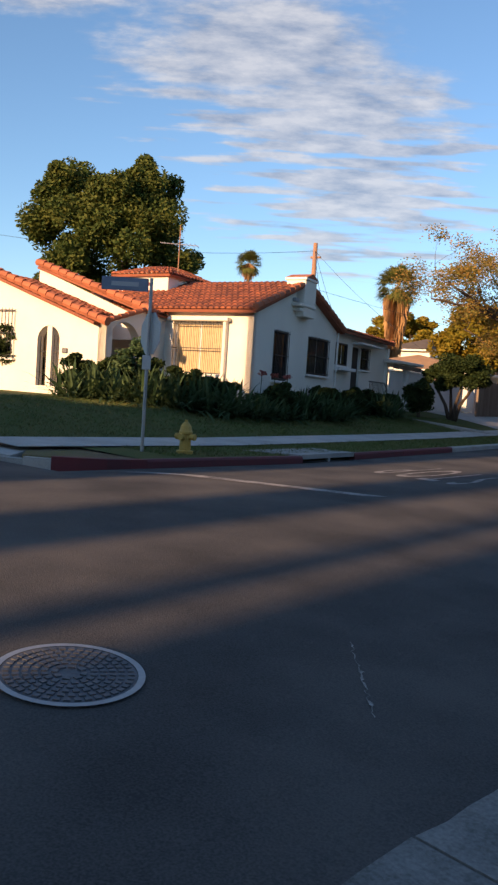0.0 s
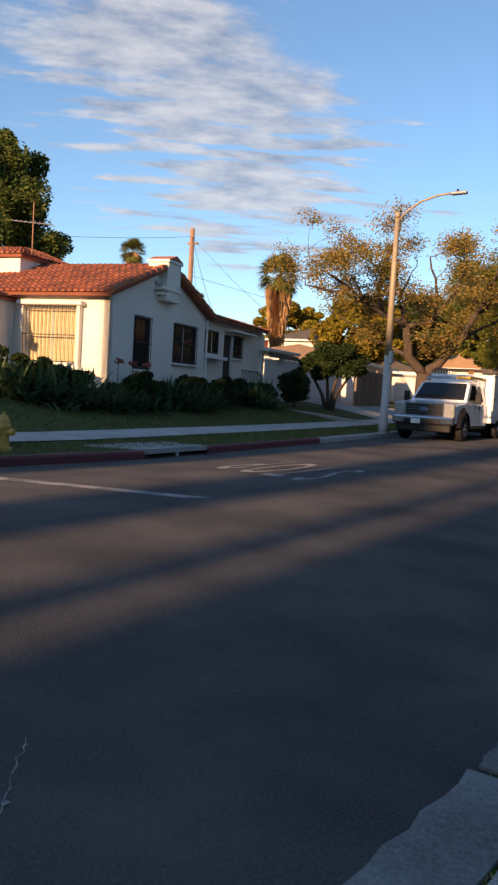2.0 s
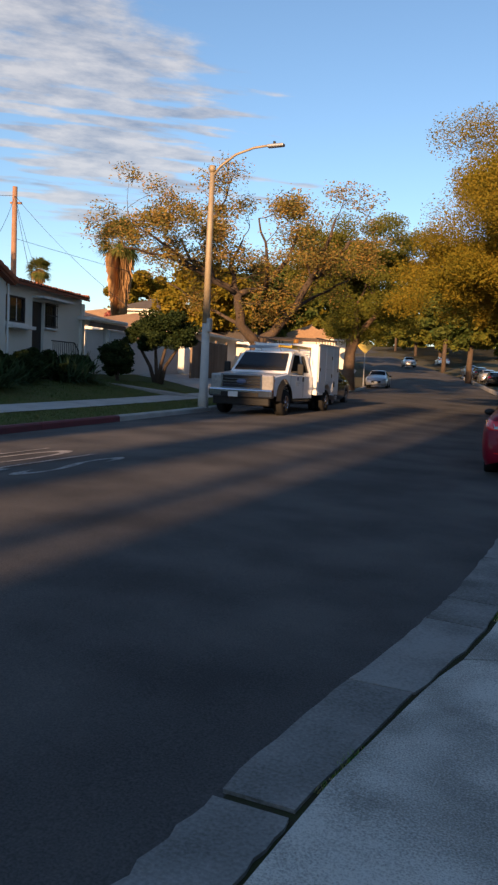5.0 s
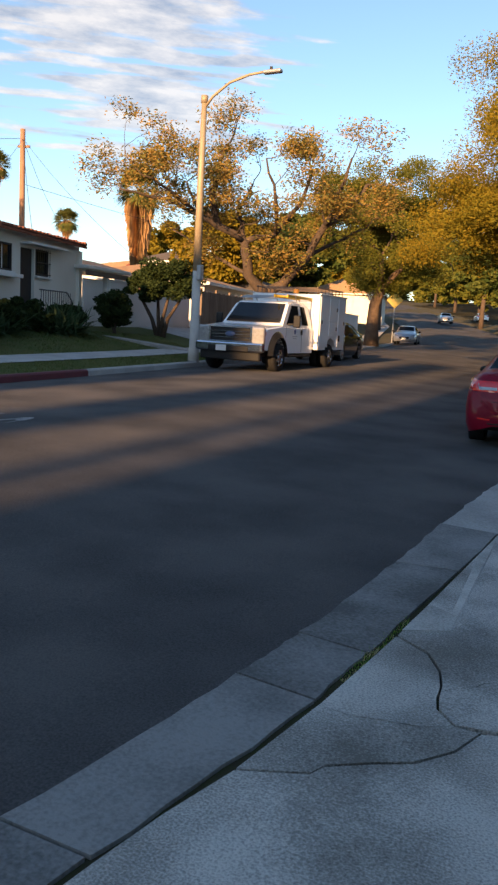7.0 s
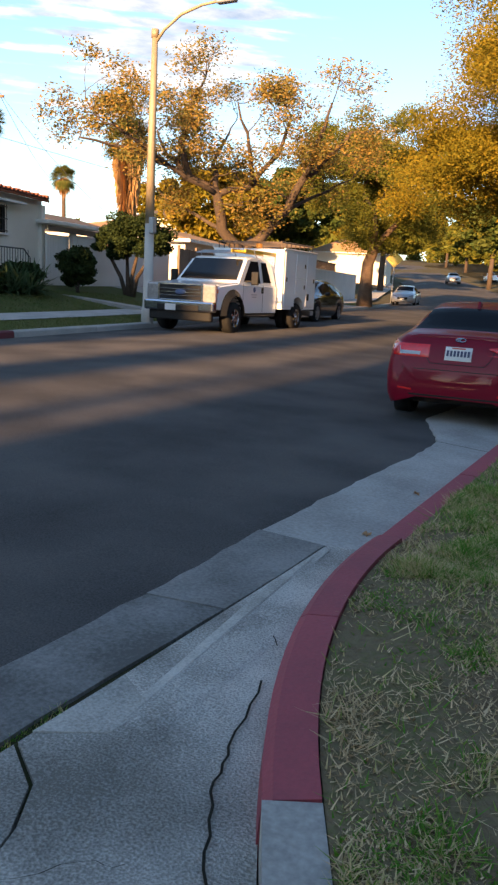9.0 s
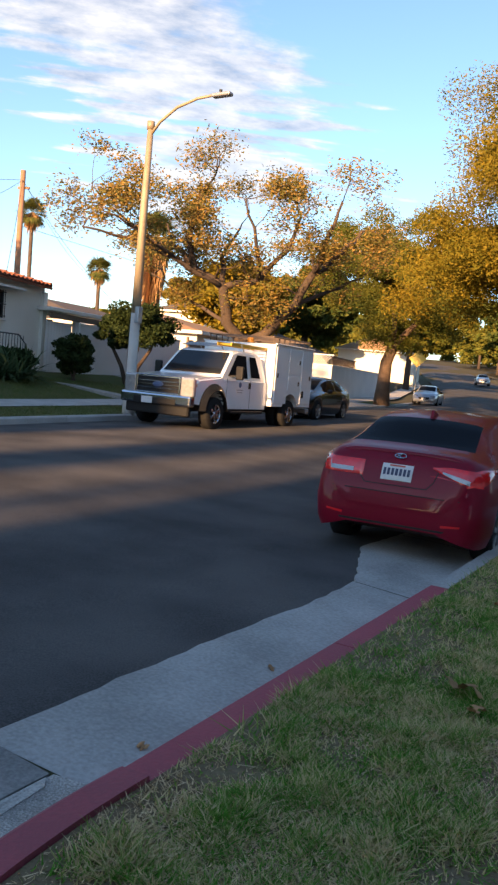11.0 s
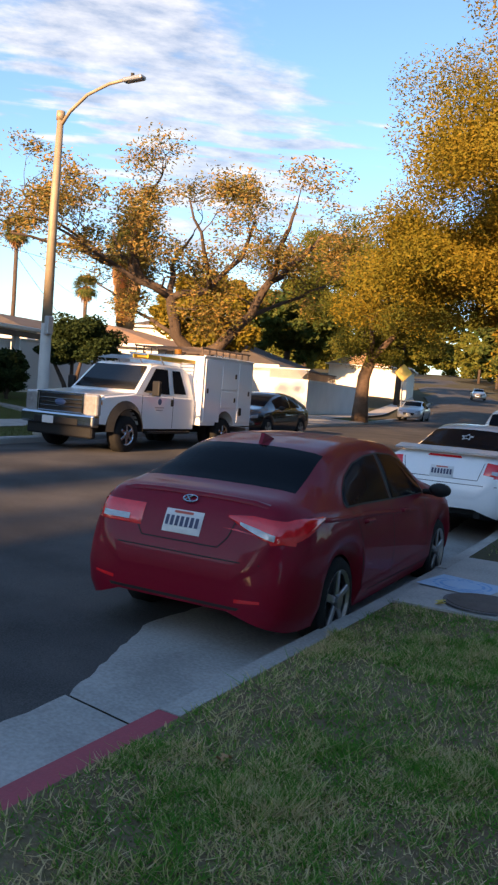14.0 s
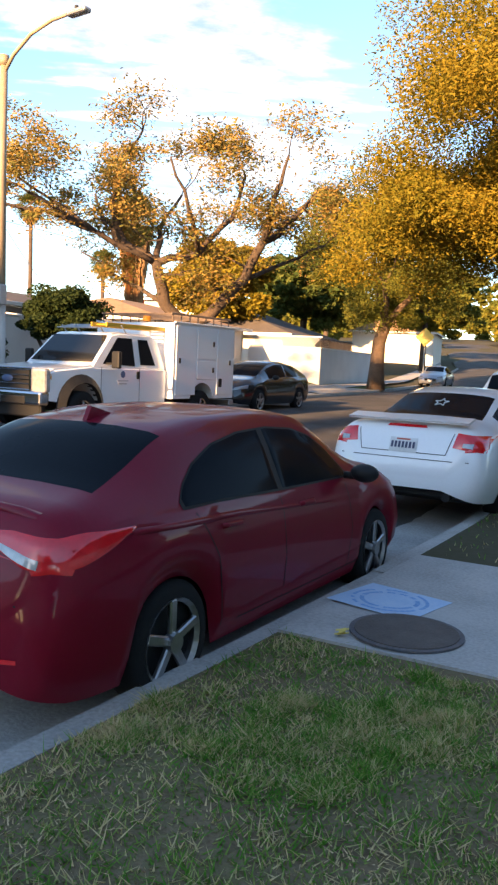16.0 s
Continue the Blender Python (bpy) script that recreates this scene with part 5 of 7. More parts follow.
tw_ = rear_dress(white_car, white_obs, 0.83, [(0.52, 0.84), (0.83, 0.80), (0.83, 0.96), (0.55, 0.99)], [(0.08, 0.80), (0.30, 0.84), (0.42, 0.95), (0.14, 0.97)])
seams(white_car, tw_, [("rear", [(-0.52, 0.98), (-0.46, 0.76), (0.46, 0.76), (0.52, 0.98)]), ("rear", [(-0.7, 0.70), (0.7, 0.70)])], [[(2.05, 0.93), (2.07, 0.30)], [(3.15, 0.90), (3.17, 0.30)]])
decal("brake_lamp", tw_, [(-0.22, 1.015), (0.22, 1.015), (0.20, 1.04), (-0.20, 1.04)], "rear", RED_LENS, white_car, 0.006)
wing = bmesh.new()
prism(wing, [(0.12, 1.10), (0.36, 1.14), (0.38, 1.12), (0.14, 1.075)], -0.66, 0.66)
part("spoiler", wing, WHITE_CAR, white_car)
star = bmesh.new()
t2 = body_tree(white_obs)
ring_pts = []
for k in range(10):
    r = 0.085 if k % 2 == 0 else 0.04
    o = Vector((r * math.sin(k * math.pi / 5), 1.28 + r * math.cos(k * math.pi / 5) * 1.3, 5))
    hit, nrm, _, _ = t2.ray_cast(o, Vector((0, 0, -1)))
    ring_pts.append(hit + Vector((0, -0.002, 0.006)))
for a, b in zip(ring_pts, ring_pts[1:] + ring_pts[:1]):
    tube(star, [a, b], 0.006, 5)
part("star_sticker", star, PLATE, white_car)
for s in (1, -1):
    mir = bmesh.new()
    bmesh.ops.create_uvsphere(mir, u_segments=14, v_segments=8, radius=1, matrix=Matrix.Translation((s * 1.02, 3.1, 1.0)) @ Matrix.Diagonal((0.12, 0.08, 0.075, 1)))
    part("mirror", mir, BLACK_PLASTIC, white_car, smooth=True)
ex = bmesh.new()
tube(ex, [(0.5, 0.02, 0.33), (0.5, 0.4, 0.33)], 0.045, 12)
part("exhaust_pipe", ex, BLACK_PLASTIC, white_car)
part("bumper_skirt", B((0, 0.35, 0.35), (1.3, 0.5, 0.08), 0.02), BLACK_PLASTIC, white_car)
for c, o in ((white_suv, suv_obs), (red_suv, rsuv_obs)):
    rear_dress(c, o, 0.90, [(0.55, 0.98), (0.83, 0.95), (0.83, 1.10), (0.58, 1.12)], [(0.08, 0.95), (0.35, 0.98), (0.38, 1.08), (0.12, 1.1)])


def front_dress(car, obs, L):
    t = body_tree(obs)
    for s in (1, -1):
        decal("headlamp", t, [(s * 0.40, 0.60), (s * 0.74, 0.66), (s * 0.72, 0.76), (s * 0.44, 0.68)], "front", CLEAR_LENS, car, 0.008, edge=0.002)
    decal("grille", t, [(-0.34, 0.42), (0.34, 0.42), (0.38, 0.58), (-0.38, 0.58)], "front", BLACK_PLASTIC, car, 0.006)
    pl = decal("number_plate", t, [(-0.15, 0.44), (0.15, 0.44), (0.15, 0.53), (-0.15, 0.53)], "front", PLATE, car, 0.02)
    for s in (1, -1):
        m2 = bmesh.new()
        bmesh.ops.create_uvsphere(m2, u_segments=12, v_segments=8, radius=1, matrix=Matrix.Translation((s * 0.98, L - 1.6, 0.98)) @ Matrix.Diagonal((0.11, 0.08, 0.07, 1)))
        part("mirror", m2, BLACK_PLASTIC, car, smooth=True)
    return t


front_dress(black_car, black_obs, 4.54)
tb = body_tree(black_obs)
front_dress(silver_car, silver_obs, 4.8)
for s in (1, -1):
    decal("tail_lamp", tb, [(s * 0.5, 0.85), (s * 0.78, 0.80), (s * 0.78, 0.95), (s * 0.55, 1.0)], "rear", RED_LENS, black_car, 0.008)

# cars further up both kerbs
for x, y, yaw, src, lab, paint in ((-30.5, 118, 200, silver_car, "pale pickup far up the street", None), (-12.6, 84.0, 14, black_car, "black car parked far up the street", None), (-14.2, 90.0, 16, silver_car, "silver car parked far up the street", None), (-16.2, 96.5, 17, black_car, "dark car parked far up the street", None), (-18.5, 103, 18, silver_car, "grey car parked far up the street", None), (-28, 130, 21, white_car, "white car parked far up the street", None)):
    c = copy_thing(src, pose(x, y, road_z(x, y), 0, 0, yaw))
    tagged(c, lab, "car", "cars parked up the street")


# ---- trees ----
def leaves(name, centers, count, size, spread, material, parent, seed, droop=0.0, long=1.6, flat=0.6, label=""):
    """Many small leaf blades round the clump centres (x, y, z, radius)."""
    r = np.random.RandomState(seed)
    c = np.array(centers)
    idx = r.randint(0, len(c), count)
    d = r.normal(size=(count, 3))
    d /= np.linalg.norm(d, axis=1)[:, None]
    rad = c[idx, 3] * (r.rand(count) ** 0.45) * spread
    p = c[idx, :3] + d * rad[:, None] * np.array([1, 1, flat])
    p[:, 2] -= droop * r.rand(count) * c[idx, 3]
    a = r.normal(size=(count, 3))
    a[:, 2] = a[:, 2] * 0.6 - droop
    a /= np.linalg.norm(a, axis=1)[:, None]
    b = np.cross(a, r.normal(size=(count, 3)))
    b /= np.linalg.norm(b, axis=1)[:, None] + 1e-9
    s = size * (0.6 + 0.8 * r.rand(count))[:, None]
    v = np.stack([p - a * s * long * 0.5, p + b * s * 0.5, p + a * s * long * 0.5, p - b * s * 0.5], 1).reshape(-1, 3)
    me = bpy.data.meshes.new(name)
    me.vertices.add(count * 4)
    me.vertices.foreach_set("co", v.astype(np.float32).ravel())
    me.loops.add(count * 4)
    me.loops.foreach_set("vertex_index", np.arange(count * 4, dtype=np.int32))
    me.polygons.add(count)
    me.polygons.foreach_set("loop_start", np.arange(0, count * 4, 4, dtype=np.int32))
    me.update(calc_edges=True)
    me.materials.append(material)
    ob = new(name, me)
    ob.parent = parent
    return tagged(ob, label)


def grow(bm, p, d, length, r, depth, rng, tips, bend=0.35, fork=(2, 3), up=0.15, seg=7, shrink=0.68, keep=0.15):
    """A limb that wanders, tapers and forks; tips gathers the ends."""
    pts, rad = [Vector(p)], [r]
    d = Vector(d).normalized()
    n = 4
    for i in range(n):
        d = (d + Vector((rng.gauss(0, bend), rng.gauss(0, bend), rng.gauss(0, bend) + up)) * 0.4).normalized()
        pts.append(pts[-1] + d * length / n)
        rad.append(lerp(r, r * shrink, (i + 1) / n))
    tube(bm, pts, rad, max(4, seg))
    if depth <= 0:
        tips.append(pts[-1])
        tips.append(pts[-2])
        return
    if rng.random() < keep:
        tips.append(pts[-1])
    for k in range(rng.randint(*fork)):
        nd = (d + Vector((rng.gauss(0, 0.6), rng.gauss(0, 0.6), rng.gauss(0.1, 0.4)))).normalized()
        grow(bm, pts[-1], nd, length * rng.uniform(0.65, 0.9), r * shrink * rng.uniform(0.6, 0.85), depth - 1, rng, tips, bend, fork, up, seg - 1, shrink, keep)


def tree(label, base, trunk_pts, trunk_r, limbs, depth, leaf_mat_, count, leaf, clump, seed, bark=BARK, droop=0.0, extra=(), flat=0.6, bend=0.35, up=0.15, long=2.1):
    """A tree: trunk through trunk_pts (from its base), limbs (start index, direction, length, radius), crown of small leaves."""
    t = thing("tree", label, "tree", pose(*base))
    rng = random.Random(seed)
    bm = bmesh.new()
    tube(bm, trunk_pts, trunk_r, 12)
    tips = []
    for i, d, ln, r in limbs:
        grow(bm, trunk_pts[i], d, ln, r, depth, rng, tips, bend, up=up)
    part("trunk", bm, bark, t, smooth=True)
    cs = [(p.x, p.y, p.z, clump * rng.uniform(0.7, 1.3)) for p in tips] + list(extra)
    leaves("crown", cs, count, leaf, 1.0, leaf_mat_, t, seed, droop, flat=flat, long=long)
    return t


def blob_clumps(seed, n, c, s, rmin, rmax, shell=0.55):
    """Clump centres through an uneven oval crown."""
    r = random.Random(seed)
    out = []
    while len(out) < n:
        v = Vector((r.uniform(-1, 1), r.uniform(-1, 1), r.uniform(-1, 1)))
        if shell < v.length < 1:
            out.append((c[0] + v.x * s[0], c[1] + v.y * s[1], c[2] + v.z * s[2], r.uniform(rmin, rmax)))
    return out


# the forked, thinning tree behind the truck: long bare limbs with tufts of leaf at their ends
def forked_tree(base, yaw, seed):
    t = thing("tree", "large forked street tree with bare limbs and thinning golden leaves", "tree", pose(*base, 0, 0, yaw) @ Matrix.Diagonal((1.0, 0.95, 0.87, 1)))
    rng = random.Random(seed)
    bm, tips = bmesh.new(), []
    tube(bm, [(0, 0, -0.3), (0.05, 0, 0.6), (-0.05, 0.05, 1.6), (0, 0, 2.5)], [0.46, 0.38, 0.35, 0.36], 12)
    limbs = (([(0, 0, 2.4), (0.86, 0.2, 3.4), (1.7, 0.5, 4.5), (2.27, 0.4, 5.9), (3.3, 0.9, 7.0), (4.0, 0.8, 8.0)], 0.24),
             ([(0, 0, 2.4), (-0.86, -0.3, 3.4), (-1.08, -0.8, 4.8), (-2.16, -0.7, 5.5), (-2.5, -1.2, 6.8), (-2.05, -1.0, 8.8)], 0.25),
             ([(-1.08, -0.8, 4.8), (0.2, -0.2, 5.3), (1.2, 0.6, 6.8), (1.6, 0.2, 8.3)], 0.15),
             ([(-2.16, -0.7, 5.5), (-3.1, 0.4, 6.5), (-3.5, 0.9, 7.6)], 0.12),
             ([(2.27, 0.4, 5.9), (2.6, -0.8, 7.3), (3.0, -0.9, 8.8)], 0.12),
             ([(1.7, 0.5, 4.5), (2.9, 1.8, 5.3), (4.4, 2.4, 6.2)], 0.11),
             ([(-1.08, -0.8, 4.8), (-1.3, 1.0, 6.3), (-0.7, 2.0, 7.9)], 0.13),
             ([(0.2, -0.2, 5.3), (0.0, -1.6, 6.6), (-0.5, -2.4, 8.2)], 0.10),
             ([(-0.86, -0.3, 3.4), (-2.4, 0.9, 4.3), (-4.0, 1.2, 5.4)], 0.10),
             ([(-1.08, -0.8, 4.8), (-2.8, -1.8, 5.7), (-4.2, -2.7, 6.2), (-5.8, -3.7, 6.3)], 0.12),
             ([(-2.8, -1.8, 5.7), (-4.3, -2.0, 6.8), (-5.4, -3.2, 7.5)], 0.08),
             ([(-2.8, -1.8, 5.7), (-4.0, -3.4, 6.4), (-5.0, -4.4, 6.8)], 0.08))
    for pts, r in limbs:
        fine_pts = []
        for a, b in zip(pts, pts[1:]):
            for k in range(3):
                p = Vector(a).lerp(Vector(b), k / 3)
                fine_pts.append(p + Vector((rng.gauss(0, 0.05), rng.gauss(0, 0.05), rng.gauss(0, 0.05))) * (k > 0))
        fine_pts.append(Vector(pts[-1]))
        n = len(fine_pts)
        tube(bm, fine_pts, [lerp(r, r * 0.32, i / (n - 1)) for i in range(n)], 8)
        for k in range(n // 3, n, 2):
            d = Vector((rng.gauss(0, 1), rng.gauss(0, 1), rng.gauss(0.5, 0.5)))
            grow(bm, fine_pts[k], d, rng.uniform(0.55, 1.1), max(0.022, r * 0.2), 3, rng, tips, 0.6, up=0.1, keep=0.3)
    part("trunk", bm, BARK, t, smooth=True)
    keep = [p for p in tips if rng.random() < 0.85]
    leaves("crown", [(p.x, p.y, p.z, rng.uniform(0.35, 0.95)) for p in keep], 40000, 0.055, 1.0, LEAF_SPARSE, t, seed, 0.2, flat=0.75, long=2.4)
    return t


forked_tree((-15.3, 37.4, 0.6), 33, 21)
# round olive tree with the pale trunk before the lattice wall
tree("round street tree with yellow-green leaves and pale trunk", (-17.3, 55.2, 0.85), [(0, 0, -0.2), (0, 0, 1.0), (0.05, 0, 2.3), (0.4, 0, 3.3)], [0.5, 0.38, 0.34, 0.3],
     [(3, (0.8, 0, 0.6), 2.2, 0.2), (3, (-0.6, 0.3, 0.9), 2.0, 0.2), (3, (0, -0.6, 0.9), 2.0, 0.18)], 3, LEAF_OLIVE, 240000, 0.058, 0.8, 12, bark=PALE_BARK,
     extra=blob_clumps(3, 80, (0.9, 0, 7.2), (5.2, 4.8, 3.9), 0.8, 1.4), flat=0.62)
# big golden tree on the near side
tree("tall dense street tree with golden feathery leaves", (-0.85, 36.2, 0.3), [(0, 0, -0.2), (0, 0, 1.2), (0, 0, 2.6), (-0.1, 0, 3.6)], [0.45, 0.36, 0.32, 0.3],
     [(3, (-0.8, -0.3, 0.8), 2.6, 0.22), (3, (0.6, 0.4, 0.9), 2.4, 0.2), (3, (0, -0.5, 1.0), 2.6, 0.2)], 3, LEAF_GOLD, 560000, 0.036, 0.8, 13,
     extra=blob_clumps(4, 120, (-0.7, 0, 7.9), (5.7, 5.7, 5.3), 0.9, 1.7, 0.4) + blob_clumps(5, 34, (-5.4, -0.5, 5.2), (2.6, 2.8, 1.9), 0.7, 1.2, 0.2) + blob_clumps(7, 26, (0.8, 0, 11.8), (3.6, 3.6, 2.6), 0.8, 1.4, 0.3), droop=0.3, flat=0.6, long=2.6)
tree("tall dark green tree behind the house", (-36.9, 28.4, 1.3), [(0, 0, 0), (0, 0, 4)], [0.5, 0.4], [(1, (0.3, 0, 1), 3, 0.25), (1, (-0.3, 0.2, 1), 3, 0.25)], 2, LEAF_DARK, 110000, 0.115, 0.9, 14,
     extra=blob_clumps(6, 95, (0, 0, 7.6), (4.9, 4.9, 5.0), 0.6, 1.2) + [(2.6 * math.cos(k * 1.1), 2.6 * math.sin(k * 1.1) - 1, 11.2 + 0.9 * math.sin(k * 2.3) - 0.45 * j, 0.55 + 0.16 * j) for k in range(7) for j in range(5)], flat=0.9)


def palm(label, base, h, skirt, crown, seed, group="palms"):
    t = thing("palm_tree", label, "palm", pose(*base), group)
    r = random.Random(seed)
    bm = bmesh.new()
    tube(bm, [(0, 0, -0.3), (0.1, 0, h * 0.5), (0, 0, h)], [0.32, 0.26, 0.24], 10)
    part("trunk", bm, BARK, t, smooth=True)
    verts, faces = [], []
    for i in range(1500 if skirt > 2 else 160):
        z = h - r.uniform(0.1, 1) * skirt
        a = r.uniform(0, 6.283)
        rr = lerp(0.36, 0.95, (1 - (h - z) / max(skirt, .1)) ** 1.3) * r.uniform(0.6, 1.25)
        l = r.uniform(0.5, 1.5)
        c, s = math.cos(a), math.sin(a)
        o = len(verts)
        w = r.uniform(0.025, 0.06)
        verts += [(c * 0.2 - s * w, s * 0.2 + c * w, z + 0.2), (c * 0.2 + s * w, s * 0.2 - c * w, z + 0.2), (c * rr + s * w, s * rr - c * w, z - 0.2), (c * (rr + 0.1), s * (rr + 0.1), z - l), (c * rr - s * w, s * rr + c * w, z - 0.2)]
        faces.append((o, o + 1, o + 2, o + 3, o + 4))
    raw("skirt", verts, faces, PALM_SKIRT, t, "hanging dry brown fronds")
    verts, faces = [], []
    for i in range(110):
        a, el = r.uniform(0, 6.283), r.uniform(-0.85, 1.35)
        d = Vector((math.cos(a) * math.cos(el), math.sin(a) * math.cos(el), math.sin(el)))
        side = d.cross(Vector((0, 0, 1))).normalized()
        up = side.cross(d)
        stem = crown * r.uniform(0.45, 0.6)
        for k in range(18):
            th = lerp(-1.9, 1.9, k / 17)
            ld = (d * math.cos(th) + side * math.sin(th) + up * r.uniform(-.2, .1)).normalized()
            p0 = Vector((0, 0, h)) + d * stem
            l = crown * r.uniform(0.35, 0.55) * (1 - 0.25 * abs(th) / 1.9)
            tip = p0 + ld * l + Vector((0, 0, -0.25 * l))
            wv = ld.cross(up).normalized() * 0.045
            o = len(verts)
            verts += [tuple(p0 - wv * .4), tuple(p0 + ld * l * .5 + wv), tuple(tip), tuple(p0 + ld * l * .5 - wv)]
            faces.append((o, o + 1, o + 2, o + 3))
        o = len(verts)
        verts += [(0, 0, h), tuple(Vector((0, 0, h)) + d * stem + side * 0.03), tuple(Vector((0, 0, h)) + d * stem - side * 0.03)]
        faces.append((o, o + 1, o + 2))
    raw("fronds", verts, faces, PALM_LEAF, t)
    return t


palm("fan palm with a long dry brown skirt", (-37.0, 57.2, 1.6), 9.5, 6.4, 2.2, 3)
palm("tall slim fan palm far behind the house", (-76, 80, 2.0), 17.2, 1.6, 2.2, 4)
palm("small fan palm far behind the yard wall", (-71, 87, 2.0), 11.5, 1.4, 2.0, 5)

# more trees up the street
def crown_tree(label, x, y, h, w, material, seed, n=60, count=24000, leaf=0.22, bark=BARK, low=0.35, z=None):
    b = ground_z(x, y) if z is None else z
    return tree(label, (x, y, b), [(0, 0, -0.3), (0, 0, h * 0.2), (0.1, 0, h * 0.42)], [0.34, 0.28, 0.24], [(2, (0.5, 0.2, 1), h * 0.22, 0.15), (2, (-0.5, -0.2, 1), h * 0.22, 0.15)], 2, material, count, leaf, 0.8, seed, bark=bark,
                extra=blob_clumps(seed, n, (0, 0, lerp(h * low, h, 0.5)), (w / 2, w / 2, h * (1 - low) / 2), 0.6, 1.3, 0.4))


crown_tree("golden street tree further up the near kerb", -4.2, 50, 10.5, 10, LEAF_GOLD, 31, 80, 60000, 0.16)
crown_tree("green street tree further up the near kerb", -8.5, 66, 10, 9, LEAF_OLIVE, 32, 70, 40000, 0.2)
crown_tree("green street tree far up the near kerb", -16, 88, 10, 10, LEAF_DARK, 33, 60, 24000, 0.26)
crown_tree("green street tree far up the far kerb", -29, 88, 11, 11, LEAF_OLIVE, 34, 60, 24000, 0.26)
crown_tree("golden street tree far up the far kerb", -40, 112, 12, 12, LEAF_GOLD, 35, 60, 22000, 0.3)
crown_tree("green street tree far up the near kerb", -24, 112, 11, 11, LEAF_OLIVE, 36, 60, 22000, 0.3)
crown_tree("dark green tree behind the lattice wall", -30, 68, 9, 9, LEAF_DARK, 37, 60, 30000, 0.22)
crown_tree("low golden tree behind the yard wall", -28.5, 56, 7.5, 6.5, LEAF_GOLD, 39, 50, 26000, 0.16, low=0.4)
crown_tree("golden tree beyond the tan house", -58, 92, 11, 10, LEAF_GOLD, 40, 50, 18000, 0.28)
crown_tree("green tree beyond the white wall", -42, 92, 10, 9, LEAF_OLIVE, 41, 50, 18000, 0.28)
crown_tree("dark street tree beyond the near lawn", 4.5, 47, 9.5, 8, LEAF_OLIVE, 42, 50, 26000, 0.2)
crown_tree("leafy dark tree at the near kerb", -1.2, 45.5, 6.5, 6.5, LEAF_DARK, 43, 50, 40000, 0.11, low=0.06)
crown_tree("leafy green tree at the near kerb", -3.0, 57, 7.5, 7.0, LEAF_OLIVE, 44, 50, 34000, 0.14, low=0.06)
crown_tree("leafy green tree up the near kerb", -6.6, 73, 8.5, 8.0, LEAF_OLIVE, 45, 50, 26000, 0.18, low=0.06)
crown_tree("leafy dark tree beyond the near lawn", 3.2, 40, 6.0, 6.0, LEAF_DARK, 46, 40, 30000, 0.11, low=0.06)
crown_tree("tall hazy tree far up the near kerb", -31, 140, 13, 12, LEAF_OLIVE, 47, 50, 14000, 0.4, low=0.12)
crown_tree("tall hazy tree far up the near kerb", -42, 166, 15, 13, LEAF_OLIVE, 48, 50, 14000, 0.45, low=0.1)
crown_tree("tall hazy tree far up the near kerb", -54, 193, 16, 14, LEAF_OLIVE, 49, 50, 14000, 0.5, low=0.1)
far_wood = thing("far_trees", "hazy belt of trees on the rising ground", "trees", kind="stuff")
rr = random.Random(8)
fc = []
for i in range(220):
    x = rr.uniform(-170, 60)
    y = rr.uniform(150, 260) if -100 < x < 0 else rr.uniform(120, 240)
    cx = (near_x(y) + far_x(y)) / 2
    if abs(x - cx) < 9:
        continue
    fc.append((x, y, grade(y) + rr.uniform(2, 8), rr.uniform(2.2, 4.2)))
for i in range(90):
    x, y = rr.uniform(-150, -45), rr.uniform(255, 320)
    fc.append((x, y, grade(y) + rr.uniform(1, 10), rr.uniform(2.6, 4.6)))
leaves("crown", fc, 100000, 0.8, 1.0, LEAF_OLIVE, far_wood, 77)

# ---- unseen house blocks across the side street, added to shade the road in streaks ----
def unseen_house(label, x0, x1, y0, y1, h, ridge):
    t = thing("house", label, "house", pose((x0 + x1) / 2, (y0 + y1) / 2, 0))
    w, d = x1 - x0, y1 - y0
    part("wall", B((0, 0, h / 2 - 0.3), (w, d, h + 0.6)), STUCCO, t)
    part("roof", prism(bmesh.new(), [(-d / 2 - 0.3, h), (0, h + ridge), (d / 2 + 0.3, h)], -w / 2 - 0.2, w / 2 + 0.2), DARK_ROOF, t)
    return t


# added sun blockers: widths and gaps set the streaks, heights set the shade line
unseen_house("unseen tall sun blocker shaped as a house", -1.75, 6.0, -24, -20, 16.0, 1.0)
unseen_house("unseen tall sun blocker shaped as a house", 5.9, 8.6, -30, -20.5, 16.0, 1.0)
unseen_house("unseen tall sun blocker shaped as a house", 8.5, 24, -30, -21, 24.0, 1.5)
unseen_house("unseen narrow sun blocker shaped as a house", -2.5, -2.3, -24, -20, 16.0, 0.2)
unseen_house("unseen narrow sun blocker shaped as a house", -5.0, -3.85, -24, -20, 16.0, 0.4)
unseen_house("unseen tall sun blocker shaped as a house", -15.0, -7.2, -24, -20, 16.0, 1.0)
unseen_house("unseen low sun blocker shaped as a house", -38, -15.2, -32, -22, 10.4, 1.0)
# added out of view: these close off the warm horizon in the car reflections
unseen_house("unseen added house closing the near lot beyond the lawn", 9.5, 20, 12, 33, 5.2, 2.0)
unseen_house("unseen added house closing the near lot beside the alley", 7.5, 18, -18, 4, 5.2, 2.0)
crown_tree("unseen added tree closing the near lot", 7.2, 27, 7.5, 6.5, LEAF_OLIVE, 61, 40, 16000, 0.2)
crown_tree("unseen added tree closing the near lot", 8.0, 9, 7.5, 6.5, LEAF_OLIVE, 62, 40, 16000, 0.2)


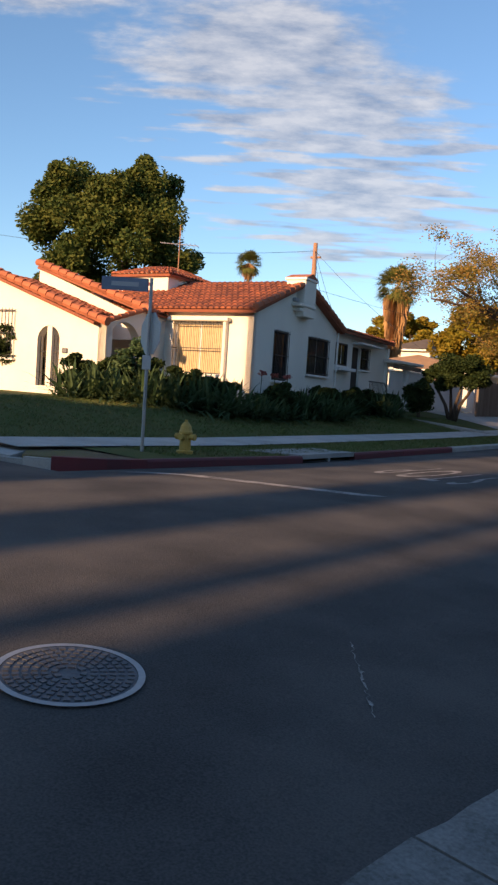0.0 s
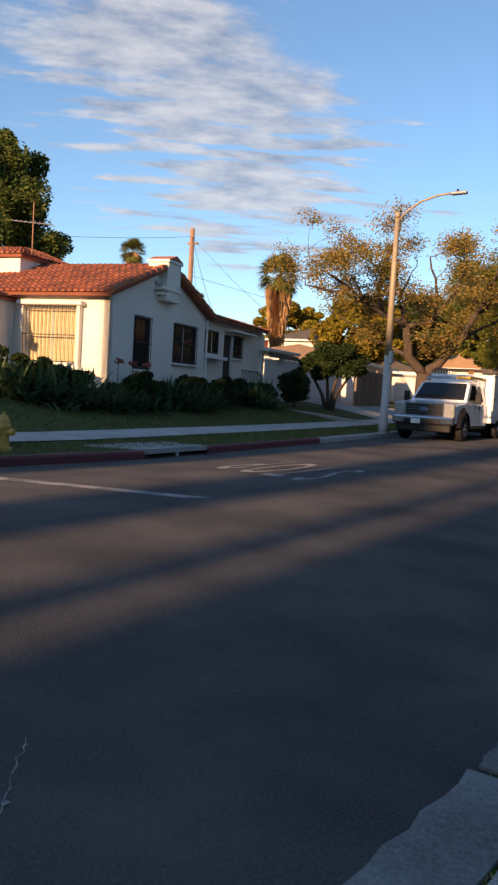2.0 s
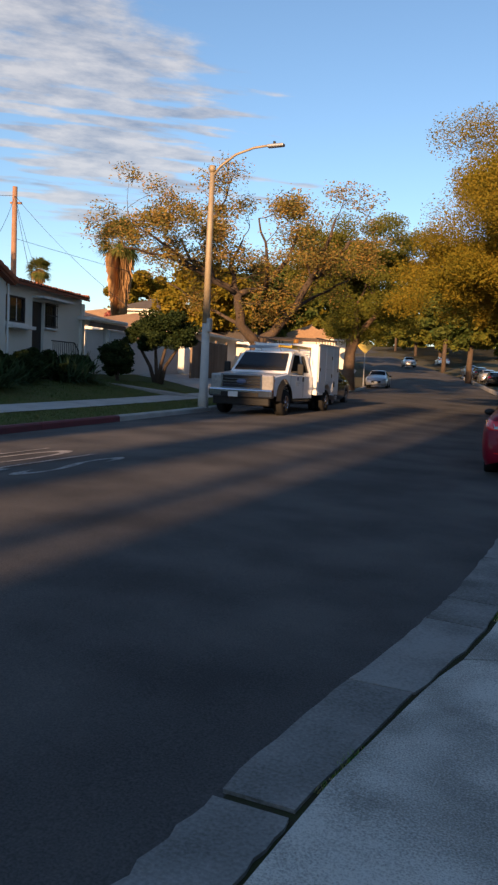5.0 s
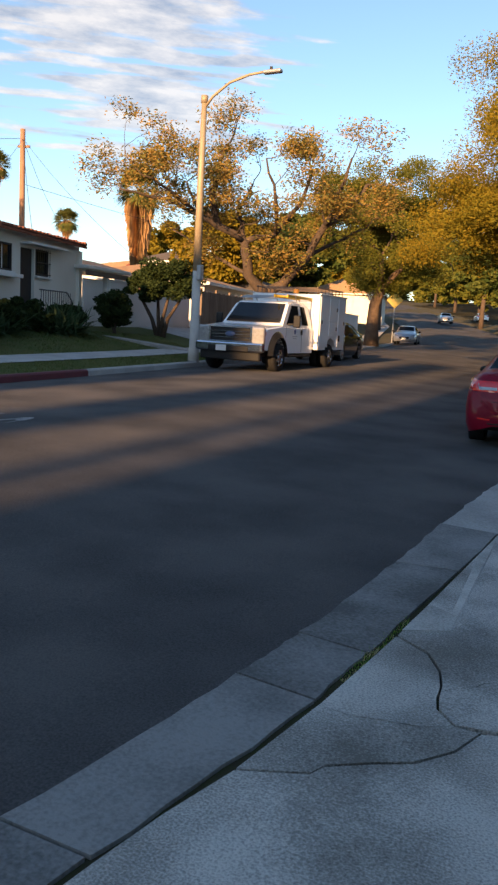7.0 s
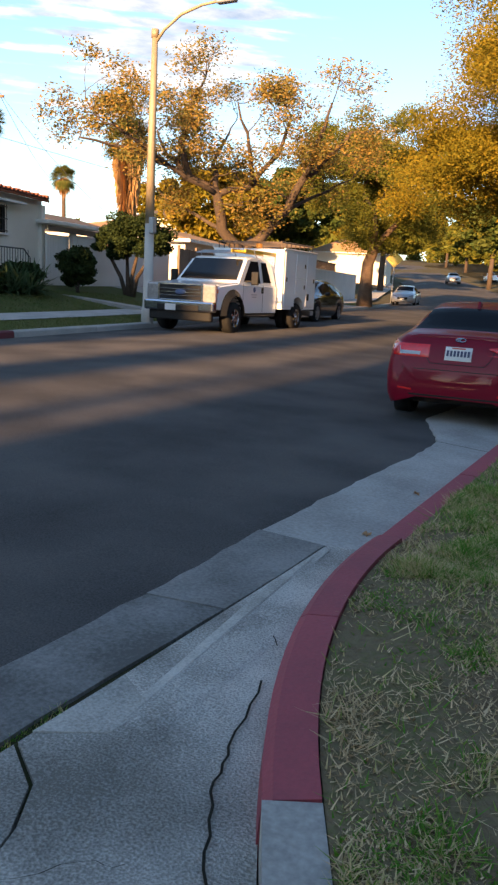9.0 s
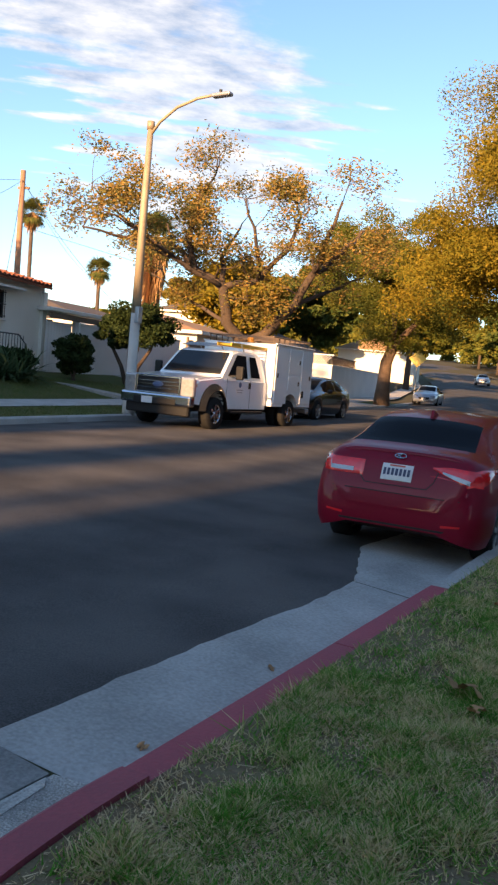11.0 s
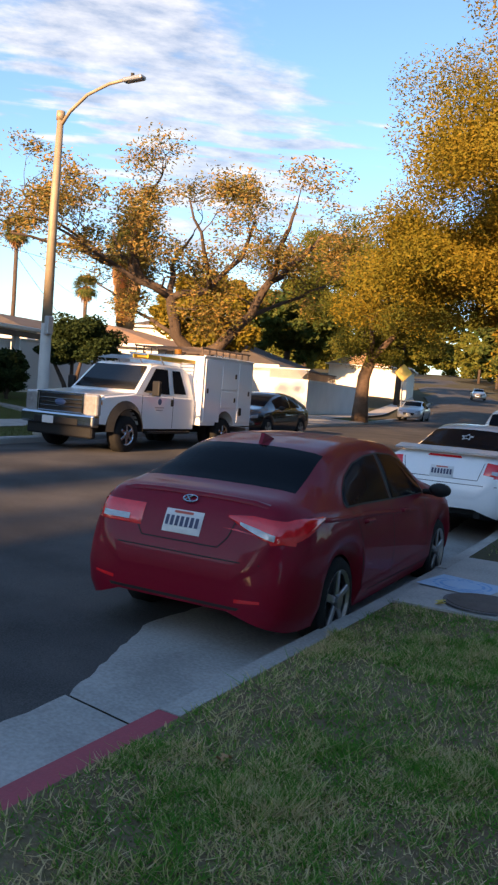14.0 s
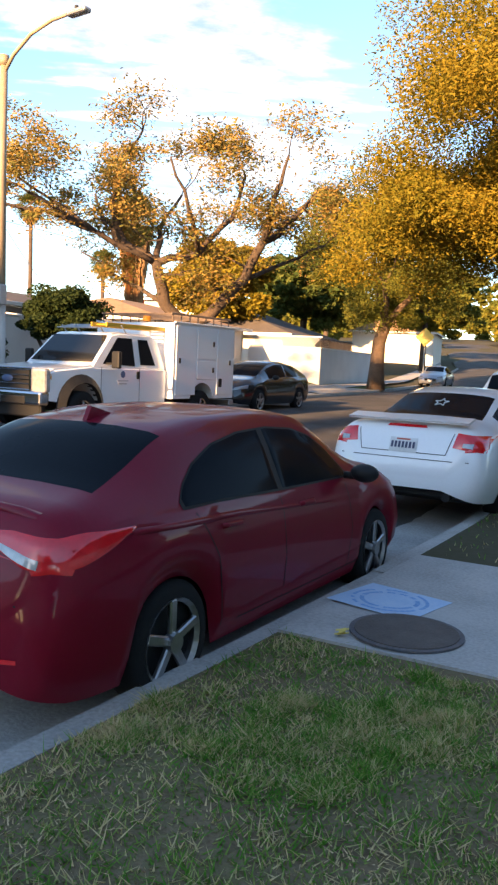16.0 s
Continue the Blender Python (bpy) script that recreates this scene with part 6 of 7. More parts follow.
# ---- utility truck ----
truck = thing("utility_truck", "white utility truck with a service body and roof ladder", "truck", pose(-10.45, 26.32, 0.26, 0, 0, 3.0) @ Matrix.Diagonal((1, 0.96, 0.99, 1)))
# local: nose at y = 0, tail towards +y
FA, RA, TR = 0.98, 4.85, 0.40


def arc_pts(c, r, z, a0, a1, n=10):
    return [(c + r * math.cos(lerp(a0, a1, i / n)), z + r * math.sin(lerp(a0, a1, i / n))) for i in range(n + 1)]


taper = lambda z: 1.0 if z < 1.25 else 1.0 - 0.16 * (z - 1.25) / 0.8
arch = arc_pts(FA, 0.50, 0.46, math.pi - 0.25, 0.25)
lower = [(0.10, 0.62)] + arch + [(1.6, 0.52), (3.62, 0.52), (3.62, 1.28), (1.42, 1.28), (1.30, 1.30), (0.30, 1.21), (0.12, 1.12)]
cabb = bmesh.new()
prism(cabb, lower, -0.98, 0.98)
bmesh.ops.bevel(cabb, geom=[e for e in cabb.edges if abs(e.verts[0].co.x - e.verts[1].co.x) < 0.01 and min(e.verts[0].co.z, e.verts[1].co.z) > 1.0], offset=0.05, segments=3, affect="EDGES")
part("cab_body", cabb, WHITE_CAR, truck)
green = bmesh.new()
prism(green, [(1.34, 1.27), (2.02, 1.93), (2.25, 1.985), (3.2, 1.98), (3.45, 1.90), (3.62, 1.27)], -0.95, 0.95, narrow=taper)
bmesh.ops.bevel(green, geom=[e for e in green.edges if min(e.verts[0].co.z, e.verts[1].co.z) > 1.5], offset=0.05, segments=3, affect="EDGES")
part("cab_roof", green, WHITE_CAR, truck, smooth=False)
ws = bmesh.new()
for x0, x1 in ((-1, 1),):
    q = [(-0.84, 1.42, 1.345), (0.84, 1.42, 1.345), (0.73, 1.99, 1.895), (-0.73, 1.99, 1.895)]
    n = Vector((0, -0.70, 0.71)) * 0.025
    ws.faces.new([ws.verts.new(Vector(p) + n) for p in q])
part("windscreen", ws, DARK_GLASS, truck)
for s in (1, -1):
    for ys in ([(1.62, 1.33), (2.62, 1.30), (2.62, 1.87), (2.16, 1.87)], [(2.80, 1.33), (3.30, 1.33), (3.12, 1.86), (2.80, 1.86)]):
        w = bmesh.new()
        w.faces.new([w.verts.new((s * (0.95 * taper(z) + 0.012), y, z)) for y, z in ys])
        part("side_window", w, TINT, truck)
    fl = bmesh.new()
    outer, inner = arc_pts(FA, 0.66, 0.46, math.pi, 0, 14), arc_pts(FA, 0.50, 0.46, math.pi, 0, 14)
    for k in range(14):
        vs = [fl.verts.new((s * x, y, z)) for (y, z), x in ((outer[k], 0.985), (outer[k + 1], 0.985), (inner[k + 1], 1.09), (inner[k], 1.09))]
        fl.faces.new(vs)
        vs2 = [fl.verts.new((s * x, y, z)) for (y, z), x in ((inner[k], 1.09), (inner[k + 1], 1.09), (inner[k + 1], 0.9), (inner[k], 0.9))]
        fl.faces.new(vs2)
    part("wheel_flare", fl, BLACK_PLASTIC, truck, "black flared wheel arch")
    part("headlamp", B((s * 0.81, 0.10, 0.98), (0.36, 0.17, 0.46), 0.05, seg=2), CLEAR_LENS, truck)
    part("marker_lamp", B((s * 0.93, 0.16, 1.05), (0.1, 0.14, 0.14), 0.03), ORANGE, truck)
    mr = B((s * 1.22, 1.72, 1.42), (0.2, 0.1, 0.34), 0.03, seg=2)
    box(mr, (s * 1.05, 1.74, 1.34), (0.22, 0.04, 0.04))
    part("mirror", mr, BLACK_PLASTIC, truck)
    part("fog_lamp", disc(bmesh.new(), (s * 0.80, -0.035, 0.60), 0.06, 0.05, 14, "Y"), CLEAR_LENS, truck)
    part("door_handle", B((s * 0.995, 2.68, 1.12), (0.03, 0.1, 0.16), 0.012), BLACK_PLASTIC, truck)
    for y in (1.55, 2.74):
        part("seam", B((s * 0.981, y, 0.9), (0.004, 0.012, 0.72)), BLACK_PLASTIC, truck)
    part("running_board", B((s * 0.95, 2.6, 0.44), (0.14, 1.7, 0.06), 0.015), BLACK_PLASTIC, truck)
part("door_emblem", disc(bmesh.new(), (0.985, 2.2, 1.13), 0.07, 0.006, 18, "X"), SIGN_BLUE, truck, "small round door emblem")
for i, w_ in enumerate((0.34, 0.26)):
    part("door_bar", B((0.985, 2.2, 1.0 - i * 0.06), (0.006, w_, 0.022)), SIGN_BACK, truck)
part("grille", B((0, 0.09, 0.99), (1.26, 0.10, 0.42), 0.03), BLACK_PLASTIC, truck)
gr = bmesh.new()
for c, sz in (((0, 0.03, 1.19), (1.28, 0.06, 0.05)), ((0, 0.03, 0.79), (1.28, 0.06, 0.05)), ((-0.62, 0.03, 0.99), (0.06, 0.06, 0.44)), ((0.62, 0.03, 0.99), (0.06, 0.06, 0.44)), ((0, 0.035, 1.07), (1.2, 0.05, 0.02)), ((0, 0.035, 0.99), (1.2, 0.05, 0.014)), ((0, 0.035, 0.91), (1.2, 0.05, 0.02))):
    box(gr, c, sz, 0.012)
part("grille_frame", gr, DARK_CHROME, truck, "chrome grille frame")
bd = bmesh.new()
bmesh.ops.create_uvsphere(bd, u_segments=20, v_segments=8, radius=1, matrix=Matrix.Translation((0, 0.02, 1.0)) @ Matrix.Diagonal((0.16, 0.02, 0.065, 1)))
part("badge", bd, SIGN_BLUE, truck, smooth=True)
bump_ = B((0, 0.02, 0.66), (2.0, 0.24, 0.26), 0.05, seg=2)
part("bumper", bump_, DARK_CHROME, truck)
part("bumper_insert", B((0, -0.095, 0.62), (1.2, 0.03, 0.14), 0.01), BLACK_PLASTIC, truck)
part("valance", B((0, 0.08, 0.43), (1.8, 0.16, 0.26), 0.03), BLACK_PLASTIC, truck)
part("number_plate", B((-0.2, -0.115, 0.62), (0.31, 0.012, 0.155), 0.005), PLATE, truck)
# service body
sb = bmesh.new()
box_side = [(3.72, 0.62)] + [(RA - 0.52, 0.62)] + arc_pts(RA, 0.50, 0.48, math.pi - 0.28, 0.28) + [(RA + 0.52, 0.62), (6.15, 0.62), (6.15, 2.28), (3.72, 2.28)]
prism(sb, box_side, -1.12, 1.12)
body = part("service_body", sb, WHITE_CAR, truck)
for s in (1, -1):
    for y0, y1, z0, z1 in ((3.80, 4.55, 0.70, 2.22), (4.60, 5.38, 1.52, 2.22), (4.60, 5.38, 1.06, 1.48), (5.42, 6.09, 0.70, 2.22)):
        dr = part("compartment_door", B((s * 1.125, (y0 + y1) / 2, (z0 + z1) / 2), (0.025, y1 - y0, z1 - z0), 0.008), WHITE_CAR, truck)
        part("latch", B((s * 1.145, y0 + 0.12 if y0 < 4.5 else y1 - 0.14, lerp(z0, z1, 0.5)), (0.02, 0.07, 0.12), 0.008), BLACK_PLASTIC, dr)
    part("drip_rail", B((s * 1.13, 4.93, 2.29), (0.06, 2.44, 0.04), 0.01), TRIM, truck)
    part("tail_lamp", B((s * 1.0, 6.18, 0.85), (0.12, 0.06, 0.3), 0.02), RED_LENS, truck)
    part("fuel_door", B((s * 1.14, 5.55, 0.98), (0.02, 0.14, 0.2), 0.02), BLACK_PLASTIC, truck)
part("rear_bumper", B((0, 6.22, 0.5), (2.1, 0.2, 0.14), 0.02), GALV, truck)
part("frame_rail", B((0, 3.2, 0.5), (0.9, 5.4, 0.2)), BLACK_PLASTIC, truck)
rk = bmesh.new()
for x in (-1.0, 1.0):
    tube(rk, [(x, 3.75, 2.48), (x, 6.12, 2.48)], 0.025, 6)
    for k in range(8):
        tube(rk, [(x, 3.8 + k * 0.32, 2.28), (x, 3.8 + k * 0.32, 2.48)], 0.016, 5)
for k in range(6):
    tube(rk, [(-1.0, 3.8 + k * 0.45, 2.47), (1.0, 3.8 + k * 0.45, 2.47)], 0.018, 5)
part("rack", rk, WOOD, truck, "weathered roof rack over the service body")
ld = bmesh.new()
for x in (0.45, 0.85):
    box(ld, (x, 3.35, 2.12), (0.04, 3.1, 0.09), 0.008)
for k in range(10):
    tube(ld, [(0.45, 1.95 + k * 0.31, 2.12), (0.85, 1.95 + k * 0.31, 2.12)], 0.018, 6)
part("ladder", ld, YELLOW_LADDER, truck, "yellow fibreglass ladder on the roof")
lr = bmesh.new()
for x in (-0.7, -0.3, 0.35, 0.95):
    tube(lr, [(x, 2.3, 1.97), (x, 2.15, 2.12)], 0.015, 5)
for k in range(5):
    tube(lr, [(-0.75, 2.05 + k * 0.1, 2.06 + 0.02 * k), (0.4, 2.05 + k * 0.1, 2.06 + 0.02 * k)], 0.014, 5)
part("front_rack", lr, GALV, truck)
bk = bmesh.new()
disc(bk, (0.3, 3.78, 2.36), 0.09, 0.12, 14)
part("beacon", bk, ORANGE, truck)
for s in (1, -1):
    wheel(truck, s * 0.93, FA, TR, 0.26, s, 6, CHROME, 0.56)
    wheel(truck, s * 0.98, RA, TR, 0.24, s, 6, CHROME, 0.56)
    wheel(truck, s * 0.70, RA, TR, 0.24, s, 6, CHROME, 0.56)

# ---- street furniture ----
lz = far_lawn_z(-12.43, 27.64)
lamp = thing("street_lamp", "tall tan street lamp with a pale concrete foot", "street lamp", pose(-12.45, 27.66, lz))
tubeb = bmesh.new()
tube(tubeb, [(0, 0, -0.2), (0, 0, 0.35), (0, 0, 0.4), (0, 0, 2.6)], [0.17, 0.165, 0.14, 0.12], 14)
part("foot", tubeb, LAMP_CONC, lamp, "pale painted lower post", smooth=True)
tubeb = bmesh.new()
tube(tubeb, [(0, 0, 2.6), (0, 0, 5.2), (-0.02, 0.05, 7.30)], [0.12, 0.10, 0.075], 14)
part("post", tubeb, LAMP_PAINT, lamp, smooth=True)
arm = bmesh.new()
tube(arm, [(-0.02, 0.05, 7.1), (0.25, 0.07, 7.42), (0.75, 0.1, 7.74), (1.35, 0.13, 7.90), (1.85, 0.16, 7.94)], [0.04, 0.04, 0.038, 0.035, 0.035], 8)
disc(arm, (-0.02, 0.05, 7.35), 0.1, 0.2, 12)
part("arm", arm, LAMP_PAINT, lamp, smooth=True)
part("lamp_head", B((2.05, 0.17, 7.92), (0.55, 0.2, 0.10), 0.04, seg=2), GALV, lamp)
part("photocell", disc(bmesh.new(), (2.0, 0.17, 8.01), 0.04, 0.08, 10), BLACK_PLASTIC, lamp)
part("service_box", B((0.16, -0.08, 2.55), (0.14, 0.18, 0.42), 0.02), GALV, lamp)

hy = thing("fire_hydrant", "weathered yellow fire hydrant on the grass strip", "hydrant", pose(-11.07, 10.92, far_lawn_z(-11.07, 10.92)))
hb = bmesh.new()
prof = [(0.16, -0.1), (0.16, 0.04), (0.11, 0.05), (0.105, 0.34), (0.13, 0.36), (0.13, 0.40), (0.115, 0.42), (0.10, 0.50), (0.06, 0.56), (0.03, 0.58), (0.03, 0.62)]
tube(hb, [(0, 0, z) for _, z in prof], [r for r, _ in prof], 16)
part("barrel", hb, YELLOW, hy, smooth=False)
for d in ((1, 0.3), (-1, -0.3), (0.3, -1)):
    nz = bmesh.new()
    v = Vector((d[0], d[1], 0)).normalized()
    tube(nz, [Vector((0, 0, 0.30)) + v * 0.08, Vector((0, 0, 0.30)) + v * 0.17, Vector((0, 0, 0.30)) + v * 0.172, Vector((0, 0, 0.30)) + v * 0.21], [0.055, 0.055, 0.065, 0.06], 10)
    part("nozzle", nz, YELLOW, hy)

sg = thing("stop_sign", "back of a stop sign with a street name sign above", "sign", pose(-11.45, 10.2, far_lawn_z(-11.45, 10.2), 0, 0, 12))
part("post", tube(bmesh.new(), [(0, 0, -0.3), (0, 0, 3.15)], 0.032, 10), GALV, sg)
oc = bmesh.new()
bmesh.ops.create_cone(oc, cap_ends=True, segments=8, radius1=0.41, radius2=0.41, depth=0.012, matrix=Matrix.Translation((-0.02, 0.05, 2.15)) @ Matrix.Rotation(math.pi / 2, 4, "X") @ Matrix.Rotation(math.pi / 8, 4, "Z"))
for v in oc.verts:
    v.co = pose(0, 0, 0, 0, 0, -25) @ v.co
part("octagon", oc, SIGN_BACK, sg, "bare aluminium sign back")
nm = bmesh.new()
box(nm, (-0.48, 0.0, 3.02), (0.86, 0.012, 0.24), 0.01)
for v in nm.verts:
    v.co = pose(0, 0, 0, 0, 0, 30) @ v.co
blade = part("name_blade", nm, BLADE_BLUE, sg, "blue street name blade")
nm = bmesh.new()
box(nm, (-0.48, -0.009, 3.02), (0.5, 0.004, 0.08))
for v in nm.verts:
    v.co = pose(0, 0, 0, 0, 0, 30) @ v.co
part("name_bar", nm, SIGN_BACK, blade)
part("small_plate", B((0.02, -0.04, 1.62), (0.2, 0.01, 0.26), 0.005), SIGN_BACK, sg)

wsn_ = thing("warning_sign", "sunlit yellow diamond warning sign on a post", "sign", pose(-21.2, 70.3, far_lawn_z(-21.2, 70.3), 0, 0, 20))
part("post", tube(bmesh.new(), [(0, 0, -0.3), (0, 0, 3.5)], 0.05, 8), GALV, wsn_)
part("diamond", B((0, -0.06, 3.25), (0.95, 0.02, 0.95), 0.05, m=Matrix.Translation((0, 0, 3.25)) @ Matrix.Rotation(math.pi / 4, 4, "Y") @ Matrix.Translation((0, 0, -3.25))), SIGN_YELLOW, wsn_)
ps = thing("sign_post", "thin galvanised sign post in bare earth", "post", pose(-0.28, 24.2, near_lawn_z(-0.28, 24.2)))
part("post", tube(bmesh.new(), [(0, 0, -0.2), (0, 0, 2.7)], 0.03, 8), GALV, ps)
part("plate", B((0, -0.04, 2.45), (0.3, 0.01, 0.45), 0.01), SIGN_BACK, ps)


def pole(label, x, y, z, h, arms, r0=0.2, r1=0.14):
    t = thing("utility_pole", label, "utility pole", pose(x, y, z))
    part("shaft", tube(bmesh.new(), [(0, 0, -0.5), (0, 0, h)], [r0, r1], 10), POLE_WOOD, t, smooth=True)
    for zz, l, yaw in arms:
        part("crossarm", B((0, 0, 0), (l, 0.1, 0.12), 0.01, m=pose(0, 0.1, zz, 0, 0, yaw)), POLE_WOOD, t)
    return t


pole("brown wooden utility pole behind the house", -33.2, 41.5, 1.0, 10.5, [(9.6, 0.7, 20)])
ant = thing("antenna", "thin grey television antenna on the tiled roof", "antenna", HOUSE @ pose(-5.0, 2.9, 5.9, 0, 0, 20))
part("mast", tube(bmesh.new(), [(0, 0, -0.1), (0, 0, 1.75)], 0.022, 6), POLE_WOOD, ant)
boom = bmesh.new()
tube(boom, [(-0.75, 0, 1.08), (0.75, 0, 1.0)], 0.014, 5)
for k in range(9):
    l_ = 0.16 + 0.035 * k
    tube(boom, [(-0.7 + k * 0.17, -l_, 1.075 - 0.009 * k), (-0.7 + k * 0.17, l_, 1.075 - 0.009 * k)], 0.008, 4)
part("boom", boom, SIGN_BACK, ant)


def wire(label, a, b, sag, r=0.012):
    pts = [Vector(a).lerp(Vector(b), i / 16) - Vector((0, 0, 4 * sag * (i / 16) * (1 - i / 16))) for i in range(17)]
    ob = part("overhead_wire", tube(bmesh.new(), pts, r, 4), IRON)
    return tagged(ob, label, "cable", "overhead wires")


top = (-33.2, 41.5, 11.0)
for a, b, sg_ in ((top, (-48.0, 20.0, 10.5), 0.9), (top, (-21.5, 36.5, 4.2), 0.3), (top, (-24.0, 33.0, 4.3), 0.3), ((-33.2, 41.5, 8.6), (-36, 95, 9.0), 0.5), (top, (-20.0, 26, 5.2), 0.3), (top, (-60, 75, 10.5), 0.8)):
    wire("thin dark overhead wire from the wooden pole", a, b, sg_)

# ---- road markings and covers ----
mh = thing("manhole_cover", "round cast iron manhole cover with a ring pattern", "manhole", Matrix.Translation((-3.18, 3.03, road_z(-3.18, 3.03) + 0.008)) @ Matrix.Rotation(-math.atan((road_z(-3.0, 2.8) - road_z(-3.6, 2.8)) / 0.6), 4, "Y"))
rim_ = bmesh.new()
n = 48
for k in range(n):
    a, b = k * 2 * math.pi / n, (k + 1) * 2 * math.pi / n
    rim_.faces.new([rim_.verts.new((r * math.cos(t), r * math.sin(t), 0.014)) for r, t in ((0.335, a), (0.37, a), (0.37, b), (0.335, b))])
part("frame", rim_, GALV, mh)
part("lid", disc(bmesh.new(), (0, 0, 0.0), 0.333, 0.02, 48), CAST_IRON, mh)
studs = bmesh.new()
for ring_i, (r, cnt) in enumerate(((0.30, 40), (0.255, 34), (0.21, 28), (0.165, 22), (0.12, 16), (0.07, 8))):
    for k in range(cnt):
        a = k * 2 * math.pi / cnt
        box(studs, (0, 0, 0), (0.030, r * 2 * math.pi / cnt * 0.66, 0.010), m=Matrix.Rotation(a, 4, "Z") @ Matrix.Translation((r, 0, 0.012)))
ob = part("studs", studs, CAST_IRON, mh)
tagged(ob, kind="stuff")

line = bmesh.new()
a, b = Vector((-6.05, 9.86)), Vector((-9.6, 8.55))
for k in range(8):
    p, q = a.lerp(b, k / 8), a.lerp(b, (k + 1) / 8)
    nn = Vector((0.09, 0.16))
    line.faces.new([line.verts.new((v.x, v.y, road_z(v.x, v.y) + 0.006)) for v in (p - nn, q - nn, q + nn, p + nn)])
tagged(part("stop_line", line, ROAD_WHITE), "worn white stop line painted on asphalt", "road marking")
for i, ch_ in enumerate("STOP"):
    cu = bpy.data.curves.new("road_letter", "FONT")
    cu.body, cu.size, cu.align_x = ch_, 1.0, "CENTER"
    tmp = new("road_letter", cu)
    bpy.context.view_layer.update()
    me = bpy.data.meshes.new_from_object(tmp.evaluated_get(bpy.context.evaluated_depsgraph_get()))
    bpy.data.objects.remove(tmp)
    lm = pose(-6.72 - i * 0.52, 15.2 + 0.05 * i, 0, 0, 0, 184) @ Matrix.Diagonal((0.62, 3.6, 1, 1))
    for v in me.vertices:
        p = lm @ v.co
        v.co = (p.x, p.y, road_z(p.x, p.y) + 0.007)
    me.materials.append(ROAD_WHITE)
    tagged(new("road_letter", me), "worn white letter %s painted on the road" % ch_, "road marking", "painted stop word")
sc = bmesh.new()
rs = random.Random(44)
rows = []
for k in range(41):
    u = k / 40
    x, y = lerp(-2.72, -2.0, u) + rs.gauss(0, 0.006), lerp(4.72, 3.92, u) + rs.gauss(0, 0.006)
    w = max(0.0012, (0.004 + 0.013 * math.exp(-((u - 0.48) / 0.10) ** 2) + 0.007 * math.exp(-((u - 0.85) / 0.05) ** 2)) * rs.uniform(0.3, 1.3) * (0.25 if rs.random() < 0.3 else 1))
    rows.append([sc.verts.new((x + g_ * w * 0.7, y + g_ * w * 0.7, road_z(x, y) + 0.008)) for g_ in (-1, 1)])
for ra_, rb_ in zip(rows, rows[1:]):
    sc.faces.new((ra_[0], ra_[1], rb_[1], rb_[0]))
tagged(part("paint_streak", sc, ROAD_WHITE), "faded broken white paint streak on the asphalt", "road marking")

cbz = grade(14.6) + 0.26
cb = thing("storm_drain", "storm drain inlet with a pale concrete cover slab", "drain", pose(0, 0, 0))
part("cover", slab(bmesh.new(), [(far_x(13.4) - 0.03, 13.45), (far_x(15.85) - 0.03, 15.85), (far_x(15.85) - 1.15, 15.7), (far_x(13.4) - 1.15, 12.9)], cbz - 0.07, cbz + 0.025), CONCRETE, cb)
# solid near-black block stands in for the shade inside the inlet
part("dark_fill", slab(bmesh.new(), [(far_x(13.5) - 0.3, 13.5), (far_x(15.8) - 0.3, 15.8), (far_x(15.8) - 0.5, 15.8), (far_x(13.5) - 0.5, 13.5)], -0.1, cbz - 0.07), IRON, cb)
part("bar", B(((far_x(14.65) - 0.05), 14.65, cbz - 0.14), (0.03, 2.3, 0.03)), IRON, cb)
part("post", B(((far_x(14.65) - 0.06), 14.65, cbz - 0.14), (0.06, 0.08, 0.2)), CONCRETE, cb)

# ---- planting by the house ----
def strap_clump(x, y, z, n, l, w, seed, label, material=LEAF_AGAVE, name="shrub", up=0.5):
    r = random.Random(seed)
    t = thing(name, label, "shrub", pose(x, y, z), "shrubs by the house")
    verts, faces = [], []
    for i in range(n):
        a, el = r.uniform(0, 6.283), r.uniform(0.15, 1.4)
        ll = l * r.uniform(0.6, 1.1)
        ox, oy = r.uniform(-0.35, 0.35) * l, r.uniform(-0.35, 0.35) * l
        d = Vector((math.cos(a) * math.cos(el), math.sin(a) * math.cos(el), math.sin(el)))
        side = Vector((-math.sin(a), math.cos(a), 0)) * w * r.uniform(0.7, 1.2)
        o = len(verts)
        for k, ww in ((0, 0.5), (0.35, 1.0), (0.7, 0.75), (1.0, 0.05)):
            p = Vector((ox, oy, 0)) + d * ll * k + Vector((0, 0, -0.45 * ll * k * k * (1.2 - up)))
            verts += [tuple(p - side * ww), tuple(p + side * ww)]
        for k in range(3):
            faces.append((o + 2 * k, o + 2 * k + 1, o + 2 * k + 3, o + 2 * k + 2))
    raw("leaves", verts, faces, material, t)
    return t


def bush(x, y, z, s, count, seed, label, material=LEAF_HEDGE, leaf=0.07, name="bush", cat="bush", n=26, group="shrubs by the house"):
    t = thing(name, label, cat, pose(x, y, z), group)
    st = bmesh.new()
    for k in range(5):
        tube(st, [(0.05 * k - 0.1, 0, -0.1), (s[0] * 0.4 * math.cos(k * 1.3), s[1] * 0.4 * math.sin(k * 1.3), s[2] * 0.9)], [0.03, 0.012], 5)
    part("stems", st, BARK, t)
    leaves("foliage", blob_clumps(seed, n, (0, 0, s[2]), (s[0] * 0.8, s[1] * 0.8, s[2] * 0.75), 0.2 * max(s), 0.36 * max(s), 0.3), count, leaf, 1.0, material, t, seed)
    return t


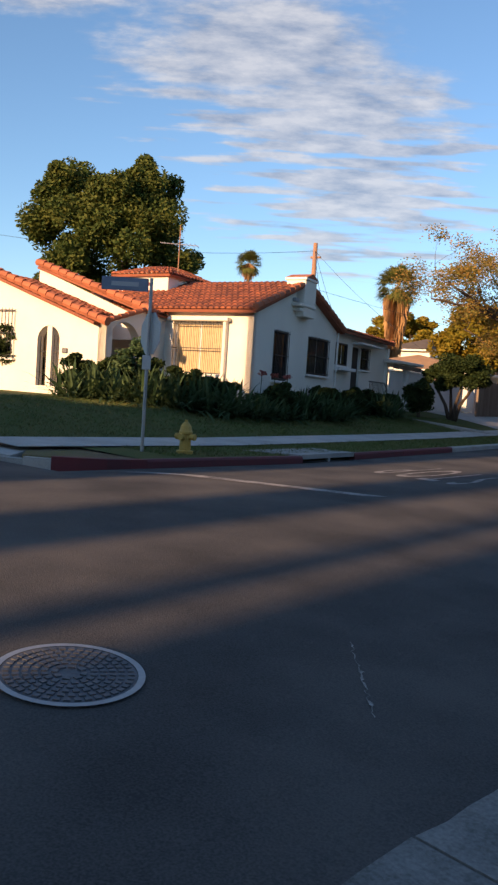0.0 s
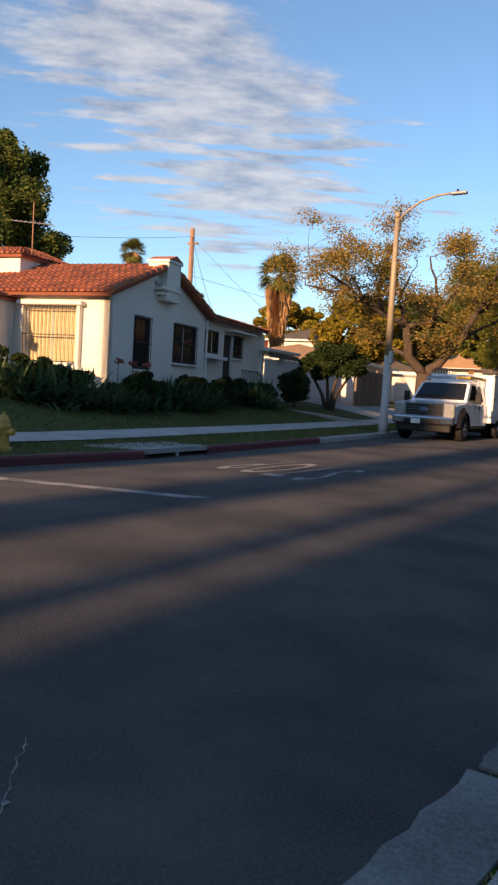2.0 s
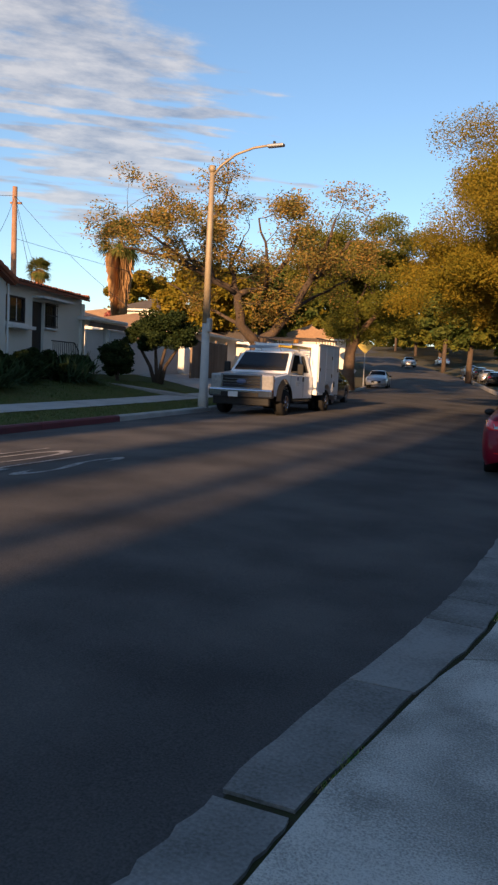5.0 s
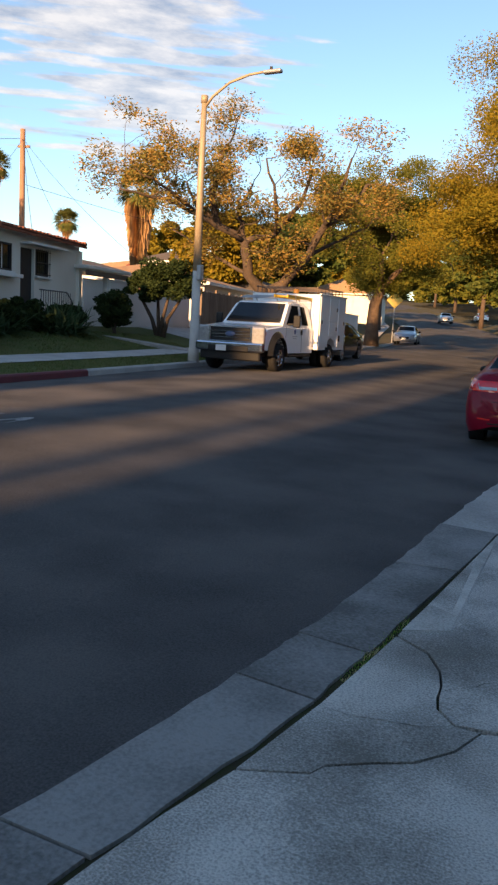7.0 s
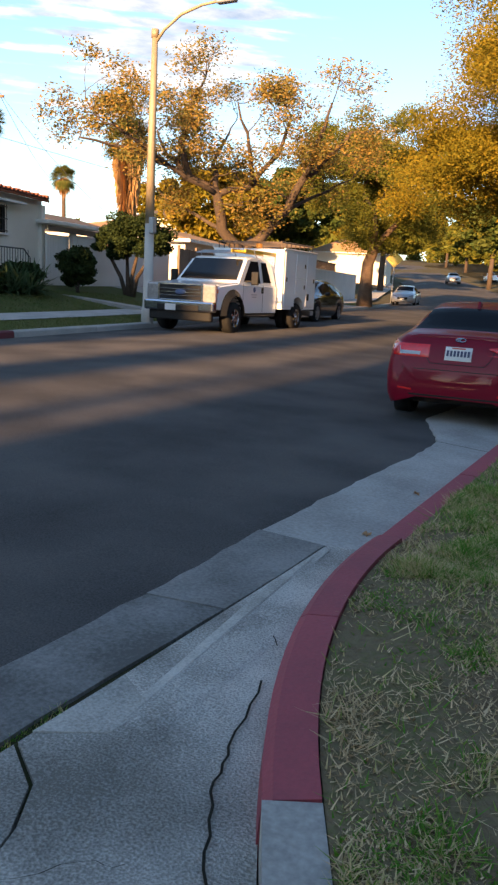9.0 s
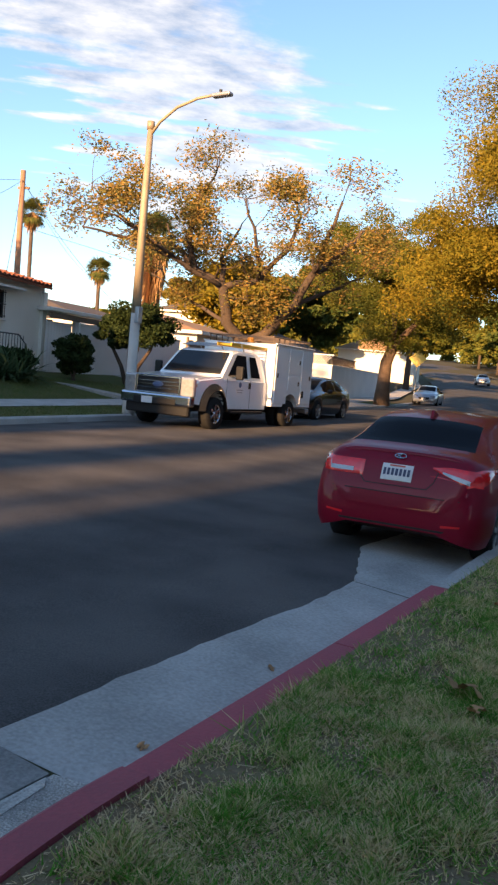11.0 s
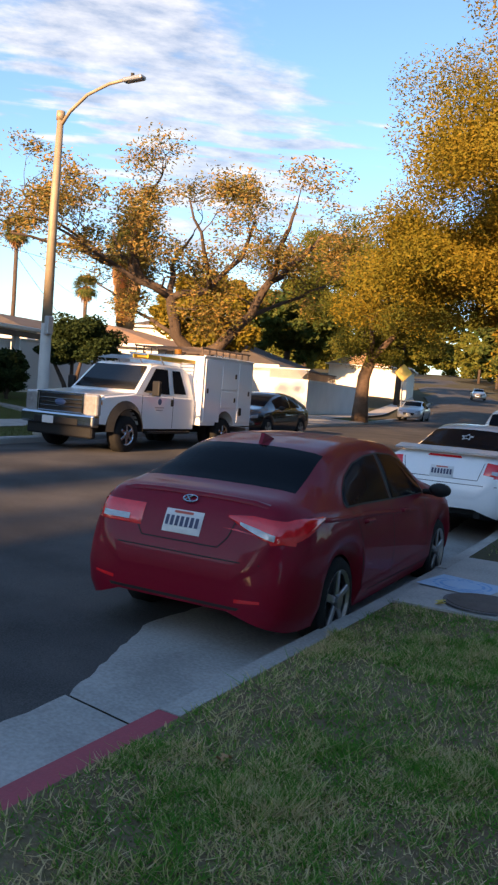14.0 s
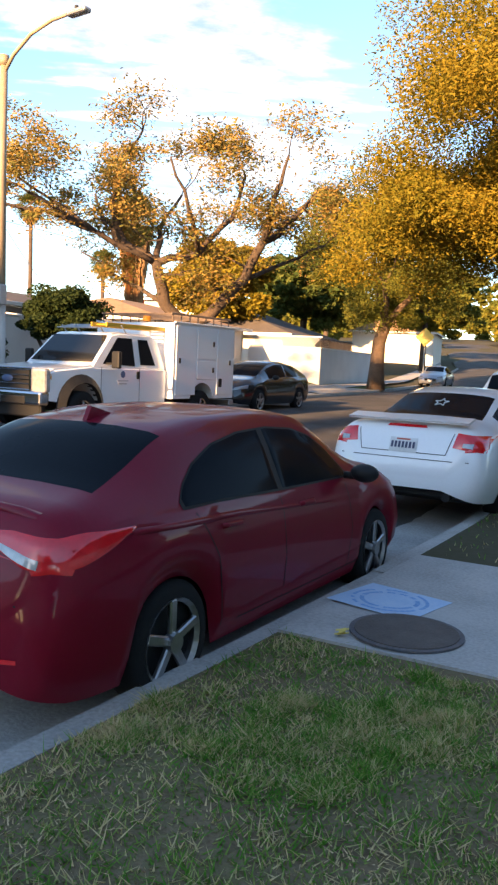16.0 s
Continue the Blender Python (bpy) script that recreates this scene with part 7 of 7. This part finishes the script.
def hw_(lx, ly):
    p = HOUSE @ Vector((lx, ly, 0))
    return p.x, p.y, far_lawn_z(p.x, p.y) - 0.03


r = random.Random(4)
for i in range(11):
    x, y, z = hw_(r.uniform(0.5, 1.5), -0.9 + i * 1.05)
    if i % 3 == 2:
        bush(x, y, z, (0.7, 0.7, 0.6), 5000, 100 + i, "dark leafy bush below the barred windows")
    else:
        strap_clump(x, y, z, 210, r.uniform(1.2, 1.7), 0.04, 120 + i, "spiky grey-green strap-leaved plant by the wall")
for i in range(6):
    x, y, z = hw_(0.9 + r.uniform(-.4, .4), 0.3 + i * 1.9)
    bush(x, y, z, (0.65, 0.9, 0.55), 6000, 140 + i, "low dark bush along the house wall")
for i in range(5):
    x, y, z = hw_(0.2 - i * 0.85, -2.2 - i * 0.55)
    strap_clump(x, y, z, 260, 1.75, 0.045, 160 + i, "large spiky dark plant before the porch")
    x, y, z = hw_(-0.2 - i * 0.85, -1.7 - i * 0.55)
    bush(x, y, z, (0.7, 0.7, 0.75), 6000, 170 + i, "dark leafy bush before the porch")
x, y, z = hw_(-2.2, -3.4)
bush(x, y, z + 0.5, (0.7, 0.7, 0.8), 3500, 181, "loose leafy bush by the porch", LEAF_AGAVE)
for i in range(3):
    x, y, z = hw_(0.7 + 0.2 * i, -0.6 + i * 0.5)
    fl_ = thing("flower_stem", "red flower spike among strap leaves", "flower", pose(x, y, z), "red flower spikes")
    fb = bmesh.new()
    tube(fb, [(0, 0, 0), (0.05, 0, 1.35)], 0.012, 5)
    part("stem", fb, LEAF_AGAVE, fl_)
    leaves("petals", [(0.05, 0, 1.4, 0.14)], 60, 0.06, 1.0, FLOWER, fl_, 190 + i)
x, y, z = -24.7, 15.2, far_lawn_z(-24.7, 15.2)
bush(x, y, z, (1.3, 1.1, 1.35), 14000, 182, "clipped rounded hedge catching the sun", LEAF_HEDGE)
x, y, z = -23.2, 15.9, far_lawn_z(-23.2, 15.9)
bush(x, y, z, (0.8, 0.8, 0.7), 8000, 183, "small clipped round bush before the arch", LEAF_HEDGE)
x, y, z = -22.6, 15.9, far_lawn_z(-22.6, 15.9)
ys = thing("yard_sign", "small white yard sign stuck in the lawn", "sign", pose(x, y, z, 0, 0, 40))
part("board", B((0, 0, 0.42), (0.42, 0.02, 0.36), 0.005), PLATE, ys)
part("board_bar", B((0, -0.014, 0.42), (0.22, 0.006, 0.16)), SIGN_BLUE, ys)
part("stake", B((0, 0.02, 0.12), (0.03, 0.02, 0.4)), WOOD, ys)
# clipped tree and bush before the yard wall
ht = thing("tree", "small clipped dark tree with leaning bare stems", "tree", pose(-18.75, 34.7, far_lawn_z(-18.75, 34.7)))
tb_ = bmesh.new()
for px, py in ((-0.9, -0.2), (-0.3, 0.2), (0.45, 0.0), (0.9, 0.3)):
    tube(tb_, [(0.15 * px, 0.1, -0.1), (px * 0.35, py * 0.4, 0.7), (px * 0.8, py, 1.4), (px, py, 1.9)], [0.10, 0.08, 0.06, 0.04], 7)
part("trunk", tb_, BARK, ht, smooth=True)
leaves("crown", blob_clumps(50, 60, (0, 0, 2.2), (1.75, 1.1, 0.75), 0.32, 0.55, 0.2), 30000, 0.07, 1.0, LEAF_HEDGE, ht, 50)
bush(-18.9, 32.0, far_lawn_z(-18.9, 32.0), (0.7, 0.7, 0.9), 16000, 51, "dark round bush before the white yard wall", n=90)
pathb = bmesh.new()
slab(pathb, [(-18.3, 30.6), (-18.1, 31.3), (-15.0, 32.6), (-15.2, 31.9)], lambda x, y: far_lawn_z(x, y) - 0.1, lambda x, y: far_lawn_z(x, y) + 0.015)
tagged(part("garden_path", pathb, CONCRETE), "narrow concrete garden path across the lawn", "path", kind="structure")
apr = grid_mesh("driveway", [36.5, 38, 40, 42, 44, 46], lambda y: [far_x(y) - d for d in (7.5, 6, 5, 3.4, 2, 0.1)], lambda x, y: far_lawn_z(x, y) + 0.01, CONCRETE)
tagged(apr, "pale concrete driveway before the wooden gate", "driveway", kind="structure")

# ---- buildings behind the truck ----
def gable_house(label, x, y, yaw, w, d, z0, eave, ridge, wall_m, roof_m, hip=0.0, over=0.4):
    t = thing("house", label, "house", pose(x, y, 0, 0, 0, yaw))
    part("wall", B((-w / 2, d / 2, (z0 - 1 + eave) / 2), (w, d, eave - z0 + 1), 0.02), wall_m, t)
    rf = bmesh.new()
    a = [rf.verts.new(p) for p in ((over, -over, eave), (-w - over, -over, eave), (-w - over, d + over, eave), (over, d + over, eave))]
    r0, r1 = rf.verts.new((-w / 2, -over + hip, ridge)), rf.verts.new((-w / 2, d + over - hip, ridge))
    for f in ((a[0], a[3], r1, r0), (a[2], a[1], r0, r1), (a[1], a[0], r0), (a[3], a[2], r1), a):
        rf.faces.new(f)
    bmesh.ops.recalc_face_normals(rf, faces=rf.faces[:])
    part("roof", rf, roof_m, t)
    fa_ = bmesh.new()
    for c, s_ in (((over, d / 2, eave - 0.06), (0.04, d + 2 * over, 0.16)), ((-w / 2, -over, eave - 0.06), (w + 2 * over, 0.04, 0.16))):
        box(fa_, c, s_)
    part("fascia", fa_, TRIM, t)
    return t


g = gable_house("white garage house with a tan hip roof", -22.2, 43.4, 13, 9, 9.6, 1.2, 3.6, 4.7, WHITE_WALL, SHINGLE, hip=3.5)
part("downpipe", tube(bmesh.new(), [(0.05, 9.5, 1.2), (0.05, 9.5, 3.6)], 0.04, 6), TRIM, g)
gd = part("garage_door", B((0.02, 6.6, 2.2), (0.05, 2.6, 2.1), 0.01), TRIM, g)
for k in range(4):
    part("panel", B((0.05, 6.6, 1.42 + k * 0.52), (0.02, 2.5, 0.48), 0.006), TRIM, gd)
gable_house("low house with dark eaves behind the lattice wall", -24.5, 57.0, 14, 8, 10, 1.2, 3.6, 5.2, STUCCO, DARK_ROOF, hip=3.0, over=0.8)
gable_house("cream two-storey house catching the sun", -36, 66, 12, 7, 8, 1.2, 6.6, 7.8, STUCCO, DARK_ROOF, hip=2.5)
b5 = gable_house("long tan house with a low gable behind the palm", -42, 76, 20, 16, 9, 1.2, 6.2, 7.6, mat("tan_stucco", (0.55, 0.42, 0.27), (0.46, 0.35, 0.22), scale=1, rough=0.9), SHINGLE, hip=2)
gable_house("dark roofed house behind the yard wall", -24.0, 38.0, 10, 8, 7, 1.2, 3.4, 4.5, WHITE_WALL, DARK_ROOF, hip=2.0)
gable_house("white house far up the street", -33, 100, 18, 9, 12, 2.5, 6, 8, STUCCO, SHINGLE, hip=2)
gable_house("house under the trees at the near kerb", 14, 44, 5, 9, 12, 0.3, 3.6, 5.5, STUCCO, DARK_ROOF, hip=2)
gable_house("house under the trees at the near kerb", 6, 66, 10, 9, 12, 0.5, 4.0, 6, STUCCO, SHINGLE, hip=2)

fence = thing("fence", "weathered brown plank fence and gate", "fence", pose(-20.35, 40.3, 0, 0, 0, 11))
for k in range(24):
    part("plank", B((0, 0.12 + k * 0.25, 2.05), (0.025, 0.235, 1.9 + 0.04 * math.sin(k * 2.3)), 0.004), WOOD, fence)
for k in range(4):
    part("post", B((-0.07, 0.1 + k * 2.0, 2.1), (0.1, 0.1, 2.1), 0.006), WOOD, fence)

lw = thing("garden_wall", "white rendered corner wall topped with lattice", "wall", pose(-20.3, 54.4, 0, 0, 0, 12.5))
part("wall", B((-0.12, 7.0, 1.5), (0.24, 14.0, 2.4), 0.02), WHITE_WALL, lw)
part("wall", B((-2.24, 0.12, 1.5), (4.0, 0.24, 2.4), 0.02), WHITE_WALL, lw)
part("coping", B((-0.12, 7.0, 2.73), (0.30, 14.0, 0.07), 0.01), TRIM, lw)
la = bmesh.new()
for k in range(-4, 24):
    for s in (1, -1):
        x0 = -4.2 + k * 0.17
        p, q = Vector((x0, 0.12 + 0.01 * s, 2.72)), Vector((x0 + s * 0.62, 0.12 + 0.01 * s, 3.34))
        if -4.3 < p.x < 0.0 and -4.3 < q.x < 0.02:
            tube(la, [p, q], 0.018, 4)
for z in (2.74, 3.34):
    box(la, (-2.1, 0.12, z), (4.25, 0.05, 0.06))
ob = part("lattice", la, TRIM, lw, "white diagonal lattice panel")
la = bmesh.new()
for k in range(40):
    for s in (1, -1):
        y0 = 0.1 + k * 0.17
        p, q = Vector((-0.12 + 0.01 * s, y0, 2.75)), Vector((-0.12 + 0.01 * s, y0 + s * 0.5, 3.25))
        if 0.0 < q.y < 6.5:
            tube(la, [p, q], 0.018, 4)
box(la, (-0.12, 3.3, 3.26), (0.05, 6.6, 0.06))
part("lattice", la, WOOD, lw, "weathered lattice panel")
slab_b = grid_mesh("driveway", [46.5, 48, 50, 52, 54], lambda y: [far_x(y) - d for d in (7.0, 5, 3.4, 2, 0.1)], lambda x, y: far_lawn_z(x, y) * 0 + grade(y) + 0.27 + 0.03 * (far_x(y) - x), CONCRETE)
tagged(slab_b, "pale concrete driveway beside the white corner wall", "driveway", kind="structure")

# ---- lawn grass, fallen leaves ----
def grass(name, n, region, zf, h, w, seed, material, label, density=None, lean=0.55):
    r = np.random.RandomState(seed)
    x0, x1, y0, y1 = region
    pts = np.column_stack([r.uniform(x0, x1, n), r.uniform(y0, y1, n)])
    luck = r.rand(n)
    keep = [k for k in range(n) if density is None or luck[k] < density(pts[k, 0], pts[k, 1])]
    p = pts[keep]
    m = len(keep)
    z = np.array([zf(x, y) - 0.012 for x, y in p])
    a = r.uniform(0, 6.283, m)
    tuft = np.array([0.75 + 0.9 * max(-0.45, noise.noise(Vector((x * 5.5, y * 5.5, 1.7)))) for x, y in p])
    hh = h * r.uniform(0.4, 1.25, m) * tuft
    tip = r.normal(0, lean, (m, 2)) * hh[:, None]
    c = np.column_stack([np.cos(a) * w, np.sin(a) * w])
    verts = np.zeros((m, 3, 3), np.float32)
    verts[:, 0, :2], verts[:, 1, :2], verts[:, 2, :2] = p - c, p + c, p + tip
    verts[:, 0, 2], verts[:, 1, 2], verts[:, 2, 2] = z, z, z + hh
    me = bpy.data.meshes.new(name)
    me.vertices.add(m * 3)
    me.vertices.foreach_set("co", verts.ravel())
    me.loops.add(m * 3)
    me.loops.foreach_set("vertex_index", np.arange(m * 3, dtype=np.int32))
    me.polygons.add(m)
    me.polygons.foreach_set("loop_start", np.arange(0, m * 3, 3, dtype=np.int32))
    me.update(calc_edges=True)
    me.materials.append(material)
    return tagged(new(name, me), label, "grass", kind="stuff")


def near_density(x, y):
    if x < lawn_edge(y) + 0.015:
        return 0
    if y > 20.62 + 0.05 * math.sin(x * 9):
        return 0
    rag = 0.5 * noise.noise(Vector((x * 3.1, y * 3.1, 8)))
    worn = min(((x - 1.2) / 0.6) ** 2 + ((y - 15.3) / 0.85) ** 2, ((x - 0.6) / 0.65) ** 2 + ((y - 13.2) / 0.45) ** 2) + rag
    if worn < 1:
        return 0.06 + 0.12 * max(worn, 0)
    v = noise.noise(Vector((x * 0.9, y * 0.9, 0.3))) + 0.5 * noise.noise(Vector((x * 2.7, y * 2.7, 4)))
    return min(1, max(float(np.interp(y, (13.5, 17), (0.03, 0.16))), float(np.interp(y, (13.0, 15.5, 17.0), (0.10, 0.22, 0.52))) + 2.4 * v))


grass("grass", 760000, (-0.6, 3.4, 10.6, 20.8), near_lawn_z, 0.046, 0.0042, 1, BLADE, "patchy short lawn grass, green and straw-coloured", near_density, 0.9)
grass("grass", 290000, (-0.5, 3.2, 10.8, 17.2), near_lawn_z, 0.034, 0.0034, 9, STRAW, "dead straw-coloured grass at the dry end of the lawn", lambda x, y: (near_density(x, y) > 0) * (0.35 if near_density(x, y) < 0.18 else 1.0) * min(0.9, max(0.0, float(np.interp(y, (12.5, 15.5, 17.2), (0.55, 0.42, -0.05))) + 1.5 * noise.noise(Vector((x * 1.7, y * 1.7, 3))))), 1.3)
grass("grass", 75000, (-0.3, 3.2, 10.8, 20.6), lambda x, y: near_lawn_z(x, y) + 0.008, 0.022, 0.003, 8, STRAW, "loose dry straw strands over the lawn", lambda x, y: (near_density(x, y) > 0) * min(0.75, max(0.03, 0.25 + 1.6 * noise.noise(Vector((x * 1.3, y * 1.3, 7))))), 1.5)
grass("grass", 20000, (-1.6, 3.0, 23.1, 31), near_lawn_z, 0.06, 0.006, 2, BLADE, "sparse grass on bare earth beyond the slab", lambda x, y: (0.12 if y < 25.2 else 0.8) * (x > near_x(y) + 0.18))
grass("grass", 110000, (-19, -10.5, 8.5, 34), far_lawn_z, 0.06, 0.009, 3, BLADE_FAR, "green lawn grass before the white house", lambda x, y: 1.0 * (far_x(y) - 3.4 > x > far_x(y) - 8.5 or (far_x(y) - 0.2 > x > far_x(y) - 1.88 and y > 10.2)))
grass("grass", 60000, (-1.2, -0.6, 3.0, 13.0), lambda x, y: dip(x, y) + 0.012, 0.028, 0.0028, 7, BLADE, "weeds growing in the gutter joint", lambda x, y: 1.0 * ((abs(x - gi(y)) < 0.022 and noise.noise(Vector((0.5, y * 1.3, 2))) > 0.08) or (5.6 < y < 7.7 and min(abs(y - c - 0.07 * math.sin(c * 7) * (x + 1.2) / 0.27) for c in (5.83, 6.28, 7.42)) < 0.03 and noise.noise(Vector((x * 6, y * 4, 5))) > -0.1)))
r = random.Random(12)
for i, (x, y, s, mt, lab) in enumerate(((0.38, 15.58, 0.10, DRY_LEAF, "curled dry brown leaf on the lawn"), (0.5, 15.4, 0.05, DRY_LEAF, "small dry brown leaf on the lawn"), (0.05, 17.4, 0.04, DRY_LEAF, "small dry leaf on the lawn"), (-0.62, 17.95, 0.06, YELLOW_LEAF, "yellow leaf in the gutter"), (-0.62, 14.4, 0.03, DRY_LEAF, "dark leaf in the gutter"), (-0.7, 15.6, 0.03, DRY_LEAF, "dark leaf in the gutter"), (-0.42, 12.9, 0.05, YELLOW_LEAF, "pale leaf by the kerb"), (-0.2, 20.75, 0.05, YELLOW_LEAF, "green leaf on the slab edge"))):
    lf = bmesh.new()
    n = 9
    for k in range(n):
        t0, t1 = k / n, (k + 1) / n
        f = lambda t: (t - 0.5) * 2 * s
        wv = lambda t: s * (0.25 + 0.65 * math.sin(math.pi * t)) * (0.7 + 0.3 * math.cos(k * 2.4))
        q = []
        for t, sg2 in ((t0, -1), (t1, -1), (t1, 1), (t0, 1)):
            w_ = wv((k + 0.5) / n)
            q.append(lf.verts.new((f(t), sg2 * w_, 0.02 + s * 0.5 * abs(math.sin(t * 5)) + (0.3 * s if sg2 > 0 else 0))))
        lf.faces.new(q)
        m_ = [lf.verts.new(v.co + Vector((0, 0, -0.003))) for v in q]
        lf.faces.new(m_[::-1])
    zz = near_lawn_z(x, y) if x > near_x(y) else road_z(x, y)
    ob = part("fallen_leaf", lf, mt)
    ob.matrix_basis = pose(x, y, zz - 0.005, 0, 0, r.uniform(0, 360))
    tagged(ob, lab, "leaf", "fallen leaves")

cup = bmesh.new()
bmesh.ops.create_uvsphere(cup, u_segments=14, v_segments=10, radius=1, matrix=Matrix.Diagonal((0.052, 0.04, 0.034, 1)))
for v in list(cup.verts):
    v.co *= 1 + 0.4 * noise.noise(v.co * 40)
ob = part("fallen_leaf", cup, YELLOW_LEAF, smooth=True)
ob.matrix_basis = pose(0.66, 13.62, near_lawn_z(0.66, 13.62) + 0.02, 0, 12, -50)
tagged(ob, "curled bright yellow leaf lying on the lawn", "leaf", "fallen leaves")

# ---- clouds, far off ----
cm = bpy.data.materials.new("evening_cloud")
cm.use_nodes = True
nt = cm.node_tree
nt.nodes.clear()
N = lambda kind, **kw: nt.nodes.new(kind)
out, mix, tra, emi = N("ShaderNodeOutputMaterial"), N("ShaderNodeMixShader"), N("ShaderNodeBsdfTransparent"), N("ShaderNodeEmission")
tc, sep = N("ShaderNodeTexCoord"), N("ShaderNodeSeparateXYZ")
nt.links.new(tc.outputs["Object"], sep.inputs[0])


def mth(op, a, b=None, c=None):
    m = nt.nodes.new("ShaderNodeMath")
    m.operation = op
    for i, v in enumerate((a, b, c)):
        if v is None:
            continue
        if isinstance(v, (int, float)):
            m.inputs[i].default_value = v
        else:
            nt.links.new(v, m.inputs[i])
    return m.outputs[0]


def noise_tex(scale, detail, sx, sy, rough=0.55, seed=0.0):
    mp = nt.nodes.new("ShaderNodeMapping")
    mp.inputs["Scale"].default_value = (sx, sy, 1)
    mp.inputs["Location"].default_value = (seed, seed, seed)
    nt.links.new(tc.outputs["Object"], mp.inputs[0])
    n = nt.nodes.new("ShaderNodeTexNoise")
    n.inputs["Scale"].default_value, n.inputs["Detail"].default_value, n.inputs["Roughness"].default_value = scale, detail, rough
    nt.links.new(mp.outputs[0], n.inputs["Vector"])
    return n.outputs["Fac"]


X, Y = sep.outputs[0], sep.outputs[1]


def blob(cx, cy, sx, sy, lean=0.0):
    dx = mth("SUBTRACT", mth("ADD", X, mth("MULTIPLY", Y, lean)), cx)
    dx = mth("DIVIDE", dx, sx)
    dy = mth("DIVIDE", mth("SUBTRACT", Y, cy), sy)
    return mth("SUBTRACT", 1.0, mth("SQRT", mth("ADD", mth("MULTIPLY", dx, dx), mth("MULTIPLY", dy, dy))))


shape = mth("MAXIMUM", mth("MAXIMUM", blob(-0.18, 0.50, 0.95, 0.48), blob(0.22, 0.12, 0.85, 0.55)), mth("MAXIMUM", blob(0.38, -0.42, 0.72, 0.50), blob(-1.1, 0.85, 0.7, 0.25)))
soft = noise_tex(1.7, 8, 1.0, 1.5, 0.6)
fine_ = noise_tex(3.4, 7, 1.0, 2.6, 0.62, 3.0)
band = noise_tex(2.0, 3, 0.9, 7.0, 0.45, 9.0)
low = nt.nodes.new("ShaderNodeMapRange")
low.inputs["From Min"].default_value, low.inputs["From Max"].default_value = 0.45, -0.10
nt.links.new(Y, low.inputs["Value"])
dens = mth("ADD", mth("MULTIPLY", shape, 1.15), mth("ADD", mth("MULTIPLY", mth("SUBTRACT", soft, 0.5), 1.5), mth("MULTIPLY", mth("SUBTRACT", fine_, 0.5), 0.9)))
dens = mth("ADD", dens, mth("MULTIPLY", mth("MULTIPLY", mth("SUBTRACT", band, 0.5), 4.0), low.outputs[0]))
fac = nt.nodes.new("ShaderNodeMapRange")
fac.interpolation_type = "SMOOTHSTEP"
fac.inputs["From Min"].default_value, fac.inputs["From Max"].default_value = 0.05, 0.70
fac.inputs["To Max"].default_value = 0.8
nt.links.new(dens, fac.inputs["Value"])
# emission and this ramp paint the cloud's lit and grey parts; no sun on it
col = nt.nodes.new("ShaderNodeValToRGB")
col.color_ramp.elements[0].color, col.color_ramp.elements[1].color = (0.34, 0.40, 0.54, 1), (0.90, 0.86, 0.86, 1)
col.color_ramp.elements[0].position, col.color_ramp.elements[1].position = 0.30, 0.65
nt.links.new(fine_, col.inputs[0])
nt.links.new(col.outputs[0], emi.inputs[0])
emi.inputs[1].default_value = 0.42
nt.links.new(fac.outputs[0], mix.inputs[0])
nt.links.new(tra.outputs[0], mix.inputs[1])
nt.links.new(emi.outputs[0], mix.inputs[2])
nt.links.new(mix.outputs[0], out.inputs[0])


def cloud(az, el, w, h, label):
    d = Vector((math.sin(radians(az)) * math.cos(radians(el)), math.cos(radians(az)) * math.cos(radians(el)), math.sin(radians(el))))
    ob = raw("cloud", [(-1.6, -1.4, 0), (1.6, -1.4, 0), (1.6, 1.4, 0), (-1.6, 1.4, 0)], [(0, 1, 2, 3)], cm)
    ob.matrix_world = look(d * 3000, (0, 0, 0)) @ Matrix.Rotation(math.pi, 4, "Y") @ Matrix.Diagonal((w, h, 1, 1))
    return tagged(ob, label, "cloud", kind="structure")


cloud(-41.5, 18.2, 3000 * math.tan(radians(13)), 3000 * math.tan(radians(9.5)), "thin rippled white evening cloud")
fb = thing("bougainvillea", "red flowering climber over a far roof", "shrub", pose(-44, 66, 1.5))
part("stems", tube(bmesh.new(), [(0, 0, 0), (0.2, 0, 3.6)], [0.08, 0.04], 6), BARK, fb)
leaves("blossom", blob_clumps(91, 12, (0, 0, 4.2), (1.5, 1.2, 0.8), 0.4, 0.7, 0.1), 3000, 0.12, 1.0, FLOWER, fb, 91)
